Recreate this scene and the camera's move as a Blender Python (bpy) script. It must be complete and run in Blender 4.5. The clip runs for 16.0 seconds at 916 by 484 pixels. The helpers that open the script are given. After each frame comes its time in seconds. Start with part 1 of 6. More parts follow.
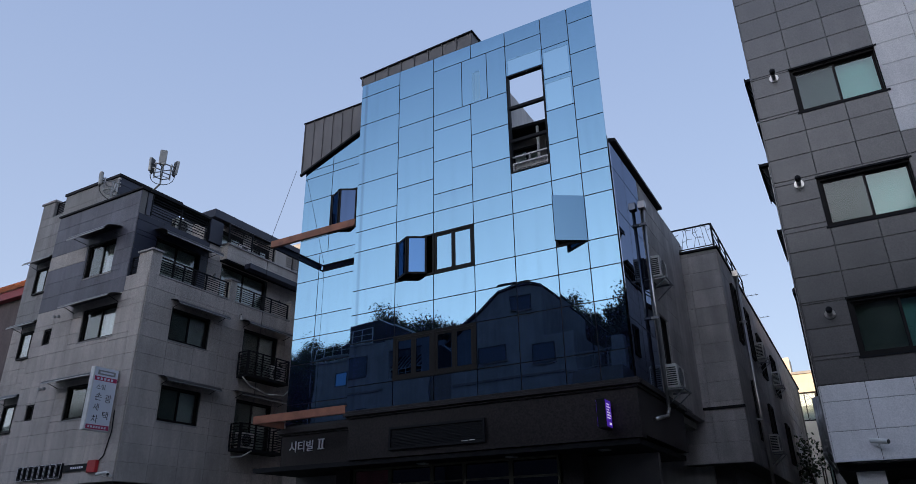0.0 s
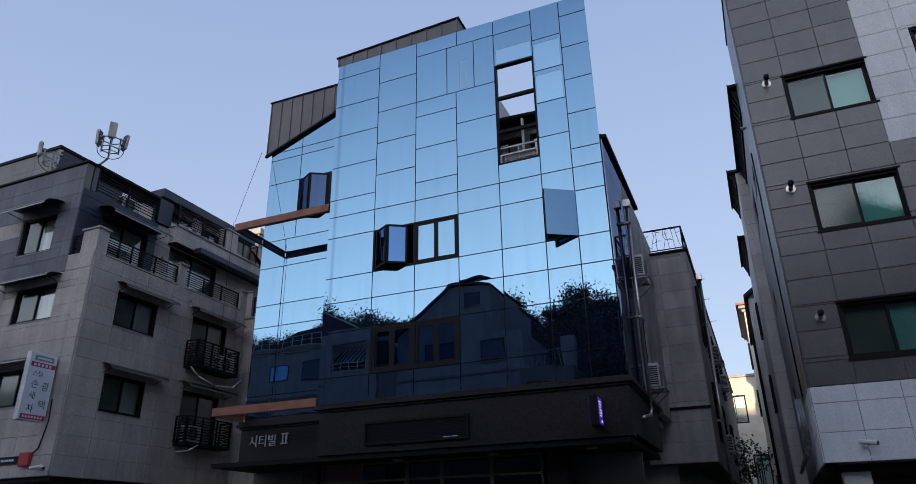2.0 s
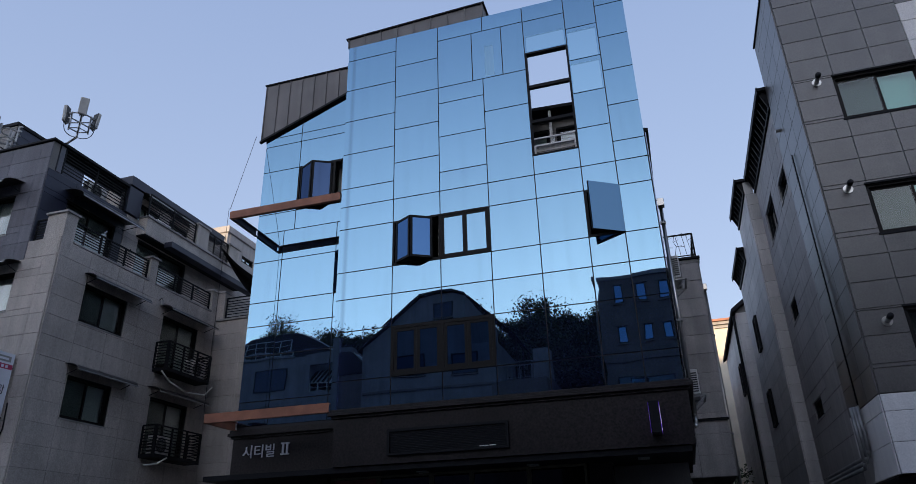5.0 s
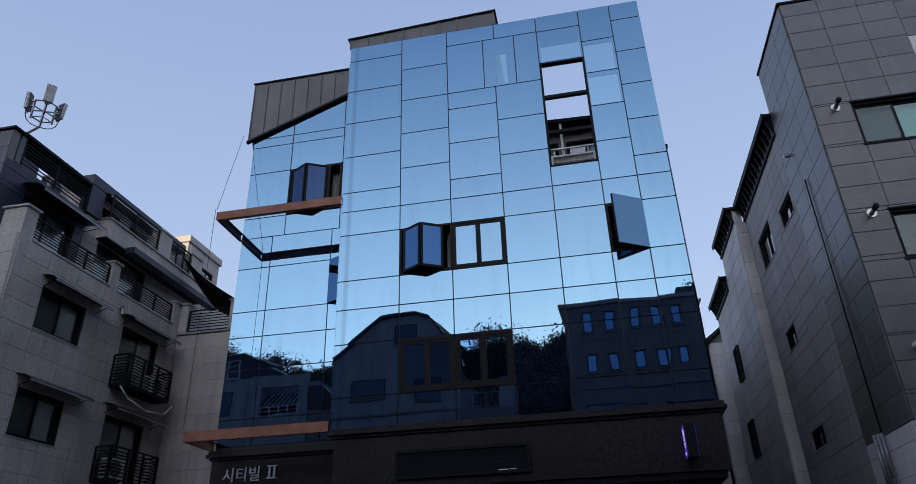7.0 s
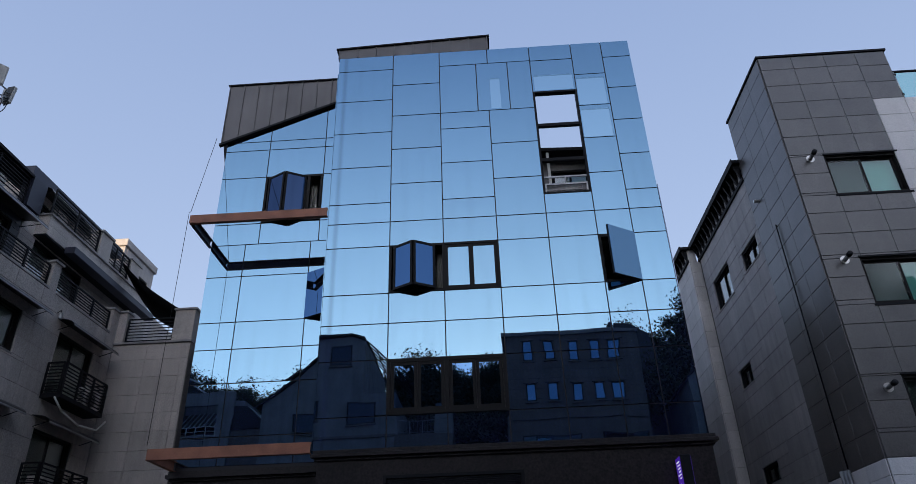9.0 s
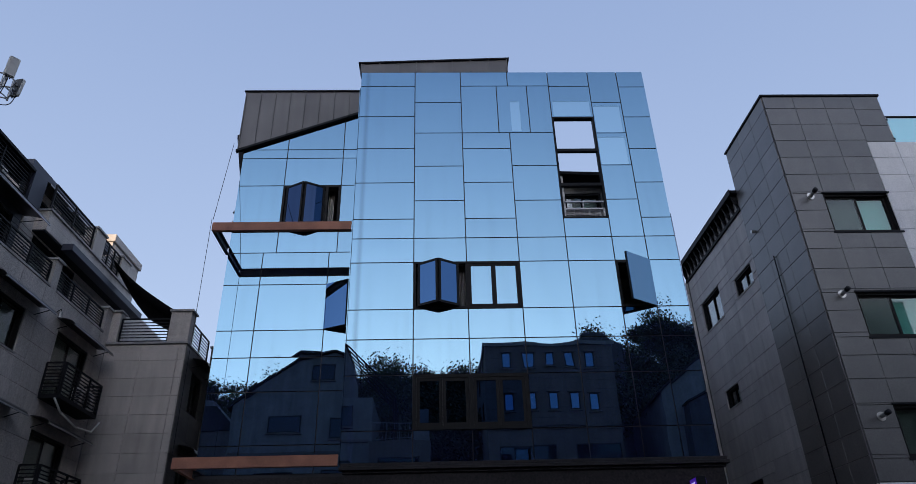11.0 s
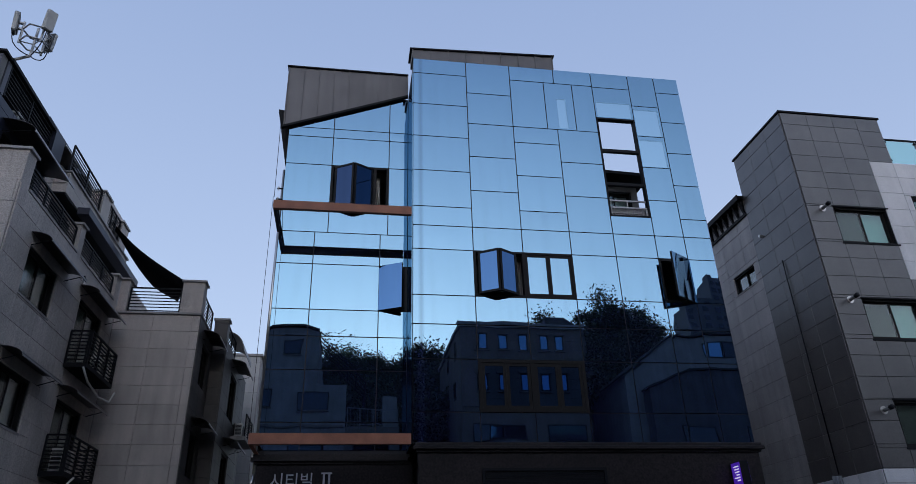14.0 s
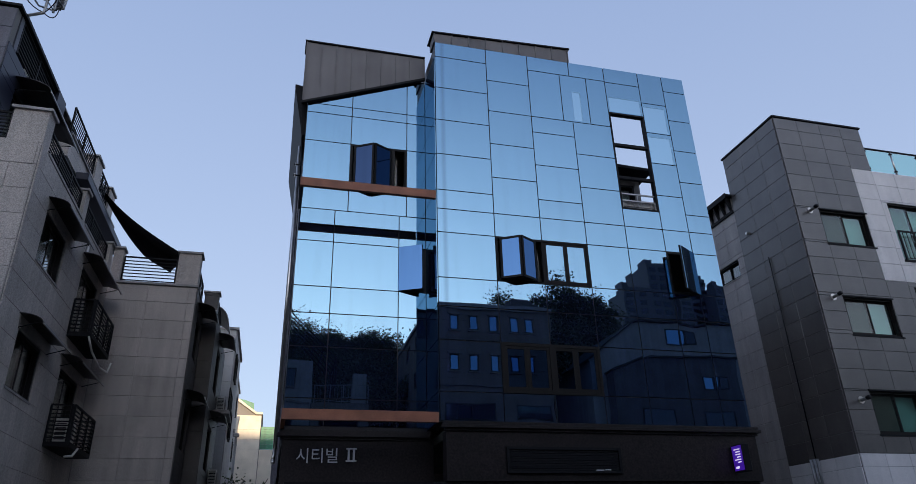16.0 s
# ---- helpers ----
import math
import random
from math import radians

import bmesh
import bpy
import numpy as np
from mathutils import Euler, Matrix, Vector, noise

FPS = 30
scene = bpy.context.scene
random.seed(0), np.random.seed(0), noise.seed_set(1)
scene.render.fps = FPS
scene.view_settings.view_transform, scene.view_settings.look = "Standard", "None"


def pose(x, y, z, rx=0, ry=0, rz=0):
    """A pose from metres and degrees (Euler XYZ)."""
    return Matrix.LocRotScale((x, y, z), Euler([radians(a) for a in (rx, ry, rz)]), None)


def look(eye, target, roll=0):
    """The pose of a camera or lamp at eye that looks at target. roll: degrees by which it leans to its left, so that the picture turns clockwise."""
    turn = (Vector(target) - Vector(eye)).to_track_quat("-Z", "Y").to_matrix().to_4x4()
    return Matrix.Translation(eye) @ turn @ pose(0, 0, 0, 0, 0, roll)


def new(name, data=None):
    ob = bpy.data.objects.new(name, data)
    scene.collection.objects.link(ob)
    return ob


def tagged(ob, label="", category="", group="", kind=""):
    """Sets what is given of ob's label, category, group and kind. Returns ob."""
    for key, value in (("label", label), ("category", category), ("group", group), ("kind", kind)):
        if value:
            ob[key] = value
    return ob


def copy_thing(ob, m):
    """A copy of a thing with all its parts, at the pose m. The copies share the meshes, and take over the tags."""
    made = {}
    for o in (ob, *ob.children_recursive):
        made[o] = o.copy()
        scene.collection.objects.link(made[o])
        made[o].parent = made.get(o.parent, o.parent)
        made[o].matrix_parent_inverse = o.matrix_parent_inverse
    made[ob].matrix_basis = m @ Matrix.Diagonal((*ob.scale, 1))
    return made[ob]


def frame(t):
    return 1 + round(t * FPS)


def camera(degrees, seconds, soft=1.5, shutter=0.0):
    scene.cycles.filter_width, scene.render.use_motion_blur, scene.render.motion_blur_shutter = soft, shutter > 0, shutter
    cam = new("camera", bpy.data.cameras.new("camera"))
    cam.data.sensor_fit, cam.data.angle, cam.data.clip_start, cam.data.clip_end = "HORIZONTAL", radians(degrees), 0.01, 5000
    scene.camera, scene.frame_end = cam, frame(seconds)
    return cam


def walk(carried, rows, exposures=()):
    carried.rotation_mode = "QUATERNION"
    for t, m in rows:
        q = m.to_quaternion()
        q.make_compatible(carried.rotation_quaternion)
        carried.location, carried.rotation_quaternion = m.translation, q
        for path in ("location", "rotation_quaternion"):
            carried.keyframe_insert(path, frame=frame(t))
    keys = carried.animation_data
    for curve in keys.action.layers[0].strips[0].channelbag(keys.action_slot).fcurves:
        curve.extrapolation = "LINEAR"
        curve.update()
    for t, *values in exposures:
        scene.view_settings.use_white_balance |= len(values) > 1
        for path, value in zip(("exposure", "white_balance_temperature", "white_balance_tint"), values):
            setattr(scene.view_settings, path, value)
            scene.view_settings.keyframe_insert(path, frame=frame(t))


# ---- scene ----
cam = camera(67.2, 16.0, soft=0.45)
METRES, EYE, TILT, LEAN, TURN = 16.4, 1.6, 0.0, 0.0, 29.2
ROWS = [
    (0.0, 0.0, 0.0, 0.0, 0.35, 23.43, 0.8),
    (0.5, -0.02, 0.0041, 0.0002, -0.93, 23.38, 0.81),
    (1.0, -0.0418, 0.0135, -0.0017, -2.7, 23.29, 0.83),
    (1.5, -0.0633, 0.027, 0.0006, -4.69, 23.25, 0.81),
    (2.0, -0.0893, 0.0404, 0.0032, -6.03, 23.19, 0.87),
    (2.5, -0.1128, 0.0562, 0.0023, -7.2, 23.27, 0.93),
    (3.0, -0.1369, 0.0727, 0.002, -8.17, 23.34, 1.08),
    (3.5, -0.1603, 0.0919, 0.0019, -8.96, 23.55, 1.16),
    (4.0, -0.1805, 0.1129, 0.0048, -9.75, 23.79, 1.2),
    (6.5, -0.2992, 0.2229, 0.0001, -16.08, 26.48, 1.65),
    (7.0, -0.321, 0.2473, 0.0026, -17.67, 27.08, 1.63),
    (7.5, -0.3477, 0.2683, 0.0049, -19.81, 27.63, 1.67),
    (8.0, -0.3717, 0.2874, 0.0059, -22.21, 28.24, 1.66),
    (8.5, -0.3954, 0.2981, 0.0062, -24.0, 28.66, 1.69),
    (9.0, -0.4244, 0.307, 0.0053, -25.89, 29.06, 1.78),
    (11.5, -0.5629, 0.3317, 0.0236, -31.44, 28.88, 1.35),
    (12.0, -0.5957, 0.3448, 0.0256, -32.52, 28.55, 1.39),
    (12.5, -0.6301, 0.358, 0.0265, -33.65, 28.12, 1.43),
    (13.0, -0.6646, 0.3735, 0.0256, -35.01, 27.63, 1.53),
    (13.5, -0.6996, 0.3895, 0.0249, -36.4, 27.16, 1.54),
    (14.0, -0.7364, 0.4063, 0.0263, -37.96, 26.69, 1.61),
    (14.5, -0.7707, 0.4236, 0.0279, -39.55, 26.15, 1.64),
    (15.0, -0.804, 0.437, 0.0282, -41.03, 25.75, 1.64),
    (15.5, -0.8289, 0.4537, 0.029, -42.42, 25.21, 1.56),
    (16.0, -0.8537, 0.4732, 0.0269, -43.69, 24.8, 1.47),
]
walk(cam, [(t, pose(0, 0, EYE, TILT, LEAN, TURN) @ pose(METRES * x, METRES * y, METRES * z, 90 + pitch, roll, yaw)) for t, x, y, z, yaw, pitch, roll in ROWS])

# ---- world, sun ----
world = bpy.data.worlds.new("sky")
scene.world = world
world.use_nodes = True
wn = world.node_tree
sky = wn.nodes.new("ShaderNodeTexSky")
sky.sky_type = "NISHITA"
sky.sun_disc = False
SUN_EL, SUN_AZ = 8.8, 179.0
sky.sun_elevation = radians(SUN_EL)
sky.sun_rotation = radians(SUN_AZ)
sky.altitude, sky.air_density, sky.dust_density, sky.ozone_density = 100, 1.0, 1.0, 1.0
bg = wn.nodes["Background"]
# thin high haze pales the blue
haze = wn.nodes.new("ShaderNodeMix")
haze.data_type = "RGBA"
haze.inputs[0].default_value = 0.60
coord = wn.nodes.new("ShaderNodeTexCoord")
split = wn.nodes.new("ShaderNodeSeparateXYZ")
wn.links.new(coord.outputs["Generated"], split.inputs[0])
height = wn.nodes.new("ShaderNodeMapRange")
height.inputs["From Max"].default_value = 0.75
wn.links.new(split.outputs[2], height.inputs["Value"])
grade = wn.nodes.new("ShaderNodeMix")
grade.data_type = "RGBA"
grade.inputs[6].default_value = (5.8, 6.8, 9.2, 1)
grade.inputs[7].default_value = (3.4, 4.5, 7.4, 1)
wn.links.new(height.outputs[0], grade.inputs[0])
# the evening side, towards the sun, is paler and brighter near the horizon
evening = wn.nodes.new("ShaderNodeMix")
evening.data_type = "RGBA"
evening.inputs[6].default_value = (34.0, 34.8, 37.5, 1)
evening.inputs[7].default_value = (4.9, 6.6, 11.2, 1)
wn.links.new(height.outputs[0], evening.inputs[0])
side = wn.nodes.new("ShaderNodeMapRange")
side.interpolation_type = "SMOOTHSTEP"
side.inputs["From Min"].default_value, side.inputs["From Max"].default_value = 0.34, 1.0
toward = wn.nodes.new("ShaderNodeVectorMath")
toward.operation = "DOT_PRODUCT"
toward.inputs[1].default_value = (-0.12, -0.9928, 0.0)
wn.links.new(coord.outputs["Generated"], toward.inputs[0])
wn.links.new(toward.outputs["Value"], side.inputs["Value"])
dome = wn.nodes.new("ShaderNodeMix")
dome.data_type = "RGBA"
wn.links.new(side.outputs[0], dome.inputs[0])
wn.links.new(grade.outputs[2], dome.inputs[6])
wn.links.new(evening.outputs[2], dome.inputs[7])
wn.links.new(dome.outputs[2], haze.inputs[7])
wn.links.new(sky.outputs[0], haze.inputs[6])
# the dusk sky deepens towards the zenith
zenith = wn.nodes.new("ShaderNodeMapRange")
zenith.inputs["From Min"].default_value, zenith.inputs["From Max"].default_value = 0.78, 1.0
zenith.inputs["To Min"].default_value, zenith.inputs["To Max"].default_value = 1.0, 0.5
wn.links.new(split.outputs[2], zenith.inputs["Value"])
deep = wn.nodes.new("ShaderNodeVectorMath")
deep.operation = "SCALE"
wn.links.new(haze.outputs[2], deep.inputs[0])
wn.links.new(zenith.outputs[0], deep.inputs["Scale"])
wn.links.new(deep.outputs[0], bg.inputs[0])
bg.inputs[1].default_value = 0.095
sun = new("sun", bpy.data.lights.new("sun", "SUN"))
sun.data.energy, sun.data.angle, sun.data.color = 4.5, radians(0.5), (1.0, 0.76, 0.50)
az, el = radians(SUN_AZ), radians(SUN_EL)
to_sun = Vector((math.sin(az) * math.cos(el), math.cos(az) * math.cos(el), math.sin(el)))
sun.matrix_world = look((0, 0, 60), Vector((0, 0, 60)) - to_sun)
scene.view_settings.exposure = 0.5


# ---- materials ----
def material(name, base, rough=0.6, metal=0.0, vary=0.0, grain=0.0, grain_size=40.0, stain=0.0, stain_size=1.2,
             bump=0.0, bump_size=60.0, streak=0.0, piece=0.0, spec=0.5):
    """A surface with piece-to-piece variation, grain, stains, rain streaks and fine relief."""
    m = bpy.data.materials.new(name)
    m.use_nodes = True
    nt = m.node_tree
    b = nt.nodes["Principled BSDF"]
    b.inputs["Roughness"].default_value, b.inputs["Metallic"].default_value = rough, metal
    b.inputs["Specular IOR Level"].default_value = spec
    geo = nt.nodes.new("ShaderNodeNewGeometry")
    value = None

    def noise_of(size, detail, scale=None):
        n = nt.nodes.new("ShaderNodeTexNoise")
        n.inputs["Scale"].default_value, n.inputs["Detail"].default_value = size, detail
        if scale:
            mp = nt.nodes.new("ShaderNodeMapping")
            mp.inputs["Scale"].default_value = scale
            nt.links.new(geo.outputs["Position"], mp.inputs[0])
            nt.links.new(mp.outputs[0], n.inputs["Vector"])
        else:
            nt.links.new(geo.outputs["Position"], n.inputs["Vector"])
        return n.outputs["Fac"]

    def scaled(src, amount):
        r = nt.nodes.new("ShaderNodeMapRange")
        r.inputs["From Min"].default_value, r.inputs["From Max"].default_value = 0.25, 0.75
        r.inputs["To Min"].default_value, r.inputs["To Max"].default_value = 1 - amount, 1 + amount
        nt.links.new(src, r.inputs["Value"])
        return r.outputs[0]

    def times(a, c):
        if a is None:
            return c
        x = nt.nodes.new("ShaderNodeMath")
        x.operation = "MULTIPLY"
        nt.links.new(a, x.inputs[0])
        nt.links.new(c, x.inputs[1])
        return x.outputs[0]

    if grain:
        value = times(value, scaled(noise_of(grain_size, 3), grain))
    if stain:
        value = times(value, scaled(noise_of(stain_size, 5), stain))
    if streak:
        value = times(value, scaled(noise_of(1.0, 4, (3.5, 3.5, 0.25)), streak))
    if piece:
        oi = nt.nodes.new("ShaderNodeObjectInfo")
        r = nt.nodes.new("ShaderNodeMapRange")
        r.inputs["To Min"].default_value, r.inputs["To Max"].default_value = 1 - piece, 1 + piece
        nt.links.new(oi.outputs["Random"], r.inputs["Value"])
        value = times(value, r.outputs[0])
    if vary:
        r = nt.nodes.new("ShaderNodeMapRange")
        r.inputs["To Min"].default_value, r.inputs["To Max"].default_value = 1 - vary, 1 + vary
        nt.links.new(geo.outputs["Random Per Island"], r.inputs["Value"])
        value = times(value, r.outputs[0])
    if value is None:
        b.inputs["Base Color"].default_value = (*base, 1)
    else:
        mul = nt.nodes.new("ShaderNodeVectorMath")
        mul.operation = "SCALE"
        mul.inputs[0].default_value = base
        nt.links.new(value, mul.inputs["Scale"])
        nt.links.new(mul.outputs[0], b.inputs["Base Color"])
    if bump:
        bp = nt.nodes.new("ShaderNodeBump")
        bp.inputs["Strength"].default_value, bp.inputs["Distance"].default_value = bump, 0.01
        nt.links.new(noise_of(bump_size, 4), bp.inputs["Height"])
        nt.links.new(bp.outputs[0], b.inputs["Normal"])
    return m


def coated_glass(name, tint, body, share=0.97, wave=0.04, see=0.0, piece=0.04, dirt=0.12, streak_x=None):
    """Reflective coated glazing: a tinted mirror over a dark body, with slight waviness and dried rain dirt."""
    m = bpy.data.materials.new(name)
    m.use_nodes = True
    nt = m.node_tree
    nt.nodes.remove(nt.nodes["Principled BSDF"])
    out = nt.nodes["Material Output"]
    geo = nt.nodes.new("ShaderNodeNewGeometry")
    gl = nt.nodes.new("ShaderNodeBsdfGlossy")
    gl.inputs["Roughness"].default_value = 0.012
    df = nt.nodes.new("ShaderNodeBsdfDiffuse")
    df.inputs["Color"].default_value = (*body, 1)
    oi = nt.nodes.new("ShaderNodeObjectInfo")
    r = nt.nodes.new("ShaderNodeMapRange")
    r.inputs["To Min"].default_value, r.inputs["To Max"].default_value = 1 - piece, 1 + piece
    nt.links.new(oi.outputs["Random"], r.inputs["Value"])
    mul = nt.nodes.new("ShaderNodeVectorMath")
    mul.operation = "SCALE"
    mul.inputs[0].default_value = tint
    nt.links.new(r.outputs[0], mul.inputs["Scale"])
    nt.links.new(mul.outputs[0], gl.inputs["Color"])
    nz = nt.nodes.new("ShaderNodeTexNoise")
    nz.inputs["Scale"].default_value, nz.inputs["Detail"].default_value = 1.3, 1
    nt.links.new(geo.outputs["Position"], nz.inputs["Vector"])
    bp = nt.nodes.new("ShaderNodeBump")
    bp.inputs["Strength"].default_value, bp.inputs["Distance"].default_value = wave, 0.02
    nt.links.new(nz.outputs["Fac"], bp.inputs["Height"])
    nt.links.new(bp.outputs[0], gl.inputs["Normal"])
    # rain streaks dull the coating a little
    mp = nt.nodes.new("ShaderNodeMapping")
    mp.inputs["Scale"].default_value = (5.0, 5.0, 0.35)
    nt.links.new(geo.outputs["Position"], mp.inputs[0])
    n2 = nt.nodes.new("ShaderNodeTexNoise")
    n2.inputs["Scale"].default_value, n2.inputs["Detail"].default_value = 1.0, 5
    nt.links.new(mp.outputs[0], n2.inputs["Vector"])
    r2 = nt.nodes.new("ShaderNodeMapRange")
    r2.inputs["From Min"].default_value, r2.inputs["From Max"].default_value = 0.5, 0.85
    r2.inputs["To Min"].default_value, r2.inputs["To Max"].default_value = share, share - dirt
    nt.links.new(n2.outputs["Fac"], r2.inputs["Value"])
    mirror = r2.outputs[0]
    if streak_x is not None:
        # a soiled vertical run beside the corner
        sp = nt.nodes.new("ShaderNodeSeparateXYZ")
        nt.links.new(geo.outputs["Position"], sp.inputs[0])
        cmp_ = nt.nodes.new("ShaderNodeMath")
        cmp_.operation = "SUBTRACT"
        cmp_.inputs[1].default_value = streak_x
        nt.links.new(sp.outputs[0], cmp_.inputs[0])
        ab = nt.nodes.new("ShaderNodeMath")
        ab.operation = "ABSOLUTE"
        nt.links.new(cmp_.outputs[0], ab.inputs[0])
        fall = nt.nodes.new("ShaderNodeMapRange")
        fall.interpolation_type = "SMOOTHSTEP"
        fall.inputs["From Max"].default_value = 0.10
        fall.inputs["To Min"].default_value, fall.inputs["To Max"].default_value = 0.75, 1.0
        nt.links.new(ab.outputs[0], fall.inputs["Value"])
        both = nt.nodes.new("ShaderNodeMath")
        both.operation = "MULTIPLY"
        nt.links.new(mirror, both.inputs[0])
        nt.links.new(fall.outputs[0], both.inputs[1])
        mirror = both.outputs[0]
    mix = nt.nodes.new("ShaderNodeMixShader")
    nt.links.new(mirror, mix.inputs[0])
    nt.links.new(df.outputs[0], mix.inputs[1])
    nt.links.new(gl.outputs[0], mix.inputs[2])
    last = mix
    if see:
        tr = nt.nodes.new("ShaderNodeBsdfTransparent")
        tr.inputs["Color"].default_value = (0.75, 0.9, 1.0, 1)
        mix2 = nt.nodes.new("ShaderNodeMixShader")
        mix2.inputs[0].default_value = see
        nt.links.new(mix.outputs[0], mix2.inputs[1])
        nt.links.new(tr.outputs[0], mix2.inputs[2])
        last = mix2
    nt.links.new(last.outputs[0], out.inputs["Surface"])
    return m


def clear_glass(name, colour=(0.9, 0.95, 0.95), rough=0.02, gloss=0.12):
    """Thin window glass: mostly see-through, with a mirror gloss that grows towards grazing."""
    m = bpy.data.materials.new(name)
    m.use_nodes = True
    nt = m.node_tree
    nt.nodes.remove(nt.nodes["Principled BSDF"])
    tr = nt.nodes.new("ShaderNodeBsdfTransparent")
    tr.inputs["Color"].default_value = (*colour, 1)
    gl = nt.nodes.new("ShaderNodeBsdfGlossy")
    gl.inputs["Roughness"].default_value = rough
    lw = nt.nodes.new("ShaderNodeLayerWeight")
    lw.inputs["Blend"].default_value = 0.5
    fr = nt.nodes.new("ShaderNodeMath")
    fr.operation = "POWER"
    fr.inputs[1].default_value = 4.0
    nt.links.new(lw.outputs["Facing"], fr.inputs[0])
    ad = nt.nodes.new("ShaderNodeMath")
    ad.operation = "ADD"
    ad.use_clamp = True
    ad.inputs[1].default_value = gloss
    nt.links.new(fr.outputs[0], ad.inputs[0])
    mix = nt.nodes.new("ShaderNodeMixShader")
    nt.links.new(ad.outputs[0], mix.inputs[0])
    nt.links.new(tr.outputs[0], mix.inputs[1])
    nt.links.new(gl.outputs[0], mix.inputs[2])
    nt.links.new(mix.outputs[0], nt.nodes["Material Output"].inputs["Surface"])
    return m


def glowing(name, colour, strength):
    m = bpy.data.materials.new(name)
    m.use_nodes = True
    b = m.node_tree.nodes["Principled BSDF"]
    b.inputs["Base Color"].default_value = (*colour, 1)
    b.inputs["Emission Color"].default_value = (*colour, 1)
    b.inputs["Emission Strength"].default_value = strength
    return m


BLUE_GLASS = coated_glass("blue_coated_glass", (0.186, 0.322, 0.436), (0.040, 0.053, 0.155), share=0.90, dirt=0.07, streak_x=-12.12)
BLUE_GLASS_SEE = coated_glass("blue_coated_glass_screen", (0.225, 0.378, 0.482), (0.01, 0.015, 0.03), see=0.26, dirt=0.04)
SASH_GLASS = coated_glass("sash_glass", (0.088, 0.185, 0.355), (0.01, 0.015, 0.03), share=0.9, dirt=0.1)
WING_SASH_GLASS = coated_glass("dark_navy_sash_glass", (0.06, 0.095, 0.175), (0.006, 0.008, 0.02), share=0.9, dirt=0.2)
DARK_GLASS = coated_glass("dark_side_glass", (0.19, 0.23, 0.32), (0.012, 0.012, 0.02), share=0.8)
CLEAR_GLASS = clear_glass("window_glass")
SCREEN_GLASS = clear_glass("insect_screened_glass", (0.60, 0.65, 0.64), 0.1, 0.06)
TEAL_GLASS = clear_glass("tinted_teal_glass", (0.70, 0.90, 0.87), 0.02, 0.10)
MULLION = material("dark_mullion", (0.018, 0.017, 0.02), 0.45, 0.3, grain=0.2)
BRONZE = material("bronze_anodised_frame", (0.009, 0.0075, 0.007), 0.55, 0.0, spec=0.2, grain=0.2)
BLACK_METAL = material("black_painted_steel", (0.009, 0.009, 0.011), 0.6, 0.0, spec=0.15, grain=0.3)
CLOTH = material("black_shade_netting", (0.012, 0.012, 0.013), 0.95, spec=0.0, grain=0.3)
DIM_GLASS = coated_glass("dim_house_glass", (0.03, 0.036, 0.055), (0.01, 0.01, 0.015), share=0.8)
GRANITE = material("dark_polished_granite", (0.017, 0.0125, 0.0125), 0.4, spec=0.3, grain=0.85, grain_size=22, stain=0.35, stain_size=0.9, bump=0.05)
SEAM_METAL = material("brown_grey_seam_metal", (0.14, 0.130, 0.130), 0.55, 0.1, grain=0.08, stain=0.18, stain_size=0.8, streak=0.12, piece=0.07)
RUST_STEEL = material("red_oxide_steel", (0.30, 0.110, 0.058), 0.6, 0.0, grain=0.15, stain=0.3, stain_size=2.5, bump=0.1)
DARK_STEEL = material("dark_steel_beam", (0.03, 0.03, 0.045), 0.55, grain=0.2)
STAINLESS = material("stainless_pipe", (0.55, 0.53, 0.50), 0.28, 1.0, stain=0.25, stain_size=3)
LIGHT_STONE = material("light_grey_stone_tile", (0.43, 0.384, 0.348), 0.7, grain=0.42, grain_size=38, stain=0.16, stain_size=0.7, streak=0.16, piece=0.07, bump=0.15, bump_size=90)
DARK_STONE = material("blue_grey_stone_tile", (0.118, 0.116, 0.140), 0.6, grain=0.3, grain_size=55, stain=0.2, stain_size=0.8, streak=0.2, piece=0.12, bump=0.15, bump_size=90)
BAY_STONE = material("mid_grey_stone_tile", (0.24, 0.228, 0.222), 0.7, grain=0.3, grain_size=42, stain=0.16, stain_size=0.8, streak=0.2, piece=0.08, bump=0.15, bump_size=90)
HOUSE_DARK = material("slate_render_wall", (0.068, 0.062, 0.072), 0.9, spec=0.1, grain=0.2, grain_size=8, stain=0.2, streak=0.2)
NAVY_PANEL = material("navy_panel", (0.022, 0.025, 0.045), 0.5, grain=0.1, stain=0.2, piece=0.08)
BLACK_TILE = material("charcoal_porcelain_tile", (0.080, 0.071, 0.067), 0.34, spec=0.95, grain=0.3, grain_size=35, stain=0.22, stain_size=1.4, streak=0.10, piece=0.16, bump=0.1)
PALE_TILE = material("pale_grey_tile", (0.70, 0.67, 0.66), 0.6, grain=0.14, grain_size=45, stain=0.10, stain_size=0.8, streak=0.08, piece=0.05, bump=0.1)
# Grey-brown facing, darkened further so that its colour carries some shade.
SIDE_TILE = material("grey_brown_shaded_tile", (0.37, 0.345, 0.335), 0.6, grain=0.2, grain_size=45, stain=0.16, stain_size=0.8, streak=0.14, piece=0.07, bump=0.1)
ANNEX_TILE = material("grey_annex_tile", (0.42, 0.395, 0.385), 0.6, grain=0.2, grain_size=45, stain=0.25, stain_size=1.0, streak=0.2, piece=0.12, bump=0.1)
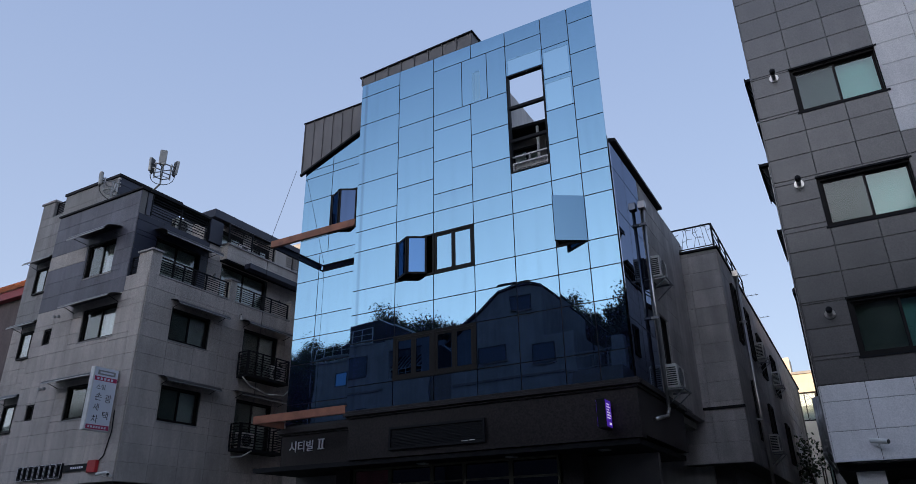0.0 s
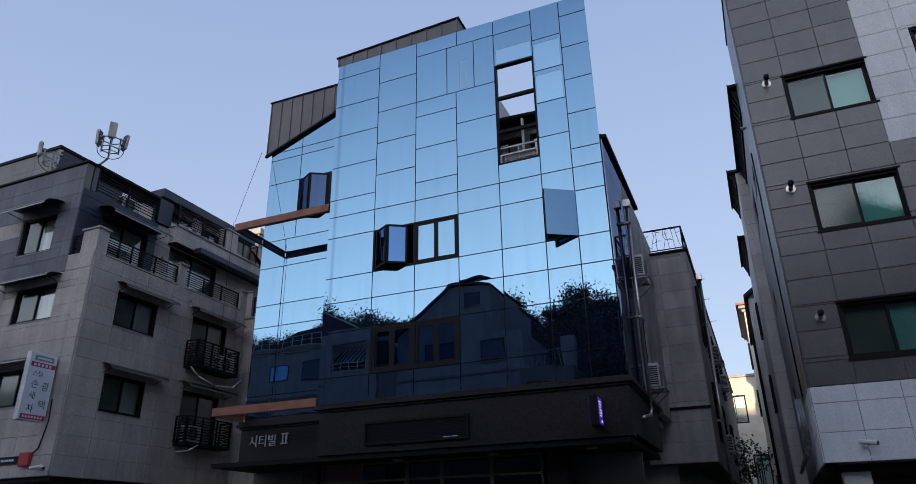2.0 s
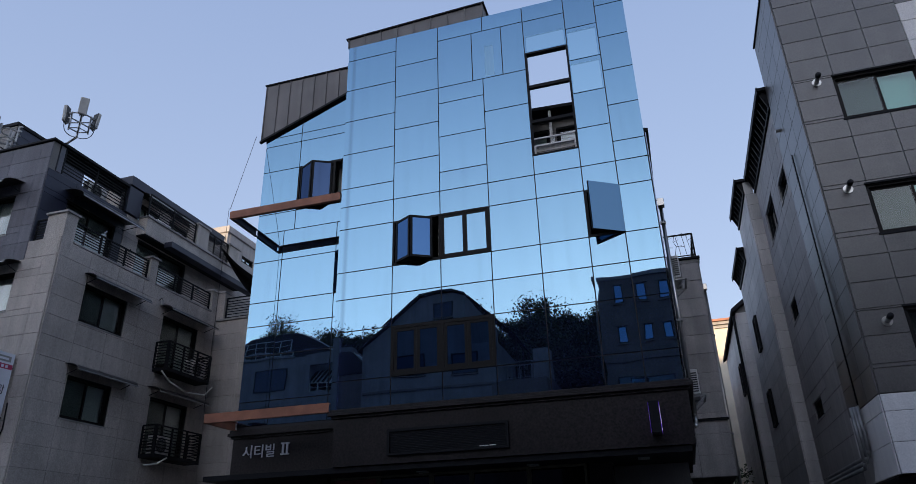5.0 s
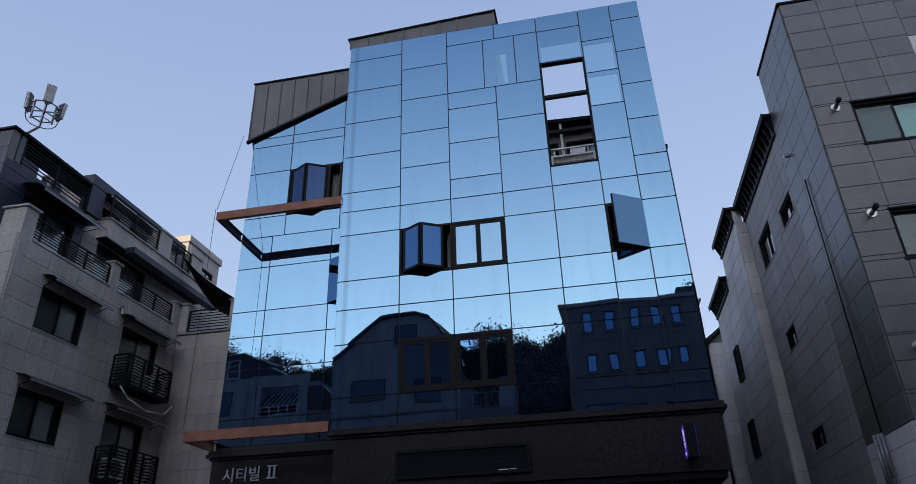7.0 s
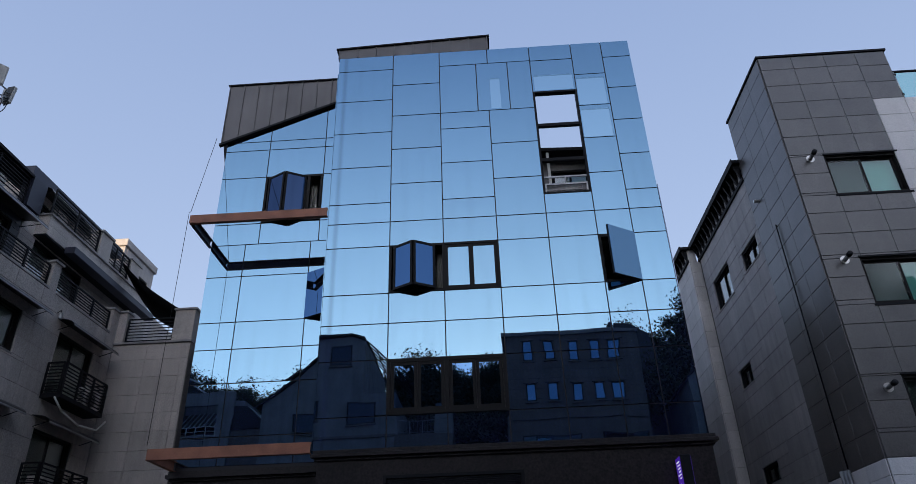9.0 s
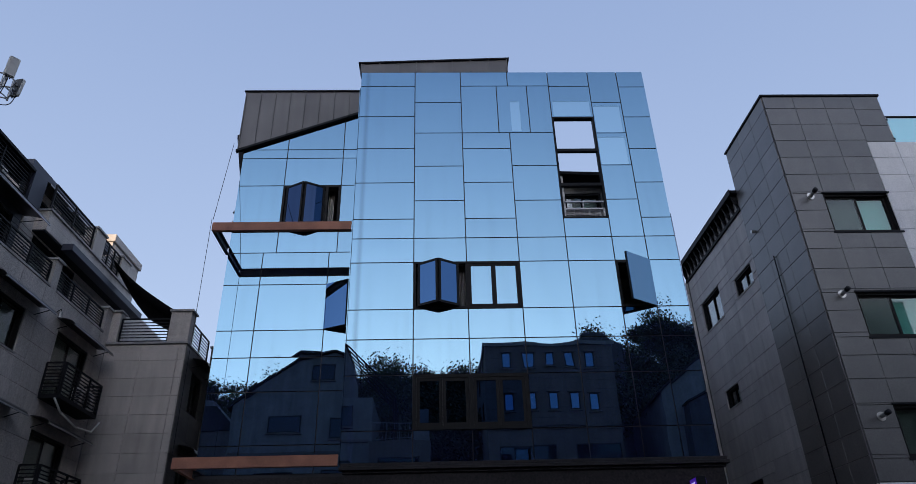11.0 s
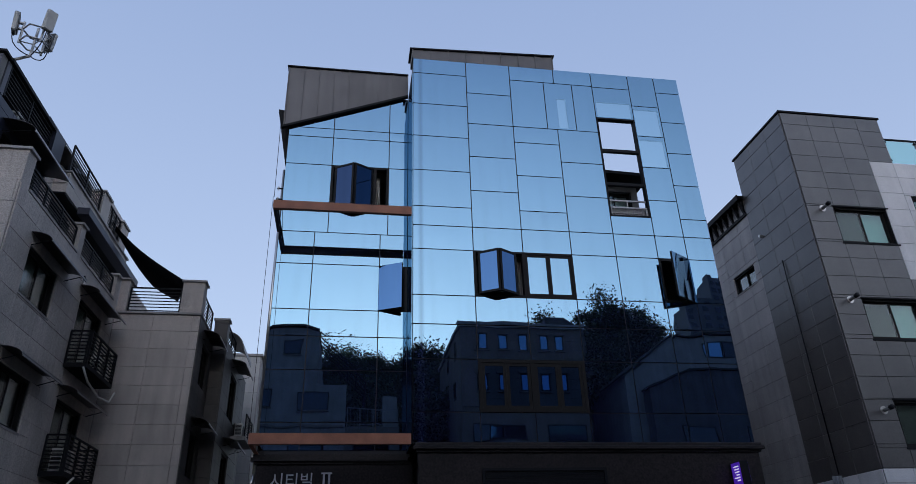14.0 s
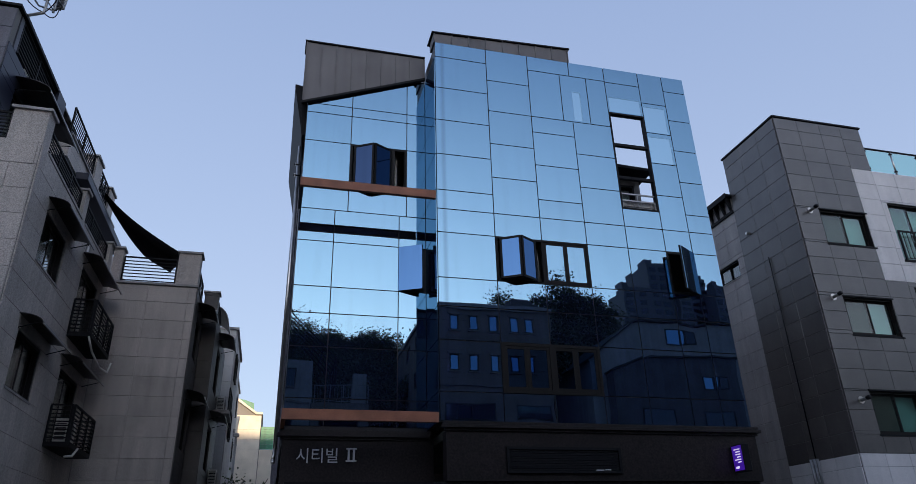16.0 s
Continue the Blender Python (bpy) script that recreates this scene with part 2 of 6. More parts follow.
# Paler than SIDE_TILE: stronger light up the alley is put into its colour.
ALLEY_TILE = material("pale_lit_alley_tile", (0.56, 0.53, 0.51), 0.6, grain=0.18, grain_size=45, stain=0.14, stain_size=0.8, streak=0.14, piece=0.07, bump=0.1)
# Darker copy of the stone facing: the narrow gap's shade is in its colour.
SHADED_TILE = material("shaded_side_tile", (0.085, 0.076, 0.07), 0.55, grain=0.25, stain=0.3, streak=0.2, piece=0.1, bump=0.1)
JOINT = material("dark_joint_mortar", (0.075, 0.069, 0.066), 0.9, grain=0.2)
STONE_JOINT = material("grey_joint_mortar", (0.19, 0.18, 0.17), 0.9, grain=0.2)
COPING = material("stone_coping", (0.30, 0.285, 0.275), 0.7, grain=0.2, stain=0.3, streak=0.2)
INTERIOR = material("dim_interior", (0.36, 0.37, 0.33), 0.8, stain=0.3)
CURTAIN = material("pale_curtain", (0.60, 0.58, 0.54), 0.9, streak=0.25, stain=0.1)
GREY_BLIND = material("grey_screened_blind", (0.36, 0.40, 0.39), 0.8, stain=0.25, streak=0.15)
GREEN_BLIND = material("pale_green_blind", (0.46, 0.58, 0.52), 0.8, stain=0.12)
AWNING = material("smoked_polycarbonate_awning", (0.030, 0.024, 0.022), 0.35, grain=0.2)
WHITE_METAL = material("white_painted_metal", (0.70, 0.69, 0.66), 0.5, grain=0.08, stain=0.2, stain_size=4)
GREY_METAL = material("galvanised_grey_metal", (0.32, 0.32, 0.32), 0.45, 0.6, stain=0.25, stain_size=5)
ANTENNA_GREY = material("pale_grey_antenna_plastic", (0.38, 0.37, 0.35), 0.5, stain=0.2, stain_size=4)
DARK_GRILLE = material("dark_fan_grille", (0.03, 0.03, 0.03), 0.6, grain=0.2)
HOSE = material("white_hose", (0.66, 0.64, 0.58), 0.5, stain=0.2, stain_size=5)
SIGN_WHITE = material("sign_face_white", (0.72, 0.74, 0.80), 0.4, stain=0.06)
SIGN_PINK = material("sign_band_magenta", (0.42, 0.035, 0.11), 0.4, grain=0.1)
SIGN_INK = material("sign_ink", (0.02, 0.018, 0.03), 0.5, grain=0.1)
SIGN_RED = material("sign_box_red", (0.45, 0.02, 0.025), 0.4, grain=0.1)
LETTER_STEEL = material("brushed_letter_steel", (0.62, 0.61, 0.63), 0.4, 0.3, grain=0.15)
SHUTTER = material("dull_red_shutter", (0.16, 0.035, 0.045), 0.5, grain=0.2, streak=0.2)
SHOP_FRAME = material("dull_olive_shop_frame", (0.075, 0.068, 0.045), 0.5, 0.2, grain=0.2, stain=0.25, stain_size=3)
WARM_TUBE = glowing("warm_tube_light", (0.35, 0.22, 0.09), 0.06)
PURPLE = glowing("lit_purple_sign", (0.13, 0.02, 0.70), 0.11)
LIT_WHITE = glowing("lit_white_lettering", (0.9, 0.8, 1.0), 0.5)
ROOF_DARK = material("dark_roof_sheet", (0.030, 0.029, 0.033), 0.9, 0.0, spec=0.1, grain=0.2, stain=0.2)
ASPHALT = material("asphalt", (0.05, 0.05, 0.052), 0.9, grain=0.4, grain_size=30, stain=0.2, stain_size=0.5, bump=0.3)
PAVING = material("pavement_blocks", (0.22, 0.21, 0.20), 0.85, grain=0.2, stain=0.2, bump=0.2)
GROUND = material("earth_ground", (0.10, 0.10, 0.07), 0.95, grain=0.3, stain=0.4, stain_size=0.1)
HOUSE_GREY = material("grey_render_wall", (0.185, 0.168, 0.178), 0.9, spec=0.1, grain=0.12, grain_size=9, stain=0.14, streak=0.16)
HOUSE_STONE = material("brown_stone_wall", (0.13, 0.106, 0.105), 0.9, spec=0.1, grain=0.2, grain_size=9, stain=0.16, streak=0.14)
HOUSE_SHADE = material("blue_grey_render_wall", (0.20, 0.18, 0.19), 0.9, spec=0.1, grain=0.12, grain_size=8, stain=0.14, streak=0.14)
HOUSE_FAR = material("far_tower_wall", (0.05, 0.05, 0.07), 0.8, grain=0.1)
HOUSE_LIGHT = material("pale_render_wall", (0.50, 0.49, 0.47), 0.8, grain=0.1, stain=0.12, streak=0.1)
CREAM_WALL = material("cream_stone_wall", (0.62, 0.56, 0.46), 0.75, grain=0.12, stain=0.15)
ORANGE_TILE = material("orange_clay_roof_tile", (0.45, 0.13, 0.05), 0.75, grain=0.25, stain=0.3, piece=0.15, vary=0.15)
BARK = material("bark", (0.07, 0.05, 0.035), 0.9, grain=0.4, bump=0.5)
LEAF = material("leaf_green", (0.045, 0.052, 0.035), 0.8, spec=0.1, vary=0.45, stain=0.2)
SHRUB = material("shrub_leaf", (0.05, 0.07, 0.03), 0.6, vary=0.5)
BLOSSOM = material("dark_red_eave", (0.25, 0.02, 0.03), 0.6, grain=0.1)
TEAL_SIGN = material("green_tarpaulin", (0.02, 0.16, 0.09), 0.5, streak=0.3)
RED_POSTER = material("red_poster", (0.55, 0.06, 0.04), 0.6, stain=0.1)

# ---- helpers of the place ----
WORLD = {}


def thing(name, at, label, category, group="", kind=""):
    """An Empty at the thing's base, which carries its parts."""
    ob = new(name)
    ob.empty_display_size = 0.3
    ob.matrix_basis = Matrix.Translation(at)
    WORLD[ob.name] = ob.matrix_basis.copy()
    return tagged(ob, label, category, group, kind)


def put(ob, parent, m=None):
    m = m if m is not None else Matrix.Identity(4)
    ob.matrix_basis = m
    if parent is not None:
        ob.parent = parent
        ob.matrix_parent_inverse = WORLD[parent.name].inverted()
    WORLD[ob.name] = m.copy()
    return ob


def mesh_of(name, bm, mat, smooth=False):
    me = bpy.data.meshes.new(name)
    bm.normal_update()
    bm.to_mesh(me)
    bm.free()
    me.materials.append(mat)
    if smooth:
        for p in me.polygons:
            p.use_smooth = True
    return me


def part(name, bm, mat, parent, label="", m=None, smooth=False):
    ob = put(new(name, mesh_of(name, bm, mat, smooth)), parent, m)
    return tagged(ob, label) if label else ob


def box(bm, x0, x1, y0, y1, z0, z1, bevel=0.0):
    v = [bm.verts.new(p) for p in ((x0, y0, z0), (x1, y0, z0), (x1, y1, z0), (x0, y1, z0), (x0, y0, z1), (x1, y0, z1), (x1, y1, z1), (x0, y1, z1))]
    fs = [bm.faces.new([v[i] for i in f]) for f in ((3, 2, 1, 0), (4, 5, 6, 7), (0, 1, 5, 4), (1, 2, 6, 5), (2, 3, 7, 6), (3, 0, 4, 7))]
    if bevel:
        es = {e for f in fs for e in f.edges}
        bmesh.ops.bevel(bm, geom=list(es), offset=bevel, segments=1, affect="EDGES")
    return bm


def one_box(*a, **k):
    return box(bmesh.new(), *a, **k)


def prism(bm, poly, axis, a0, a1):
    """A polygon of (p, q) pulled along an axis: 'y' takes (x, z), 'x' takes (y, z), 'z' takes (x, y)."""
    at = {"y": lambda p, a: (p[0], a, p[1]), "x": lambda p, a: (a, p[0], p[1]), "z": lambda p, a: (p[0], p[1], a)}[axis]
    lo = [bm.verts.new(at(p, a0)) for p in poly]
    hi = [bm.verts.new(at(p, a1)) for p in poly]
    n = len(poly)
    bm.faces.new(lo[::-1])
    bm.faces.new(hi)
    for i in range(n):
        bm.faces.new([lo[i], lo[(i + 1) % n], hi[(i + 1) % n], hi[i]])
    bmesh.ops.recalc_face_normals(bm, faces=bm.faces[:])
    return bm


def rod(bm, a, b, r, sides=8):
    """A round bar from a to b."""
    a, b = Vector(a), Vector(b)
    d = b - a
    q = d.to_track_quat("Z", "Y").to_matrix()
    rings = []
    for p in (a, b):
        rings.append([bm.verts.new(p + q @ Vector((r * math.cos(2 * math.pi * i / sides), r * math.sin(2 * math.pi * i / sides), 0))) for i in range(sides)])
    for i in range(sides):
        j = (i + 1) % sides
        bm.faces.new([rings[0][i], rings[0][j], rings[1][j], rings[1][i]])
    bm.faces.new(rings[0][::-1])
    bm.faces.new(rings[1])
    return bm


def path_rod(bm, pts, r, sides=6):
    for a, b in zip(pts, pts[1:]):
        rod(bm, a, b, r, sides)
    return bm


# Wall frames: local (u along the wall, d inward, v up). u is x, y or -y.
def FRONT(y):
    return Matrix(((1, 0, 0, 0), (0, 1, 0, y), (0, 0, 1, 0), (0, 0, 0, 1)))


def EAST(x):
    return Matrix(((0, -1, 0, x), (1, 0, 0, 0), (0, 0, 1, 0), (0, 0, 0, 1)))


def WEST(x):
    return Matrix(((0, 1, 0, x), (-1, 0, 0, 0), (0, 0, 1, 0), (0, 0, 0, 1)))


def BACK(y):
    return Matrix(((-1, 0, 0, 0), (0, -1, 0, y), (0, 0, 1, 0), (0, 0, 0, 1)))


def minus(rects, hole):
    """Rectangles (u0, u1, v0, v1) with a hole cut out of them."""
    out = []
    h0, h1, g0, g1 = hole
    for u0, u1, v0, v1 in rects:
        if h0 >= u1 or h1 <= u0 or g0 >= v1 or g1 <= v0:
            out.append((u0, u1, v0, v1))
            continue
        if v0 < g0:
            out.append((u0, u1, v0, g0))
        if g1 < v1:
            out.append((u0, u1, g1, v1))
        a, b = max(v0, g0), min(v1, g1)
        if u0 < h0:
            out.append((u0, h0, a, b))
        if h1 < u1:
            out.append((h1, u1, a, b))
    return out


def wall(name, parent, mat, m, u0, u1, v0, v1, holes=(), d0=0.0, d1=0.25, label=""):
    us = sorted({u0, u1, *(min(max(h[i], u0), u1) for h in holes for i in (0, 1))})
    vs = sorted({v0, v1, *(min(max(h[i], v0), v1) for h in holes for i in (2, 3))})
    bm = bmesh.new()
    for a, b in zip(us, us[1:]):
        for c, d in zip(vs, vs[1:]):
            if not any(h[0] < (a + b) / 2 < h[1] and h[2] < (c + d) / 2 < h[3] for h in holes):
                box(bm, a, b, d0, d1, c, d)
    bmesh.ops.remove_doubles(bm, verts=bm.verts[:], dist=1e-4)
    return part(name, bm, mat, parent, label, m)


TILES = {}


def tile_mesh(w, h, t, mat):
    key = (round(w, 3), round(h, 3), t, mat.name)
    if key not in TILES:
        bm = bmesh.new()
        c = min(0.006, w / 4, h / 4)
        f = [bm.verts.new(p) for p in ((c, -t, c), (w - c, -t, c), (w - c, -t, h - c), (c, -t, h - c))]
        g = [bm.verts.new(p) for p in ((0, -t + c, 0), (w, -t + c, 0), (w, -t + c, h), (0, -t + c, h))]
        k = [bm.verts.new(p) for p in ((0, 0, 0), (w, 0, 0), (w, 0, h), (0, 0, h))]
        bm.faces.new(f)
        for i in range(4):
            j = (i + 1) % 4
            bm.faces.new([g[i], g[j], f[j], f[i]])
            bm.faces.new([k[i], k[j], g[j], g[i]])
        TILES[key] = mesh_of("tile", bm, mat)
    return TILES[key]


def tiles(parent, m, u0, u1, v0, v1, tw, th, pick, holes=(), gap=0.008, t=0.03, shift=0.0, name="tile", start=None):
    """Facing tiles, each an object of its own, laid in courses from v0 (or start), cut round the openings."""
    v = v0 if start is None else start
    row = 0
    while v < v1 - 0.01:
        u = u0 - (shift * tw if row % 2 else 0.0)
        while u < u1 - 0.01:
            rects = [(max(u, u0), min(u + tw, u1), max(v, v0), min(v + th, v1))]
            for h in holes:
                rects = minus(rects, h)
            for a, b, c, d in rects:
                if b - a > 0.04 and d - c > 0.04:
                    mat = pick((a + b) / 2, (c + d) / 2) if callable(pick) else pick
                    ob = new(name, tile_mesh(b - a - gap, d - c - gap, t, mat))
                    put(ob, parent, m @ Matrix.Translation((a + gap / 2, 0, c + gap / 2)))
            u += tw
        v += th
        row += 1


def frame_ring(bm, u0, u1, v0, v1, w, d0, d1):
    box(bm, u0, u1, d0, d1, v0, v0 + w)
    box(bm, u0, u1, d0, d1, v1 - w, v1)
    box(bm, u0, u0 + w, d0, d1, v0 + w, v1 - w)
    box(bm, u1 - w, u1, d0, d1, v0 + w, v1 - w)
    return bm


def slider(parent, m, u0, u1, v0, v1, deep=0.12, backs=(INTERIOR, INTERIOR), sill=None, frame_mat=BRONZE, glass=(CLEAR_GLASS, CLEAR_GLASS), name="window"):
    """A two-leaf sliding window set in an opening: outer frame, two sashes with their glass, blind or room behind."""
    fr = part(name, frame_ring(bmesh.new(), u0, u1, v0, v1, 0.06, deep - 0.10, deep + 0.08), frame_mat, parent, "", m)
    mid = (u0 + u1) / 2
    for i, (a, b) in enumerate(((u0 + 0.06, mid + 0.03), (mid - 0.03, u1 - 0.06))):
        d = deep + 0.035 * i
        sash = part("sash", frame_ring(bmesh.new(), a, b, v0 + 0.06, v1 - 0.06, 0.05, d - 0.03, d), frame_mat, fr, "", m)
        part("pane", one_box(a + 0.05, b - 0.05, d - 0.02, d - 0.014, v0 + 0.11, v1 - 0.11), glass[i], fr, "", m)
        if backs[i] is not None:
            part("blind", one_box(a, b, d + 0.12, d + 0.14, v0 + 0.06, v1 - 0.06), backs[i], fr, "", m)
    if sill:
        part("sill", one_box(u0 - 0.03, u1 + 0.03, -0.05, deep, v0 - 0.05, v0 - 0.002), sill, fr, "", m)
    return fr


def awning(parent, m, u0, u1, v, out=0.75, drop=0.28):
    """A curved smoked awning on two brackets."""
    bm = bmesh.new()
    n = 6
    prof = [(-out * math.sin(i / n * math.pi / 2), -drop * (1 - math.cos(i / n * math.pi / 2))) for i in range(n + 1)]
    for (d0, z0), (d1, z1) in zip(prof, prof[1:]):
        a = [bm.verts.new(p) for p in ((u0, d0, v + z0), (u1, d0, v + z0), (u1, d1, v + z1), (u0, d1, v + z1))]
        b = [bm.verts.new((p.co.x, p.co.y, p.co.z + 0.012)) for p in a]
        bm.faces.new(a[::-1])
        bm.faces.new(b)
        for i in range(4):
            j = (i + 1) % 4
            bm.faces.new([a[i], a[j], b[j], b[i]])
    bmesh.ops.remove_doubles(bm, verts=bm.verts[:], dist=1e-4)
    aw = part("awning", bm, AWNING, parent, "smoked curved window awning", m)
    for u in (u0 + 0.15, u1 - 0.15):
        b = bmesh.new()
        rod(b, (u, 0, v - 0.30), (u, -out * 0.8, v - drop * 0.7), 0.012, 6)
        rod(b, (u, -0.01, v - 0.32), (u, -0.01, v), 0.012, 6)
        part("bracket", b, BLACK_METAL, aw, "", m)
    part("edge_bar", one_box(u0, u1, -out - 0.02, -out + 0.01, v - drop - 0.02, v - drop + 0.02), GREY_METAL, aw, "", m)
    return aw


def railing(parent, m, u0, u1, v0, v1, d=0.0, posts=3, bars=6, name="railing", mat=BLACK_METAL, upright=False):
    bm = bmesh.new()
    box(bm, u0, u1, d - 0.025, d + 0.025, v1 - 0.045, v1)
    r = part(name, bm, mat, parent, "", m)
    part("bottom_rail", one_box(u0, u1, d - 0.015, d + 0.015, v0, v0 + 0.03), mat, r, "", m)
    for i in range(posts):
        u = u0 + 0.02 + (u1 - u0 - 0.04) * i / (posts - 1)
        part("post", one_box(u - 0.026, u + 0.026, d - 0.026, d + 0.026, v0 - 0.08, v1 - 0.046), mat, r, "", m)
    for i in range(bars):
        if upright:
            u = u0 + (u1 - u0) * (i + 1) / (bars + 1)
            part("bar", one_box(u - 0.008, u + 0.008, d - 0.008, d + 0.008, v0 + 0.031, v1 - 0.046), mat, r, "", m)
        else:
            v = v0 + 0.03 + (v1 - v0 - 0.08) * (i + 1) / (bars + 1)
            part("bar", one_box(u0, u1, d - 0.01, d + 0.01, v - 0.016, v + 0.016), mat, r, "", m)
    return r


def lettering(text, size, mat, m, parent, name="lettering", depth=0.012, label=""):
    cu = bpy.data.curves.new(name, "FONT")
    cu.body, cu.size, cu.extrude, cu.align_x = text, size, depth, "LEFT"
    tmp = new("tmp_text", cu)
    me = bpy.data.meshes.new_from_object(tmp.evaluated_get(bpy.context.evaluated_depsgraph_get()))
    bpy.data.objects.remove(tmp)
    me.materials.clear()
    me.materials.append(mat)
    ob = put(new(name, me), parent, m)
    return tagged(ob, label) if label else ob


# text lies in its own x-y plane; this stands it up in a wall frame, facing outward
UPRIGHT = Matrix(((1, 0, 0, 0), (0, 0, -1, 0), (0, 1, 0, 0), (0, 0, 0, 1)))

# ---- ground ----
g = bmesh.new()
box(g, -1500, 1500, -1500, 1500, -0.6, -0.02)
tagged(part("ground", g, GROUND, None), "bare earth ground between the houses", "ground", kind="structure")
tagged(part("road", one_box(-140, 120, -4.2, 11.2, -0.30, 0.0), ASPHALT, None), "grey asphalt street between the buildings", "road", kind="structure")
tagged(part("alley", one_box(-4.0, -0.9, 14.2, 120, -0.30, 0.0), ASPHALT, None), "narrow asphalt alley between two buildings", "road", kind="structure")
for y0, y1 in ((11.2, 14.2), (-6.0, -4.2)):
    tagged(part("pavement", one_box(-140, 120, y0, y1, -0.3, 0.14, bevel=0.02), PAVING, None), "grey block pavement with a stone kerb", "pavement", kind="structure")

# ---- the blue glass building ----
YM, YW = 15.53, 16.85
MAIN, WING = FRONT(YM), FRONT(YW)
COLS = (-12.33, -10.775, -9.47, -8.16, -6.94, -5.765, -4.92, -4.14)
LOW = (4.945, 5.626, 6.873, 7.734, 8.488, 9.743, 10.423)
UP = {
    0: (10.423, 10.99, 12.105, 13.22, 14.32, 15.42, 15.95),
    1: (10.423, 11.54, 12.63, 13.74, 14.82, 15.95),
    2: (10.423, 10.99, 12.10, 13.20, 13.74),
    3: (10.423, 11.53, 12.63, 13.74),
    4: (10.423, 10.98),
    5: (10.423, 11.54, 12.63, 13.71, 14.80, 15.95),
    6: (10.423, 10.98, 12.07, 13.17, 14.27, 15.37, 15.95),
}
W3 = (-10.775, -8.16, 8.488, 9.743)
W2 = (-10.775, -8.16, 5.626, 6.873)
CASE = (-5.765, -4.92, 8.488, 9.743)
HOLE = (-6.94, -5.765, 10.98, 14.277)
SEE = ((-8.09, -7.82, 13.80, 14.86), (-6.88, -5.82, 14.32, 14.86), (-5.73, -4.98, 12.66, 13.58), (-5.73, -4.98, 13.74, 14.68))

gb = thing("glass_building", (-8.2, YM, 0), "blue mirror-glass building with a dark granite base", "building")
wall("wall", gb, MULLION, MAIN, -12.32, -4.17, 4.93, 11.35, [W3, W2, CASE, HOLE, *SEE], 0.0, 0.22)
wall("wall", gb, MULLION, MAIN, -12.32, -8.12, 11.352, 15.94, (), 0.0, 0.22)
wall("screen_wall", gb, MULLION, MAIN, -8.118, -4.17, 11.352, 15.93, [HOLE, *SEE], 0.0, 0.03, "free-standing glazed screen above the terrace")


def pillow(w, h, t, swell, n=6):
    """A sealed double pane whose outer sheet swells a little between its edges."""
    bm = bmesh.new()
    grid = []
    for i in range(n + 1):
        a = -1 + 2 * i / n
        grid.append([bm.verts.new((a * w, -t - swell * (1 - a * a) * (1 - b * b), b * h)) for b in (-1 + 2 * j / n for j in range(n + 1))])
    for i in range(n):
        for j in range(n):
            bm.faces.new([grid[i][j], grid[i + 1][j], grid[i + 1][j + 1], grid[i][j + 1]])
    for p, q in (((-w, -h), (w, -h)), ((w, -h), (w, h)), ((w, h), (-w, h)), ((-w, h), (-w, -h))):
        bm.faces.new([bm.verts.new(c) for c in ((p[0], -0.004, p[1]), (q[0], -0.004, q[1]), (q[0], -t, q[1]), (p[0], -t, p[1]))])
    return bm


def pane(m, u0, u1, v0, v1, mat=BLUE_GLASS, gap=0.026, t=0.022, parent=None, off=0.0):
    tilt = Matrix.Translation(((u0 + u1) / 2, off, (v0 + v1) / 2)) @ Euler((random.uniform(-0.0011, 0.0011), 0, random.uniform(-0.0011, 0.0011))).to_matrix().to_4x4()
    w, h = (u1 - u0 - gap) / 2, (v1 - v0 - gap) / 2
    bm = pillow(w, h, t, random.uniform(-0.0003, 0.0015))
    for h in SEE if m is MAIN else ():
        if u0 < h[0] and h[1] < u1 and v0 < h[2] and h[3] < v1:
            bm.free()
            bm = bmesh.new()
            for a, b, c, d in minus([(u0 + gap / 2, u1 - gap / 2, v0 + gap / 2, v1 - gap / 2)], h):
                box(bm, a, b, -t, -0.004, c, d)
            ob = part("pane", bm, BLUE_GLASS, gb, "", m)
            field = bmesh.new()
            field.faces.new([field.verts.new(p) for p in ((h[0], -t, h[2]), (h[1], -t, h[2]), (h[1], -t, h[3]), (h[0], -t, h[3]))])
            part("clear_field", field, BLUE_GLASS_SEE, ob, "see-through field in the coated glass", m)
            return ob
    ob = part("pane", bm, mat, parent or gb, "", m @ tilt, True)
    return ob


for c in range(7):
    u0, u1 = COLS[c], COLS[c + 1]
    for v0, v1 in zip(LOW, LOW[1:]):
        if c in (1, 2) and v0 in (5.626, 8.488) or c == 5 and v0 == 8.488:
            continue
        pane(MAIN, u0, u1, v0, v1)
    for v0, v1 in zip(UP[c], UP[c][1:]):
        pane(MAIN, u0, u1, v0, v1, BLUE_GLASS)
for u0, u1, v0, v1, mt in ((-9.47, -8.45, 13.74, 15.42, BLUE_GLASS), (-8.45, -7.58, 13.74, 15.42, BLUE_GLASS), (-7.58, -6.94, 13.74, 15.42, BLUE_GLASS),
                           (-9.47, -8.12, 15.42, 15.95, BLUE_GLASS), (-8.12, -6.94, 15.42, 15.95, BLUE_GLASS),
                           (-6.94, -5.765, 14.277, 15.40, BLUE_GLASS), (-6.94, -5.765, 15.40, 15.95, BLUE_GLASS)):
    pane(MAIN, u0, u1, v0, v1, mt)

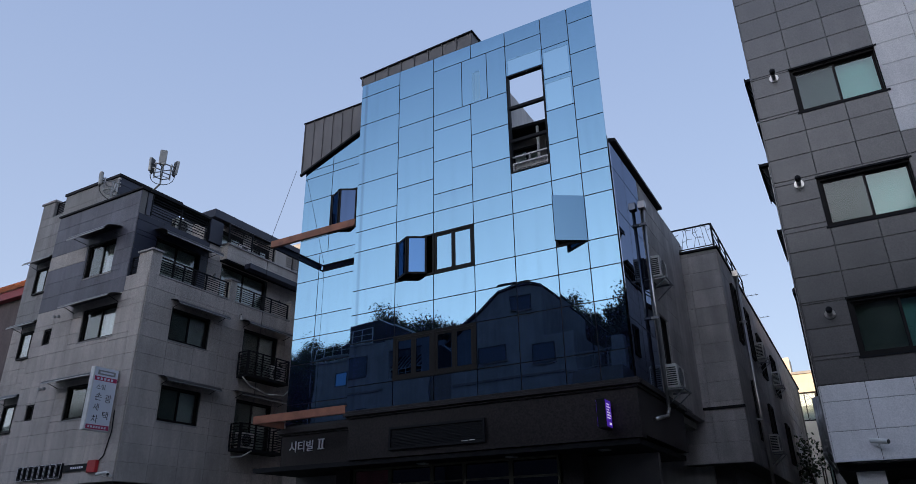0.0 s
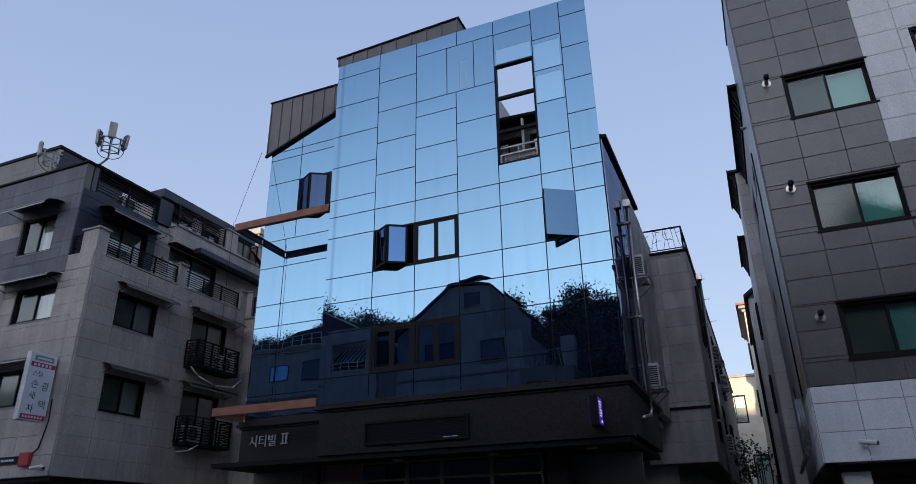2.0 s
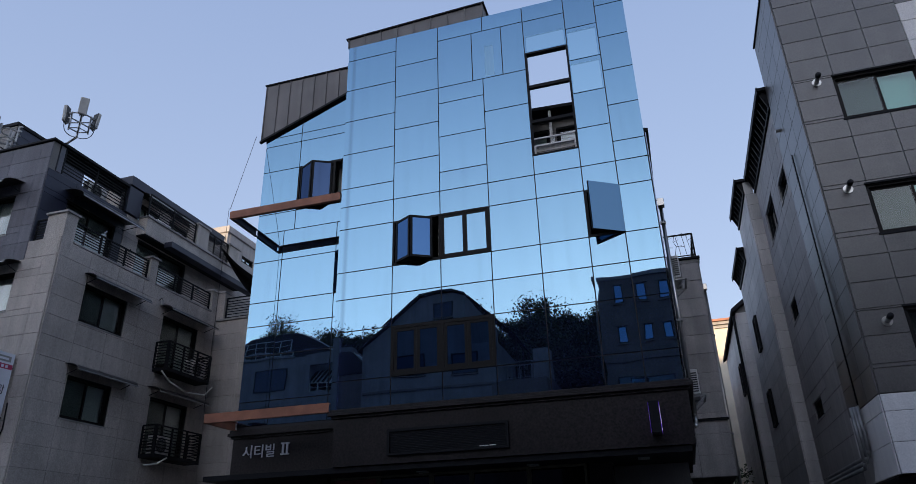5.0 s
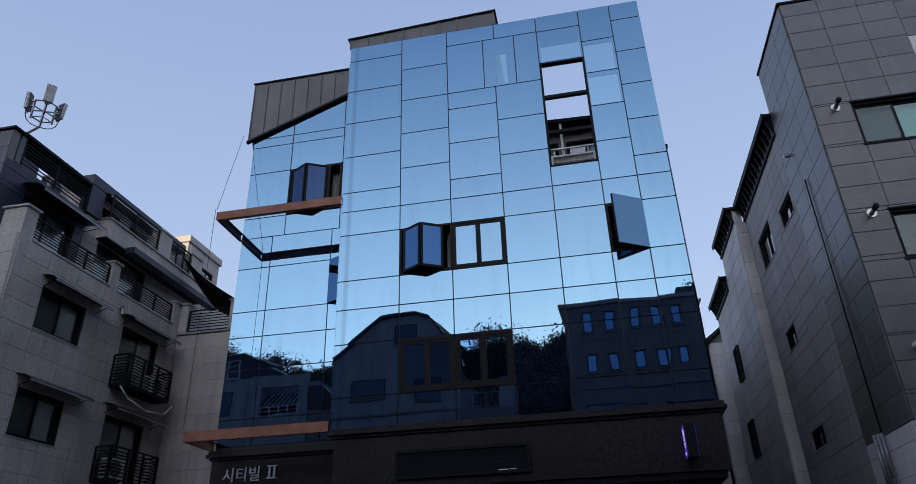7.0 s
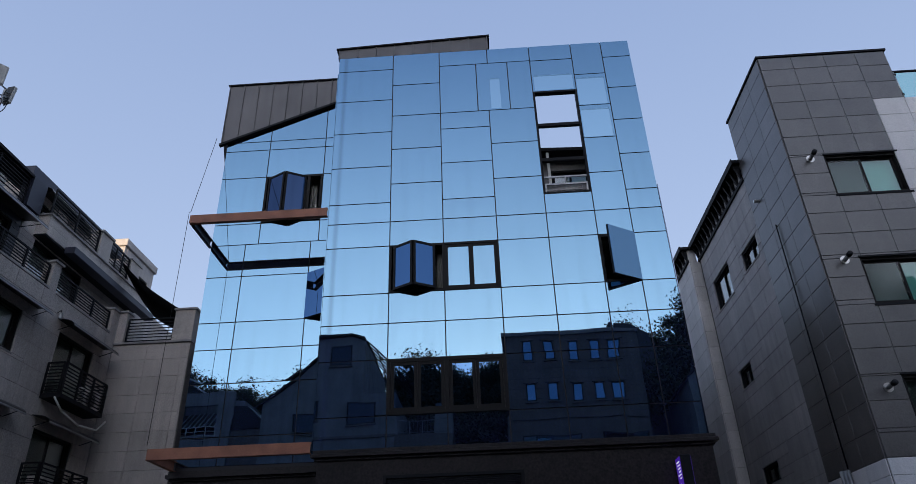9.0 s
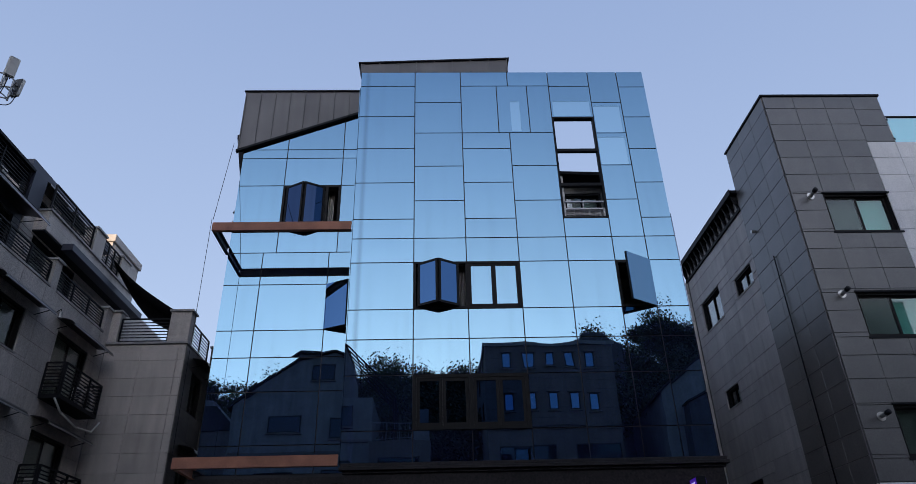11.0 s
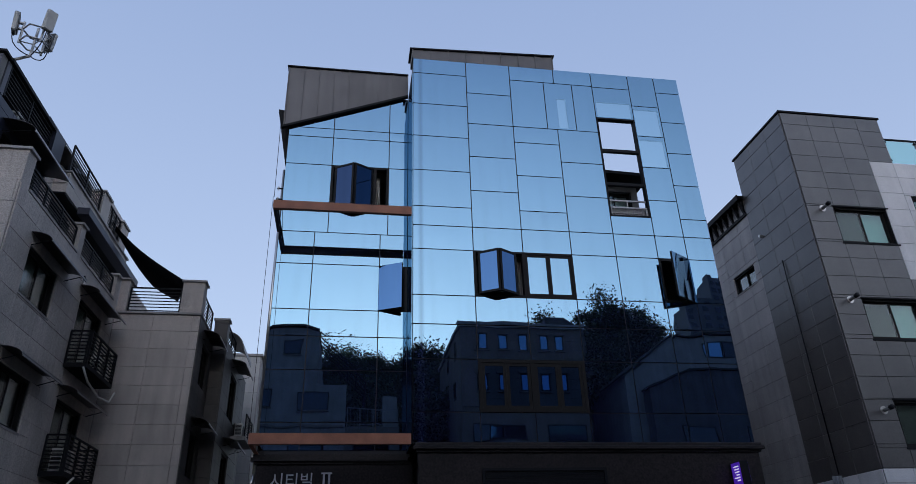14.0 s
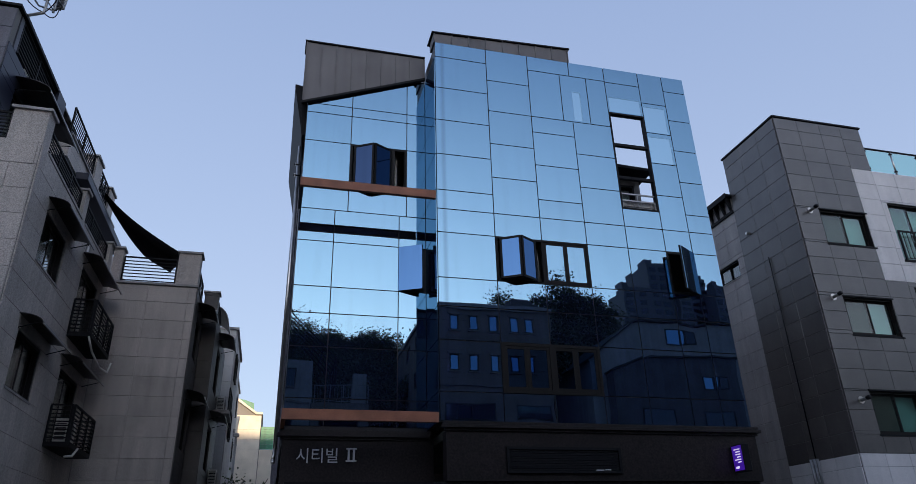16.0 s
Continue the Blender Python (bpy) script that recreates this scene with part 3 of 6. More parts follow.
# volume behind the glass
wall("side_wall", gb, ANNEX_TILE, EAST(-8.12), 15.76, 24.0, 11.352, 15.94, [(17.0, 18.6, 12.2, 14.2), (19.6, 21.0, 12.2, 14.2)], 0.0, 0.2)
part("terrace_floor", one_box(-8.1, -4.2, 15.64, 24.0, 11.15, 11.34), COPING, gb)
part("rear_wall", one_box(-15.8, -8.14, 23.8, 24.0, 0.0, 15.59), ANNEX_TILE, gb)
part("rear_wall", one_box(-8.13, -4.2, 23.8, 24.0, 0.0, 11.14), ANNEX_TILE, gb)
part("roof", one_box(-12.3, -8.14, 15.77, 24.0, 15.6, 15.9), ROOF_DARK, gb)
part("west_wall", one_box(-12.31, -12.1, YM + 0.23, 24.0, 4.95, 15.9), MULLION, gb)
for z in (4.7, 7.6, 10.5):
    part("floor_slab", one_box(-12.0, -4.4, YM + 0.24, 23.7, z, z + 0.2), INTERIOR, gb)
part("partition", one_box(-12.0, -4.4, 18.2, 18.3, 4.9, 11.1), INTERIOR, gb)

# west return of the main volume, glazed, seen past the wing
for v0, v1 in zip((4.945, 5.626, 6.873, 7.734, 8.488, 9.743, 10.99, 12.105, 13.22, 14.32), (5.626, 6.873, 7.734, 8.488, 9.743, 10.99, 12.105, 13.22, 14.32, 15.42)):
    pane(WEST(-12.33), -YW + 0.02, -YM - 0.0, v0, v1)

# metal roof edge over the main volume
rs = bmesh.new()
prism(rs, [(-12.36, 15.955), (-8.07, 15.955), (-8.07, 16.44), (-12.36, 16.27)], "y", YM - 0.01, YM + 0.5)
edge = part("roof_edge", rs, SEAM_METAL, gb, "brown-grey standing-seam metal roof edge")
n = 8
for i in range(n + 1):
    u = -12.34 + (4.25) * i / n
    zt = 16.27 + 0.17 * i / n
    part("seam", one_box(u - 0.012, u + 0.012, YM - 0.045, YM - 0.012, 15.96, zt), SEAM_METAL, edge)
cp = bmesh.new()
prism(cp, [(-12.42, 16.275), (-8.02, 16.445), (-8.02, 16.49), (-12.42, 16.32)], "y", YM - 0.06, YM + 0.6)
part("cap", cp, BLACK_METAL, edge)

# wing glazing
WC_UP = (-15.81, -14.52, -12.90, -12.35)
WC_LO = (-15.81, -14.86, -13.10, -12.35)
WINW = (-14.52, -12.91, 11.42, 12.90)
CASW = (-13.10, -12.42, 8.54, 9.80)
wall("wing_wall", gb, MULLION, WING, -15.80, -12.35, 4.93, 14.15, [WINW, CASW], 0.0, 0.2)
for i in range(3):
    for v0, v1 in zip((5.0, 5.66, 6.94, 7.81, 8.53, 9.81), (5.66, 6.94, 7.81, 8.53, 9.81, 10.76)):
        if i == 2 and v0 == 8.53:
            continue
        pane(WING, WC_LO[i], WC_LO[i + 1], v0, v1)
    for v0, v1 in zip((10.76, 11.40, 12.92, 13.87, 14.18), (11.40, 12.92, 13.87, 14.18, 15.46)):
        if i == 1 and v0 == 11.40:
            continue
        pane(WING, WC_UP[i], WC_UP[i + 1], v0, 14.72 if i == 0 and v0 > 14.0 else v1)
wall("wing_wall", gb, MULLION, WING, -14.50, -12.35, 14.152, 15.4, (), 0.0, 0.2)
wall("wing_wall", gb, MULLION, WING, -15.80, -14.502, 14.152, 14.70, (), 0.0, 0.2)
wg = bmesh.new()
prism(wg, [(YW + 0.2, 4.6), (23.9, 4.6), (23.9, 15.2), (YW + 0.2, 15.2)], "x", -15.80, -15.6)
part("wing_side", wg, DARK_STONE, gb)
part("side_chase", one_box(-15.96, -15.81, 19.5, 23.9, 0.0, 12.8), DARK_STONE, gb)
part("wing_back", one_box(-15.6, -12.5, 18.5, 18.6, 4.6, 14.5), INTERIOR, gb)
for z in (4.6, 7.6, 10.5):
    part("floor_slab", one_box(-15.59, -12.4, YW + 0.21, 18.45, z, z + 0.2), INTERIOR, gb)
gp = bmesh.new()
prism(gp, [(-15.98, 16.30), (-15.98, 14.14), (-12.36, 15.57), (-12.36, 16.30)], "y", YW - 0.10, YW - 0.03)
gable = part("gable_panel", gp, SEAM_METAL, gb, "brown-grey standing-seam metal gable facing")
for i in range(9):
    u = -15.955 + 0.447 * i
    zb = 14.14 + 1.43 * (u + 15.98) / 3.62
    part("seam", one_box(u - 0.012, u + 0.012, YW - 0.135, YW - 0.102, zb + 0.02, 16.29), SEAM_METAL, gable)
ge = bmesh.new()
prism(ge, [(-16.01, 14.06), (-12.36, 15.49), (-12.36, 15.565), (-16.01, 14.135)], "y", YW - 0.13, YW - 0.024)
part("eave", ge, BLACK_METAL, gable)
gt = bmesh.new()
prism(gt, [(-16.01, 16.305), (-12.36, 16.305), (-12.36, 16.345), (-16.01, 16.345)], "y", YW - 0.15, YW + 0.5)
part("cap", gt, BLACK_METAL, gable)
part("return_panel", one_box(-15.97, -15.90, YW - 0.028, YW + 4.5, 14.4, 16.2), SEAM_METAL, gable)
se = bmesh.new()
prism(se, [(-15.90, 13.30), (-15.82, 13.30), (-15.82, 15.0), (-16.20, 15.06), (-16.20, 14.96)], "y", YW + 0.38, 23.0)
part("side_eave", se, BLACK_METAL, gable, "black flared eave along the wing's side")
part("wing_roof", one_box(-15.8, -12.35, YW + 0.25, 23.9, 15.41, 15.55), ROOF_DARK, gb)


def bifold(m, u0, u1, v0, v1, span, w, right_sashes=True, curtain=True, glass=SASH_GLASS):
    """An opening whose outer frame carries a pair of folding sashes swung out in a V and fixed sashes beside them."""
    win = part("window", frame_ring(bmesh.new(), u0, u1, v0, v1, 0.055, -0.05, 0.14), BRONZE, gb, "dark bronze window with a folded-out sash pair", m)
    a = math.acos(span / 2 / w)
    base = u0 + 0.10
    tip = (base + span / 2, -w * math.sin(a) - 0.05)
    for p, q in (((base, -0.05), tip), (tip, (base + span, -0.05))):
        ang = math.atan2(q[1] - p[1], q[0] - p[0])
        sm = m @ Matrix.Translation((p[0], p[1], 0)) @ Matrix.Rotation(ang, 4, "Z")
        sash = part("sash", frame_ring(bmesh.new(), 0.01, w - 0.01, v0 + 0.05, v1 - 0.05, 0.056, -0.022, 0.022), BRONZE, win, "", sm)
        part("sash_pane", one_box(0.067, w - 0.067, -0.008, 0.004, v0 + 0.107, v1 - 0.107), glass, win, "", sm)
    mid = (u0 + u1) / 2 if right_sashes else base + span + 0.05
    part("mullion", one_box(mid - 0.04, mid + 0.04, -0.045, 0.12, v0 + 0.056, v1 - 0.056), BRONZE, win, "", m)
    if right_sashes:
        half = (u1 - 0.055 - mid - 0.04) / 2
        for i in range(2):
            s0 = mid + 0.04 + half * i
            part("sash", frame_ring(bmesh.new(), s0, s0 + half, v0 + 0.058, v1 - 0.058, 0.056, -0.035, 0.03), BRONZE, win, "", m)
            part("sash_pane", one_box(s0 + 0.057, s0 + half - 0.057, -0.015, -0.005, v0 + 0.115, v1 - 0.115), BLUE_GLASS, win, "", m)
    if curtain:
        c = bmesh.new()
        fold = [(base + span + 0.01 + 0.012 * i, 0.35 + 0.03 * math.sin(i * 1.05)) for i in range(18)]
        prism(c, fold + [(x, y + 0.008) for x, y in fold[::-1]], "z", v0 + 0.1, v1 - 0.1)
        part("curtain", c, CURTAIN, win, "pale hanging curtain", m)
    return win


bifold(MAIN, *W3, 1.0, 0.585)
bifold(WING, *WINW, 1.08, 0.62, right_sashes=False, glass=WING_SASH_GLASS)
# closed four-leaf window below
w2 = part("window", frame_ring(bmesh.new(), *W2, 0.075, -0.05, 0.14), BRONZE, gb, "dark bronze four-leaf window, closed", MAIN)
part("mullion", one_box(-9.515, -9.42, -0.052, 0.12, 5.70, 6.80), BRONZE, w2, "", MAIN)
for s0 in (-10.695, -10.105, -9.415, -8.825):
    part("sash", frame_ring(bmesh.new(), s0, s0 + 0.585, 5.705, 6.795, 0.075, -0.035, 0.03), BRONZE, w2, "", MAIN)
    part("sash_pane", one_box(s0 + 0.076, s0 + 0.509, -0.015, -0.005, 5.781, 6.719), SASH_GLASS, w2, "", MAIN)


def casement(m, u0, u1, v0, v1, hinge, deg, glass=SASH_GLASS):
    win = part("window", frame_ring(bmesh.new(), u0, u1, v0, v1, 0.06, -0.02, 0.14), BRONZE, gb, "dark bronze casement standing open", m)
    w = u1 - u0 - 0.02
    sg = 1 if hinge == "left" else -1
    sm = m @ Matrix.Translation((u0 if sg > 0 else u1, -0.04, 0)) @ Matrix.Rotation(-sg * radians(deg), 4, "Z")
    a, b = (0.0, w) if sg > 0 else (-w, 0.0)
    part("sash", frame_ring(bmesh.new(), a, b, v0 - 0.01, v1 + 0.01, 0.05, -0.005, 0.045), BRONZE, win, "", sm)
    part("sash_pane", one_box(a + 0.004, b - 0.004, -0.022, -0.006, v0, v1), glass, win, "", sm)
    return win


casement(MAIN, *CASE, "right", 33, BLUE_GLASS)
casement(WING, *CASW, "left", 27)

# the open bay in the screen: black frame, two bars, a low rail
hb = part("open_bay", frame_ring(bmesh.new(), *HOLE, 0.045, -0.03, 0.12), BLACK_METAL, gb, "open bay framed in black steel", MAIN)
for v in (13.14, 12.02):
    part("crossbar", one_box(HOLE[0] + 0.046, HOLE[1] - 0.046, -0.02, 0.08, v - 0.045, v + 0.045), BLACK_METAL, hb, "", MAIN)
rail = railing(hb, MAIN, HOLE[0] + 0.05, HOLE[1] - 0.05, 11.04, 11.31, 0.05, posts=2, bars=7, name="guard_rail", mat=GREY_METAL, upright=True)
part("top_rail", one_box(HOLE[0] + 0.05, HOLE[1] - 0.05, 0.03, 0.07, 11.49, 11.53), GREY_METAL, rail, "", MAIN)
part("rail_stay", one_box(-6.38, -6.35, 0.04, 0.06, 11.311, 11.489), GREY_METAL, rail, "", MAIN)

# penthouse behind the terrace
ph = thing("penthouse", (-6.2, 17.3, 11.34), "dark-framed glazed penthouse behind the roof terrace", "roof house")
PF = FRONT(17.25)
ph_win = [(-7.7, -6.7, 11.6, 12.85), (-6.5, -5.4, 11.6, 12.85)]
wall("wall", ph, BLACK_TILE, PF, -8.1, -5.2, 11.34, 13.15, ph_win, 0.0, 0.2)
for h in ph_win:
    slider(ph, PF, *h, backs=(CURTAIN, GREEN_BLIND), frame_mat=BLACK_METAL)
pe = bmesh.new()
prism(pe, [(-8.1, 13.26), (-4.95, 13.14), (-4.95, 13.24), (-8.1, 13.36)], "y", 16.75, 18.6)
part("eave", pe, BLACK_METAL, ph)
part("side_wall", one_box(-5.4, -5.2, 17.46, 18.55, 11.34, 13.13), BLACK_TILE, ph)
part("post", one_box(-6.62, -6.55, 16.80, 16.87, 11.342, 13.17), WHITE_METAL, ph, "white steel post")
part("rear_wall", one_box(-8.1, -5.41, 18.35, 18.55, 11.34, 13.13), BLACK_TILE, ph)

# red-oxide steel canopies on the wing
for name, z in (("upper", 10.93), ("lower", 5.14)):
    cn = thing("steel_canopy", (-14.0, YM, z), "red-oxide steel channel canopy frame on the glass wing", "canopy", "canopies on the wing")
    bm = bmesh.new()
    box(bm, -15.85, -12.36, YM - 0.05, YM - 0.03, z - 0.23, z)
    box(bm, -15.85, -12.36, YM - 0.03, YM + 0.06, z - 0.02, z)
    box(bm, -15.85, -12.36, YM - 0.03, YM + 0.06, z - 0.23, z - 0.21)
    part("front_beam", bm, RUST_STEEL, cn)
    bm = bmesh.new()
    box(bm, -15.85, -15.83, YM + 0.061, YW - 0.03, z - 0.23, z)
    box(bm, -15.83, -15.76, YM + 0.061, YW - 0.03, z - 0.02, z)
    box(bm, -15.83, -15.76, YM + 0.061, YW - 0.03, z - 0.23, z - 0.21)
    part("side_beam", bm, RUST_STEEL if name == "lower" else DARK_STEEL, cn)

cb = bmesh.new()
path_rod(cb, [(-16.02, 16.55, 14.2), (-15.84, 15.45, 11.0)], 0.007)
path_rod(cb, [(-15.86, 15.42, 11.0), (-15.84, 15.42, 5.2)], 0.006)
tagged(part("stay_cable", cb, BLACK_METAL, None), "thin black stay cable hanging beside the wing", "cable")
for z in (12.05, 12.4):
    wb = thing("wall_bracket", (-15.82, 17.4, z), "small dark steel bracket on the wing's side wall", "bracket", "wall brackets")
    part("arm", one_box(-16.04, -15.81, 17.38, 17.42, z - 0.018, z + 0.018, bevel=0.005), BLACK_METAL, wb)
    b = bmesh.new()
    rod(b, (-16.0, 17.40, z - 0.05), (-16.0, 17.40, z + 0.05), 0.022, 10)
    part("clamp", b, GREY_METAL, wb)

# granite base band with cornice
band = part("base_band", one_box(-12.20, -4.11, YM - 0.06, YM + 0.3, 3.63, 4.72), GRANITE, gb, "dark speckled granite band")
part("base_band", one_box(-4.40, -4.11, YM + 0.301, 20.0, 3.70, 4.72), GRANITE, gb)
part("base_band", one_box(-15.78, -12.21, YW - 0.12, YW + 0.3, 3.60, 4.68), GRANITE, gb)
for i, (o, z0, z1) in enumerate(((0.05, 4.721, 4.78), (0.12, 4.781, 4.86), (0.08, 4.861, 4.935))):
    part("cornice", one_box(-12.20 - o, -4.11 + o, YM - 0.06 - o, YM - 0.03, z0, z1, bevel=0.01), GRANITE, gb)
    part("cornice", one_box(-4.15, -4.11 + o, YM - 0.029, 20.0, z0, z1), GRANITE, gb)
    part("cornice", one_box(-15.78 - o, -12.20 - o - 0.004, YW - 0.12 - o, YW - 0.03, z0 - 0.04, z1 - 0.04), GRANITE, gb)
sp = part("sign_panel", frame_ring(bmesh.new(), -10.80, -7.95, 3.80, 4.38, 0.06, -0.13, -0.061), BLACK_METAL, gb, "empty black louvred sign panel", MAIN)
for i in range(12):
    v = 3.87 + 0.037 * i
    part("louvre", one_box(-10.73, -8.02, -0.10, -0.062, v, v + 0.028), BLACK_METAL, sp, "", MAIN)
part("sticker", one_box(-8.62, -8.42, -0.106, -0.101, 3.86, 3.885), WHITE_METAL, sp, "", MAIN)
part("sticker", one_box(-8.39, -8.24, -0.106, -0.101, 3.868, 3.89), WHITE_METAL, sp, "", MAIN)
part("soffit", one_box(-15.7, -4.2, YM + 0.0, 20.0, 3.5, 3.62), BLACK_METAL, gb)
for x in (-10.2, -7.6, -5.2):
    dl = part("downlight", one_box(x - 0.12, x + 0.12, YM + 0.5, YM + 0.74, 3.47, 3.499), GREY_METAL, gb)
part("shop_wall", one_box(-15.7, -4.3, 17.4, 17.6, 0.14, 3.49), BLACK_TILE, gb)
SHOP = FRONT(16.40)
SHOP_U = (-12.68, -11.42, -10.08, -9.10, -7.76, -6.46)
for i, (u0, u1) in enumerate(zip(SHOP_U, SHOP_U[1:])):
    sw = part("shop_window", frame_ring(bmesh.new(), u0 + 0.003, u1 - 0.003, 0.2, 3.49, 0.05, 0.0, 0.09), SHOP_FRAME, gb, "", SHOP)
    part("transom", one_box(u0 + 0.055, u1 - 0.055, 0.005, 0.085, 3.01, 3.06), SHOP_FRAME, sw, "", SHOP)
    if i:
        part("shop_pane", one_box(u0 + 0.054, u1 - 0.054, 0.04, 0.052, 3.062, 3.438), DIM_GLASS, sw, "", SHOP)
        part("shop_pane", one_box(u0 + 0.054, u1 - 0.054, 0.04, 0.052, 0.252, 3.008), DIM_GLASS, sw, "", SHOP)
sh = part("roller_shutter", one_box(-12.62, -11.48, 16.47, 16.50, 0.26, 3.43), SHUTTER, gb, "dull red roller shutter")
for i in range(26):
    part("shutter_slat", one_box(-12.61, -11.49, 16.45, 16.469, 0.28 + 0.12 * i, 0.37 + 0.12 * i), SHUTTER, sh)
part("light_tube", one_box(-9.1, -7.6, 16.6, 16.66, 3.42, 3.46), WARM_TUBE, gb, "warm tube light under the soffit")
part("column", one_box(-13.2, -12.72, 16.3, 16.7, 0.14, 3.49), GRANITE, gb)
part("column", one_box(-6.42, -5.9, 16.5, 16.9, 0.14, 3.49), GRANITE, gb)
name_sign = lettering("시티빌", 0.36, LETTER_STEEL, FRONT(YW - 0.13) @ Matrix.Translation((-15.46, 0, 4.19)) @ UPRIGHT, gb, "sign_lettering", 0.02, "raised brushed-steel building name lettering")

numeral = bmesh.new()
for u in (-14.27, -14.15):
    box(numeral, u, u + 0.045, -0.16, -0.125, 4.20, 4.48)
for v in (4.19, 4.465):
    box(numeral, -14.31, -14.065, -0.16, -0.125, v, v + 0.03)
part("sign_lettering", numeral, LETTER_STEEL, gb, "raised brushed-steel roman numeral two", WING)

# east side of the glass building: dark glass, then tiled wall
EA = EAST(-4.13)
wall("east_wall", gb, ANNEX_TILE, EA, YM + 0.23, 23.8, 4.95, 11.13, [(18.7, 19.6, 5.9, 7.3)], 0.0, 0.2)
ev = (4.96, 6.4, 7.73, 9.2, 10.42, 11.13)
for y0, y1 in ((15.54, 16.6), (16.6, 18.0)):
    for v0, v1 in zip(ev, ev[1:]):
        pane(EA, y0, y1, v0, v1, DARK_GLASS)
tiles(gb, EA, 18.05, 21.4, 4.97, 11.1, 0.85, 0.55, ANNEX_TILE, [(18.7, 19.6, 5.9, 7.3)])
slider(gb, EA, 18.7, 19.6, 5.9, 7.3)
er = bmesh.new()
prism(er, [(-4.6, 11.352), (-4.03, 11.352), (-4.03, 11.44), (-4.6, 11.56)], "y", 15.9, 20.8)
part("eave", er, BLACK_METAL, gb, "black metal eave along the side")

# ---- annex behind, along the alley ----
an = thing("rear_building", (-5.0, 23.2, 0), "grey-tiled building along the alley with a roof terrace", "building")
part("body", one_box(-9.0, -2.93, 24.05, 52.0, 3.65, 10.62), STONE_JOINT, an)
part("front_body", one_box(-4.9, -2.93, 23.24, 24.04, 3.65, 10.62), STONE_JOINT, an)
part("lower_body", one_box(-9.0, -3.6, 24.06, 52.0, 0.0, 3.64), BLACK_TILE, an)
tiles(an, FRONT(23.24), -4.95, -2.93, 3.66, 10.62, 1.05, 0.62, ANNEX_TILE)
AE = EAST(-2.93)
an_win = [(25.0, 25.8, 7.8, 9.9), (27.5, 28.6, 7.8, 9.7), (30.5, 31.8, 7.6, 9.4), (26.0, 27.0, 4.6, 6.6), (30.0, 31.2, 4.6, 6.4), (35, 36.5, 7.6, 9.4), (36, 37.5, 4.6, 6.4)]
tiles(an, AE, 23.24, 50.0, 3.66, 10.6, 2.1, 0.62, ANNEX_TILE, an_win)
for h in an_win:
    slider(an, AE @ Matrix.Translation((0, -0.14, 0)), *h)
part("string_course", one_box(-4.95, -2.86, 23.15, 23.205, 5.28, 5.36), BLACK_METAL, an)
part("coping", one_box(-4.95, -2.85, 23.14, 52, 10.63, 10.70), BLACK_METAL, an)
rr = railing(an, FRONT(23.26), -4.72, -2.95, 10.78, 11.60, 0, posts=2, bars=0)
seg = bmesh.new()
random.seed(5)
us = [-4.62 + 0.2 * i for i in range(9)]
for i, u in enumerate(us):
    v = 10.8
    x = u
    while v < 11.5:
        nv = min(v + random.uniform(0.18, 0.35), 11.56)
        nx = x + random.uniform(-0.09, 0.09)
        rod(seg, (x, 0, v), (nx, 0, nv), 0.008, 5)
        if random.random() < 0.55:
            rod(seg, (nx, 0, nv), (nx + 0.18, 0, nv + random.uniform(-0.08, 0.08)), 0.008, 5)
        x, v = nx, nv
part("branch_pattern", seg, BLACK_METAL, rr, "branch-shaped steel infill", FRONT(23.26))
railing(an, AE, 23.3, 30, 10.78, 11.60, 0.04, posts=6, bars=2)

# ---- the charcoal and pale building beside the alley ----
rb = thing("charcoal_building", (3.0, 16.0, 0), "charcoal and pale grey tiled apartment block", "building")
RF, RW = FRONT(16.02), WEST(-0.50)
r_wins = [(0.36, 2.20, 10.78, 11.97), (0.36, 2.20, 7.81, 9.0), (0.36, 2.20, 4.92, 6.13)]
r_door = [(3.2, 4.9, 10.42, 12.52), (3.2, 4.9, 7.45, 9.5), (3.2, 4.9, 4.6, 6.6)]
wall("front_wall", rb, JOINT, RF, -0.50, 3.0, 2.88, 15.40, r_wins, 0.0, 0.25)
wall("front_wall", rb, JOINT, RF, 3.0, 10.0, 2.88, 13.70, r_door, 0.0, 0.25)


def front_pick(u, v):
    if v < 4.41:
        return PALE_TILE
    if u > 2.16 and 9.66 < v < 13.72:
        return PALE_TILE
    return BLACK_TILE


tiles(rb, RF, -0.50, 2.16, 2.90, 4.41, 0.82, 0.585, front_pick)
tiles(rb, RF, 2.16, 6.0, 2.90, 4.41, 0.82, 0.585, front_pick, r_door)
tiles(rb, RF, -0.50, 2.16, 4.42, 15.38, 0.90, 0.585, front_pick, r_wins, start=4.42)
tiles(rb, RF, 2.16, 3.0, 4.42, 9.66, 0.90, 0.585, front_pick, r_door)
tiles(rb, RF, 2.16, 2.98, 9.66, 13.72, 0.9, 0.585, front_pick, r_door)
tiles(rb, RF, 2.16, 2.98, 13.72, 15.38, 0.9, 0.585, front_pick)
tiles(rb, RF, 2.98, 8.0, 9.66, 13.70, 0.9, 0.585, front_pick, r_door)
tiles(rb, RF, 3.0, 8.0, 4.42, 9.66, 0.9, 0.585, front_pick, r_door)
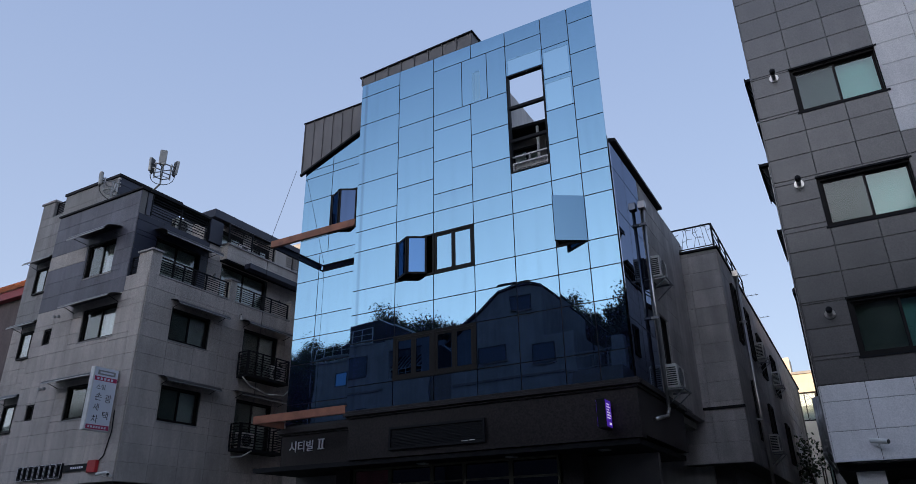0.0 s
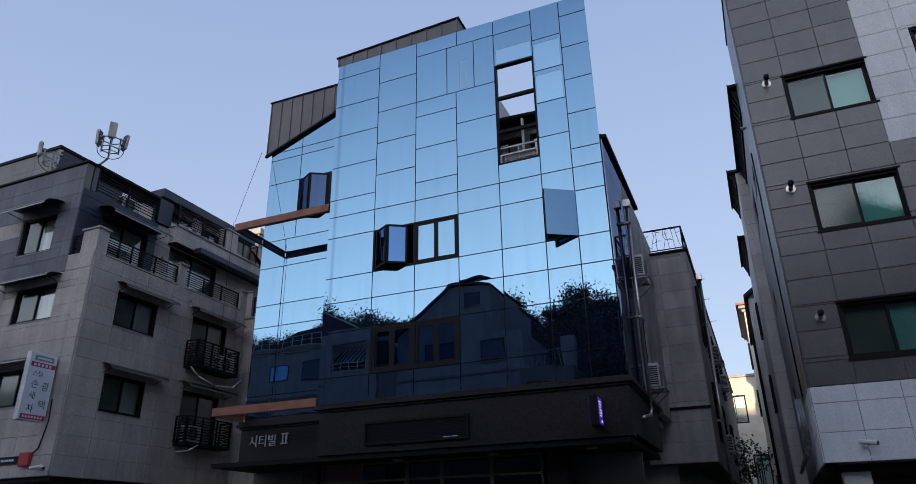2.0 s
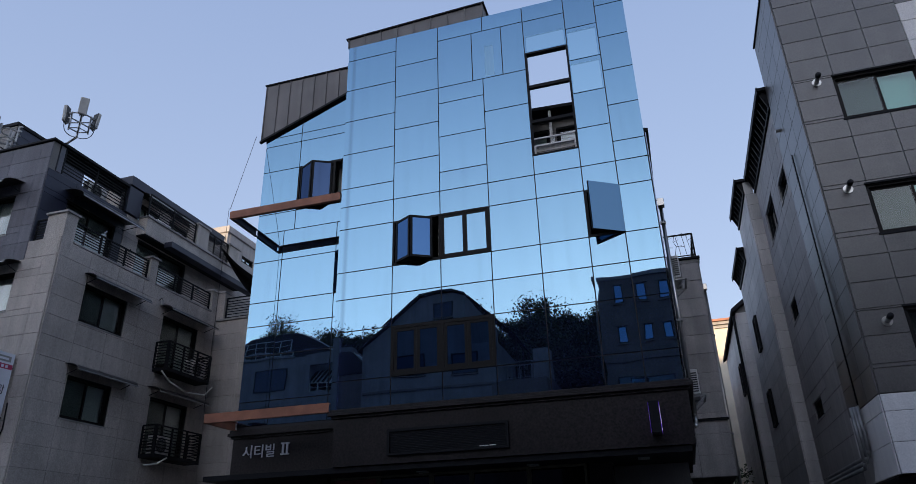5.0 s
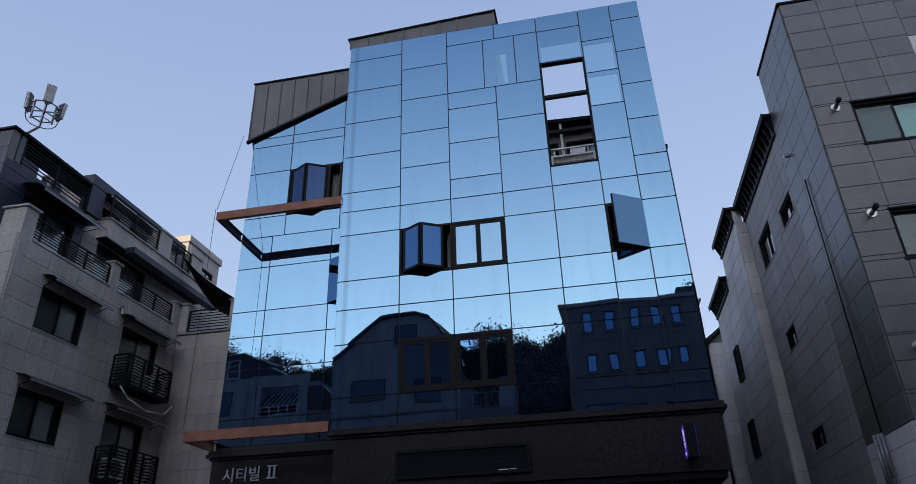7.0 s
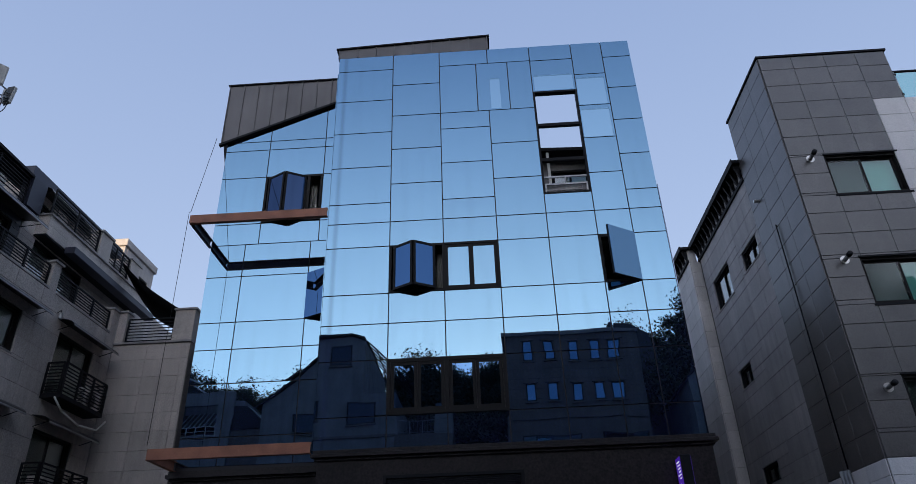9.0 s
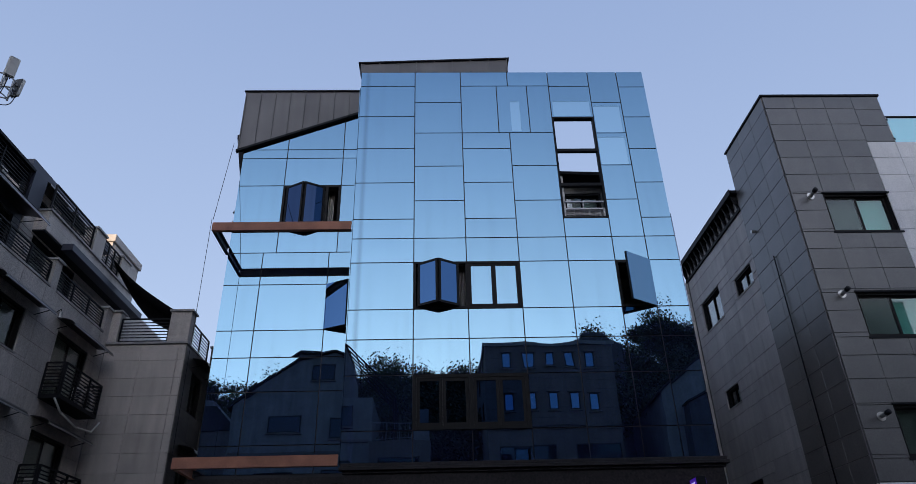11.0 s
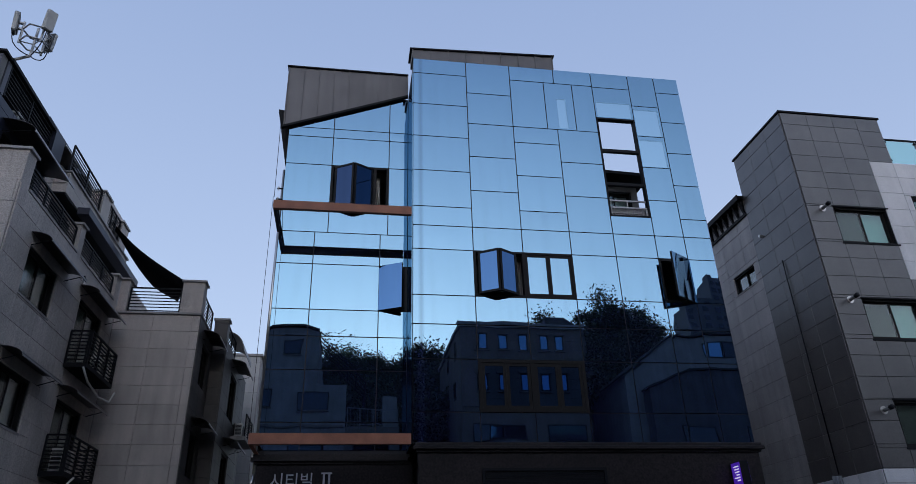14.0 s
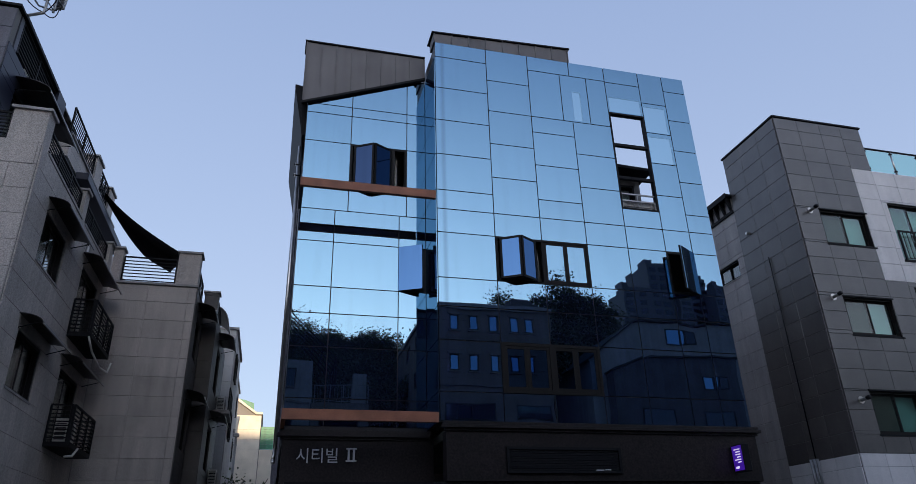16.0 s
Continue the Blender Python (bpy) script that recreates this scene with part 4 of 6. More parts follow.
for i, h in enumerate(r_wins):
    slider(rb, RF, *h, backs=((GREEN_BLIND, GREEN_BLIND), (GREEN_BLIND, GREEN_BLIND), (INTERIOR, GREY_BLIND))[i], glass=(SCREEN_GLASS, TEAL_GLASS), sill=BLACK_METAL)
    part("hood", one_box(h[0] - 0.02, h[1] + 0.02, -0.05, 0.1, h[3] + 0.003, h[3] + 0.045), BLACK_METAL, rb, "", RF)
for h in r_door:
    slider(rb, RF, *h, backs=(INTERIOR, GREEN_BLIND), glass=(TEAL_GLASS, TEAL_GLASS), sill=BLACK_METAL)
    railing(rb, RF, h[0] + 0.02, h[1] - 0.02, h[2] + 0.05, h[2] + 1.05, -0.08, posts=2, bars=9, upright=True)
wall("side_wall", rb, JOINT, RW, -18.85, -16.02, 2.88, 15.40, (), 0.0, 0.25)
tiles(rb, RW, -18.85, -16.03, 4.42, 15.38, 0.95, 0.585, BLACK_TILE)
tiles(rb, RW, -18.85, -16.03, 2.90, 4.41, 0.95, 0.585, PALE_TILE)
s_wins = [(-23.45, -21.75, 10.83, 11.95), (-20.5, -19.2, 10.88, 11.52), (-23.0, -21.9, 7.93, 8.54), (-23.0, -21.7, 5.0, 5.52)]
RW2 = WEST(-0.47)
wall("rear_side_wall", rb, STONE_JOINT, RW2, -24.2, -18.852, 2.88, 13.25, s_wins, 0.0, 0.25)
# darker than the pale front tile: part of the side's shade is coloured in
tiles(rb, RW2, -24.2, -18.86, 2.90, 13.22, 1.15, 0.585, SIDE_TILE, s_wins)
for h in s_wins:
    slider(rb, RW2, *h, backs=(INTERIOR, INTERIOR), frame_mat=BLACK_METAL, sill=COPING)
part("roof", one_box(-0.4, 10.0, 16.3, 24.2, 13.2, 13.4), ROOF_DARK, rb)
part("tower_roof", one_box(-0.56, 3.04, 15.96, 18.9, 15.40, 15.46), BLACK_METAL, rb)
part("tower_rear", one_box(-0.25, 3.0, 18.6, 18.85, 13.3, 15.39), BLACK_TILE, rb)
part("tower_east", one_box(2.75, 3.0, 16.28, 18.59, 13.3, 15.39), BLACK_TILE, rb)
part("soffit", one_box(-0.5, 10.0, 16.3, 24.2, 2.75, 2.87), BLACK_METAL, rb)
part("core", one_box(0.6, 9.0, 19.5, 24.0, 0.0, 2.74), BLACK_TILE, rb)
for x, y in ((-0.2, 16.4), (5.0, 16.4), (-0.2, 23.0)):
    part("column", one_box(x, x + 0.5, y, y + 0.5, 0.0, 2.74), PALE_TILE, rb)
part("back_wall", one_box(-0.2, 10.0, 24.0, 24.2, 0.0, 13.19), HOUSE_LIGHT, rb)
part("east_wall", one_box(9.8, 10.0, 16.3, 23.9, 2.88, 13.69), HOUSE_LIGHT, rb)
# black ribbed eave on the side
def ribbed_eave(parent, x, y0, y1, z, wall_mat, high=0.62, out=0.25):
    """A projecting black cap over a row of raking ribs, with a thin fascia at their foot and the wall between."""
    part("eave_wall", one_box(x + 0.002, x + 0.3, y0 + 0.02, y1 - 0.02, z + 0.002, z + high - 0.12), wall_mat, parent)
    e = part("eave", one_box(x - out, x + 0.4, y0 - 0.06, y1 + 0.04, z + high - 0.115, z + high, bevel=0.01), BLACK_METAL, parent, "black ribbed sheet-metal eave")
    part("fascia", one_box(x - 0.055, x + 0.001, y0, y1, z, z + 0.10), BLACK_METAL, e)
    part("drip_edge", one_box(x - out - 0.03, x - out - 0.001, y0 - 0.07, y1 + 0.05, z + high - 0.17, z + high + 0.02), BLACK_METAL, e)
    n_ribs = int((y1 - y0) / 0.36)
    for i in range(n_ribs):
        y = y0 + 0.06 + (y1 - y0 - 0.2) * i / max(1, n_ribs - 1)
        b = bmesh.new()
        prism(b, [(x - 0.001, z + 0.101), (x - 0.055, z + 0.101), (x - out + 0.03, z + high - 0.117), (x - 0.001, z + high - 0.117)], "y", y, y + 0.07)
        part("rib", b, BLACK_METAL, e)


ribbed_eave(rb, -0.50, 18.87, 24.3, 13.22, SIDE_TILE, 0.72)
# glass guard on the roof terrace
for i in range(4):
    u = 3.02 + 1.12 * i
    part("guard_pane", one_box(u + 0.04, u + 1.08, 0.05, 0.062, 13.78, 14.62), TEAL_GLASS, rb, "tinted glass guard panel", RF)
    b = bmesh.new()
    rod(b, (u + 0.02, 0.06, 13.72), (u + 0.02, 0.06, 14.66), 0.03, 10)
    gpost = part("guard_post", b, STAINLESS, rb, "", RF, True)
    for v in (13.85, 14.55):
        part("clamp", one_box(u - 0.03, u + 0.07, 0.03, 0.10, v, v + 0.05), BLACK_METAL, gpost, "", RF)
part("guard_cap", one_box(3.0, 7.6, 0.03, 0.09, 14.66, 14.70), BLACK_METAL, rb, "", RF)

# ---- houses further up the alley ----
r2 = thing("pale_alley_house", (1.5, 24.4, 0), "pale tiled house with black ribbed eaves up the alley", "house")


part("body", one_box(-0.82, 9.0, 24.42, 27.6, 0.0, 13.3), STONE_JOINT, r2)
part("body", one_box(-0.82, 9.0, 27.61, 31.0, 0.0, 11.95), STONE_JOINT, r2)
tiles(r2, FRONT(24.42), -0.82, -0.45, 2.9, 13.28, 0.6, 0.585, ALLEY_TILE)
a_win = [(-28.9, -28.1, 8.6, 9.9), (-29.2, -28.3, 5.8, 7.1)]
tiles(r2, WEST(-0.82), -27.6, -24.42, 2.9, 13.28, 1.2, 0.585, ALLEY_TILE)
tiles(r2, WEST(-0.82), -31.0, -27.62, 2.9, 11.93, 1.2, 0.585, ALLEY_TILE, a_win)
for h in a_win:
    slider(r2, WEST(-0.96), *h, backs=(INTERIOR, INTERIOR), frame_mat=BLACK_METAL)
ribbed_eave(r2, -0.85, 24.42, 27.60, 13.30, ALLEY_TILE)
ribbed_eave(r2, -0.85, 27.63, 31.0, 11.95, ALLEY_TILE)
r3 = thing("gabled_alley_house", (3.0, 34.0, 0), "pale stone gabled house with a dark verge up the alley", "house")
b3 = bmesh.new()
prism(b3, [(-1.05, 0), (7.0, 0), (7.0, 11.6), (2.8, 14.4), (-1.05, 11.6)], "y", 33.0, 42.0)
part("wall", b3, STONE_JOINT, r3)
tiles(r3, FRONT(33.0), -1.05, 0.6, 0.2, 11.55, 1.5, 0.6, ALLEY_TILE)
tiles(r3, WEST(-1.05), -42.0, -33.0, 0.2, 11.55, 1.5, 0.6, ALLEY_TILE, [(-35.4, -34.6, 8.2, 9.6)])
slider(r3, WEST(-1.19), -35.4, -34.6, 8.2, 9.6, frame_mat=BLACK_METAL)
for sgn in (1, -1):
    b3 = bmesh.new()
    prism(b3, [(2.85, 14.5), (2.85 - 4.1 * sgn, 11.5), (2.85 - 4.1 * sgn, 11.68), (2.85, 14.7)], "y", 32.7, 42.3)
    part("roof", b3, ROOF_DARK, r3)
b3 = bmesh.new()
rod(b3, (-1.16, 33.2, 0.1), (-1.16, 33.2, 11.5), 0.06, 10)
part("drainpipe", b3, BLACK_METAL, r3)
r4 = thing("brown_eaved_house", (1.0, 46.0, 0), "cream-walled house with moulded brown eaves up the alley", "house")
part("wall", one_box(-1.25, 5.0, 46.0, 54.0, 0, 14.6), CREAM_WALL, r4)
for k, (o, z0, z1) in enumerate(((0.12, 14.61, 14.8), (0.28, 14.81, 15.0), (0.42, 15.01, 15.15))):
    part("eave", one_box(-1.25 - o, 5.0 + o, 46.0 - o, 54.0 + o, z0, z1), RUST_STEEL if k == 2 else COPING, r4)
for v in (11.4, 8.4):
    slider(r4, WEST(-1.39), -48.5, -47.3, v, v + 1.5, frame_mat=BLACK_METAL)
yh = thing("cream_house", (-2.0, 62.0, 0), "cream stone house at the alley's end, lit by low sun", "house")
wall("wall", yh, CREAM_WALL, FRONT(60.0), -5.6, 3.0, 0, 13.2, [(-3.9, -2.2, 9.6, 11.8), (-2.4, -1.2, 4.4, 7.2)], 0.0, 0.3)
part("body", one_box(-5.6, 3.0, 60.31, 68.0, 0, 13.2), CREAM_WALL, yh)
slider(yh, FRONT(60.0), -3.9, -2.2, 9.6, 11.8, backs=(CURTAIN, CURTAIN))
slider(yh, FRONT(60.0), -2.4, -1.2, 4.4, 7.2, backs=(GREEN_BLIND, GREEN_BLIND))
part("parapet", one_box(-5.6, -3.6, 59.9, 62, 13.21, 14.6), CREAM_WALL, yh)
part("coping", one_box(-5.7, 3.1, 59.85, 60.2, 13.21, 13.4), COPING, yh)
part("poster", one_box(-5.0, -3.9, 59.85, 59.88, 11.9, 13.6), RED_POSTER, yh, "red poster with white marks")
# ---- the stepped stone apartment house ----
lb = thing("stepped_apartment_house", (-25, 15.2, 0), "stepped grey stone apartment house with balconies", "building")
LF, LE, LU = FRONT(15.22), EAST(-21.65), EAST(-22.95)
l_front = [(-25.75, -24.0, 11.4, 12.85), (-25.2, -23.15, 8.72, 10.0), (-25.2, -23.15, 5.8, 7.05), (-27.6, -27.1, 8.95, 9.6), (-27.6, -27.1, 6.0, 6.6)]
l_east = [(16.45, 18.3, 8.62, 9.86), (16.5, 18.3, 5.68, 6.95), (20.1, 22.1, 7.95, 9.95), (20.1, 22.1, 5.05, 7.0)]
wall("front_wall", lb, STONE_JOINT, LF, -28.3, -21.90, 3.55, 11.0, l_front, 0.0, 0.25)
wall("front_wall", lb, STONE_JOINT, LF, -28.3, -22.95, 11.0, 14.72, l_front, 0.0, 0.25)
wall("side_wall", lb, STONE_JOINT, LE, 15.22, 23.1, 3.55, 10.9, l_east, 0.0, 0.25)
l_up = [(16.2, 18.4, 11.0, 13.0), (19.6, 22.4, 11.0, 13.0)]
wall("upper_wall", lb, JOINT, LU, 15.48, 32.0, 10.95, 13.72, l_up, 0.0, 0.25)


def l_pick(u, v):
    if v > 13.0 or (v > 12.4 and u > -26.3):
        return DARK_STONE
    if v > 12.2:
        return LIGHT_STONE if u < -25.7 else DARK_STONE
    if v > 10.35:
        return DARK_STONE
    return LIGHT_STONE


tiles(lb, LF, -28.3, -21.66, 3.56, 10.38, 1.22, 0.62, l_pick, l_front)
tiles(lb, LF, -28.3, -22.95, 10.38, 14.70, 1.22, 0.62, l_pick, l_front)
tiles(lb, LF, -22.94, -21.66, 10.385, 10.99, 1.22, 0.62, LIGHT_STONE)
tiles(lb, LE, 15.22, 23.1, 3.56, 10.9, 1.22, 0.62, LIGHT_STONE, l_east)
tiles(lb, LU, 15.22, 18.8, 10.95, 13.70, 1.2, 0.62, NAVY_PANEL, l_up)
tiles(lb, LU, 18.82, 32.0, 10.95, 13.70, 1.2, 0.62, LIGHT_STONE, l_up)
for h in l_front[:3]:
    slider(lb, LF, *h, backs=(INTERIOR, CURTAIN), sill=COPING, glass=(SCREEN_GLASS, CLEAR_GLASS))
for h in l_front[3:]:
    slider(lb, LF, *h, backs=(INTERIOR, INTERIOR))
for h in l_east:
    slider(lb, LE, *h, sill=COPING, glass=(SCREEN_GLASS, CLEAR_GLASS))
for h in l_up:
    slider(lb, LU, *h, glass=(CLEAR_GLASS, CLEAR_GLASS))
awning(lb, LF, -26.1, -23.75, 13.25, 0.8, 0.35)
awning(lb, LF, -26.0, -23.0, 10.3, 0.6, 0.2)
awning(lb, LF, -26.0, -23.0, 7.35, 0.6, 0.2)
awning(lb, LE, 16.3, 18.85, 10.15, 0.55, 0.22)
awning(lb, LE, 16.3, 18.85, 7.25, 0.55, 0.22)
awning(lb, LE, 19.85, 22.6, 10.25, 0.6, 0.22)
awning(lb, LE, 19.85, 22.6, 7.3, 0.6, 0.22)
awning(lb, LU, 16.0, 18.9, 13.25, 0.9, 0.35)
part("floor_slab", one_box(-28.2, -21.95, 15.5, 30, 10.6, 10.88), COPING, lb)
part("ground_body", one_box(-28.0, -22.4, 16.4, 40, 0, 3.5), BLACK_TILE, lb)
part("soffit", one_box(-28.2, -21.7, 15.3, 23.0, 3.42, 3.54), BLACK_METAL, lb)
part("core", one_box(-28.0, -22.6, 16.6, 30, 3.56, 10.58), INTERIOR, lb)
part("core", one_box(-28.0, -23.4, 16.6, 30, 10.9, 13.6), INTERIOR, lb)
part("roof", one_box(-28.2, -23.1, 15.5, 32, 13.62, 13.7), ROOF_DARK, lb)
part("coping", one_box(-28.35, -22.86, 15.13, 15.5, 14.73, 14.80), BLACK_METAL, lb, "dark metal coping")
# corner piers and rails of the third-floor terrace
for a, b in ((15.22, 15.66), (19.1, 19.45), (22.75, 23.1)):
    pier = part("pier", one_box(a, b, 0.0, 0.35, 10.91, 11.82), LIGHT_STONE, lb, "", LE)
    part("pier_cap", one_box(a - 0.05, b + 0.05, -0.06, 0.41, 11.82, 11.89), COPING, pier, "", LE)
part("pier", one_box(-22.40, -22.002, 15.22, 15.66, 11.0, 11.82), LIGHT_STONE, lb)
part("pier_cap", one_box(-22.45, -22.06, 15.16, 15.71, 11.82, 11.89), COPING, lb)
part("coping", one_box(15.67, 19.09, -0.05, 0.3, 10.91, 10.97), COPING, lb, "", LE)
part("coping", one_box(19.46, 22.74, -0.05, 0.3, 10.91, 10.97), COPING, lb, "", LE)
railing(lb, LE, 15.68, 19.08, 11.02, 11.72, 0.12, posts=4, bars=6)
railing(lb, LE, 19.48, 22.72, 11.02, 11.72, 0.12, posts=4, bars=6)
railing(lb, LF, -22.92, -22.42, 11.08, 11.78, 0.12, posts=2, bars=6)
# roof rail on the navy storey
part("corner_pier", one_box(-23.3, -22.93, 15.51, 15.7, 13.73, 14.72), DARK_STONE, lb)
part("corner_pier", one_box(-23.2, -22.83, 18.65, 19.35, 13.73, 14.80), NAVY_PANEL, lb)
railing(lb, LU, 15.72, 18.63, 13.84, 14.71, 0.0, posts=3, bars=6)
part("veranda_beam", one_box(-23.0, -22.84, 15.52, 18.64, 14.72, 14.83, bevel=0.01), BLACK_METAL, lb)
part("veranda_roof", one_box(-23.75, -23.004, 15.52, 19.3, 14.728, 14.79), ROOF_DARK, lb)
for z0, z1 in ((13.10, 13.44), (13.445, 13.78)):
    for y0, y1 in ((19.45, 21.0), (21.005, 22.6), (22.605, 24.2), (24.205, 25.8)):
        part("spandrel_slab", one_box(-22.92, -22.5, y0, y1, z0, z1), LIGHT_STONE, lb)
part("coping", one_box(-22.95, -22.44, 19.40, 25.85, 13.781, 13.84), COPING, lb)
part("ledge", one_box(-22.49, -22.12, 20.5, 26.4, 12.92, 13.16, bevel=0.01), NAVY_PANEL, lb, "navy boxed ledge")
part("soffit", one_box(-22.92, -22.52, 19.45, 25.8, 13.04, 13.095), BLACK_METAL, lb)
LR = EAST(-22.58)
railing(lb, LR, 19.47, 22.3, 13.88, 14.82, 0.0, posts=3, bars=7)
for y in (22.33, 24.6):
    pier = part("pier", one_box(-22.92, -22.5, y, y + 0.75, 13.845, 14.80), LIGHT_STONE, lb)
    part("pier_cap", one_box(-22.96, -22.44, y - 0.05, y + 0.8, 14.80, 14.87), COPING, pier)
awning(lb, EAST(-23.75), 19.9, 21.5, 15.28, 0.7, 0.22)
awning(lb, EAST(-23.75), 21.9, 23.3, 15.28, 0.7, 0.22)
railing(lb, LR, 23.10, 24.58, 13.88, 14.82, 0.0, posts=4, bars=7)
part("roof_house", one_box(-29.8, -26.0, 16.06, 19.3, 13.71, 16.55), STONE_JOINT, lb)
tiles(lb, FRONT(16.06), -29.8, -26.0, 14.6, 16.54, 1.22, 0.62, BAY_STONE)
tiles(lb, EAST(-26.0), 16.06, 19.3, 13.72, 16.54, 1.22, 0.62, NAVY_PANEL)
part("roof_house_coping", one_box(-29.86, -25.92, 15.98, 19.38, 16.555, 16.68), BLACK_METAL, lb)
pw = [(20.0, 21.4, 13.8, 15.0), (22.0, 23.2, 13.8, 15.0)]
wall("top_storey", lb, LIGHT_STONE, EAST(-23.75), 19.5, 25.2, 13.72, 15.31, pw, 0.0, 0.25)
for h in pw:
    slider(lb, EAST(-23.75), *h)
part("top_storey_end", one_box(-27.5, -23.76, 19.41, 19.49, 13.72, 15.31), LIGHT_STONE, lb)
part("top_roof", one_box(-27.6, -23.45, 19.3, 25.4, 15.34, 15.72), NAVY_PANEL, lb)
sw_ = [(27.3, 28.3, 15.25, 15.6)]
# SIDE_TILE here tones the sun down on the stair house by colour
wall("stair_house", lb, SIDE_TILE, EAST(-23.75), 26.2, 28.7, 13.75, 16.28, sw_, 0.0, 0.2)
slider(lb, EAST(-23.75), *sw_[0])
part("stair_house_front", one_box(-25.6, -23.76, 26.0, 26.19, 13.75, 16.28), SIDE_TILE, lb)
part("stair_house_coping", one_box(-25.7, -23.66, 25.92, 28.8, 16.285, 16.62, bevel=0.02), SIDE_TILE, lb)
BX = FRONT(16.09)
part("left_bay", one_box(-31.6, -28.31, 16.1, 30, 3.55, 15.75), STONE_JOINT, lb)
tiles(lb, BX, -31.6, -28.32, 3.56, 15.75, 1.22, 0.62, lambda u, v: BAY_STONE if v > 10.4 else LIGHT_STONE)
pier = part("pier", one_box(-31.6, -30.65, 16.06, 16.5, 15.755, 16.52), BAY_STONE, lb)
part("pier_cap", one_box(-31.68, -30.58, 16.0, 16.56, 16.525, 16.62), COPING, pier)

LB = FRONT(15.95)
for v0, v1 in ((11.85, 13.05), (8.92, 10.1), (5.85, 7.0)):
    slider(lb, LB, -30.7, -29.3, v0, v1, backs=(INTERIOR, CURTAIN))
    awning(lb, FRONT(16.05), -31.0, -29.0, v1 + 0.35, 0.6, 0.22)
railing(lb, FRONT(16.2), -30.62, -29.84, 15.84, 16.48, 0, posts=2, bars=5)


def balcony(y0, y1, z, out=0.64):
    part("balcony_slab", one_box(y0, y1, -out, -0.031, z - 0.12, z), BLACK_METAL, lb, "", LE)
    r = railing(lb, LE, y0, y1, z + 0.08, z + 0.95, -out + 0.03, posts=4, bars=7, name="balcony_railing")
    for y in (y0, y1):
        railing(lb, FRONT(y), -21.61, -21.65 + out - 0.06, z + 0.08, z + 0.95, 0, posts=2, bars=7, name="balcony_side_rail")


balcony(19.95, 22.34, 7.95)
balcony(19.95, 22.34, 5.05)
# east block that steps forward
BF, BE = FRONT(23.14), EAST(-18.87)
b_east = [(24.0, 25.2, 8.5, 9.9), (24.0, 25.2, 5.5, 6.9)]
wall("block_front", lb, STONE_JOINT, BF, -21.64, -18.87, 0.0, 10.6, (), 0.0, 0.25)
wall("block_side", lb, JOINT, BE, 23.4, 25.7, 0.0, 10.6, b_east, 0.0, 0.25)
tiles(lb, BF, -21.62, -18.87, 0.1, 10.58, 1.25, 0.62, LIGHT_STONE)
# east side in SHADED_TILE, so its shade is coloured in
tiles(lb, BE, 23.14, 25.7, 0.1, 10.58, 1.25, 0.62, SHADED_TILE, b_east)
for h in b_east:
    slider(lb, BE, *h)
    awning(lb, BE, h[0] - 0.2, h[1] + 0.3, h[3] + 0.42, 0.62, 0.25)
# the part that stands out a little further
VE = EAST(-18.37)
v_east = [(27.4, 29.0, 8.2, 9.9), (27.4, 29.0, 5.3, 6.9)]
wall("bay_side", lb, JOINT, VE, 25.7, 31.5, 0.0, 10.6, v_east, 0.0, 0.25)
part("bay_front", one_box(-18.87, -18.62, 25.702, 25.95, 0.0, 11.38), JOINT, lb)
# the outer bay takes the same coloured-in shade
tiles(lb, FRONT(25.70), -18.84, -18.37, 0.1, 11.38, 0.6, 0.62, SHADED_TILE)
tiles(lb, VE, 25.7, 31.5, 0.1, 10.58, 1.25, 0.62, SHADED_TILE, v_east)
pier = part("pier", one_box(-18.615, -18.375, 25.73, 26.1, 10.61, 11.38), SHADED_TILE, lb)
part("pier_cap", one_box(-18.92, -18.32, 25.64, 26.15, 11.385, 11.45), COPING, pier)
for h in v_east:
    slider(lb, VE, *h)
    awning(lb, VE, h[0] - 0.2, h[1] + 0.3, h[3] + 0.42, 0.62, 0.25)
railing(lb, VE, 26.2, 28.4, 10.66, 11.4, 0.08, posts=3, bars=5)
part("balcony_slab", one_box(-18.36, -17.75, 28.9, 31.0, 7.55, 7.7), COPING, lb)
railing(lb, EAST(-17.8), 28.95, 30.95, 7.76, 8.6, 0.0, posts=3, bars=7, name="balcony_railing")
bm = bmesh.new()
for i in range(7):
    a0, a1 = i / 7 * math.pi / 2, (i + 1) / 7 * math.pi / 2
    prism(bm, [(-18.9 + 0.75 * math.sin(a0), 11.15 + 0.75 * math.cos(a0)), (-18.9 + 0.75 * math.sin(a1), 11.15 + 0.75 * math.cos(a1)), (-18.9 + 0.77 * math.sin(a1), 11.15 + 0.78 * math.cos(a1)), (-18.9 + 0.77 * math.sin(a0), 11.15 + 0.78 * math.cos(a0))], "y", 28.5, 31.2)
bmesh.ops.remove_doubles(bm, verts=bm.verts[:], dist=1e-4)
part("roof_awning", bm, AWNING, lb, "dark curved awning over the roof terrace")
part("block_floor", one_box(-21.6, -19.1, 23.4, 32, 10.3, 10.55), COPING, lb)
part("coping", one_box(-21.62, -18.82, 23.06, 23.42, 10.61, 10.68), COPING, lb)
pier = part("pier", one_box(-19.58, -18.87, 23.12, 23.6, 10.69, 11.82), LIGHT_STONE, lb)
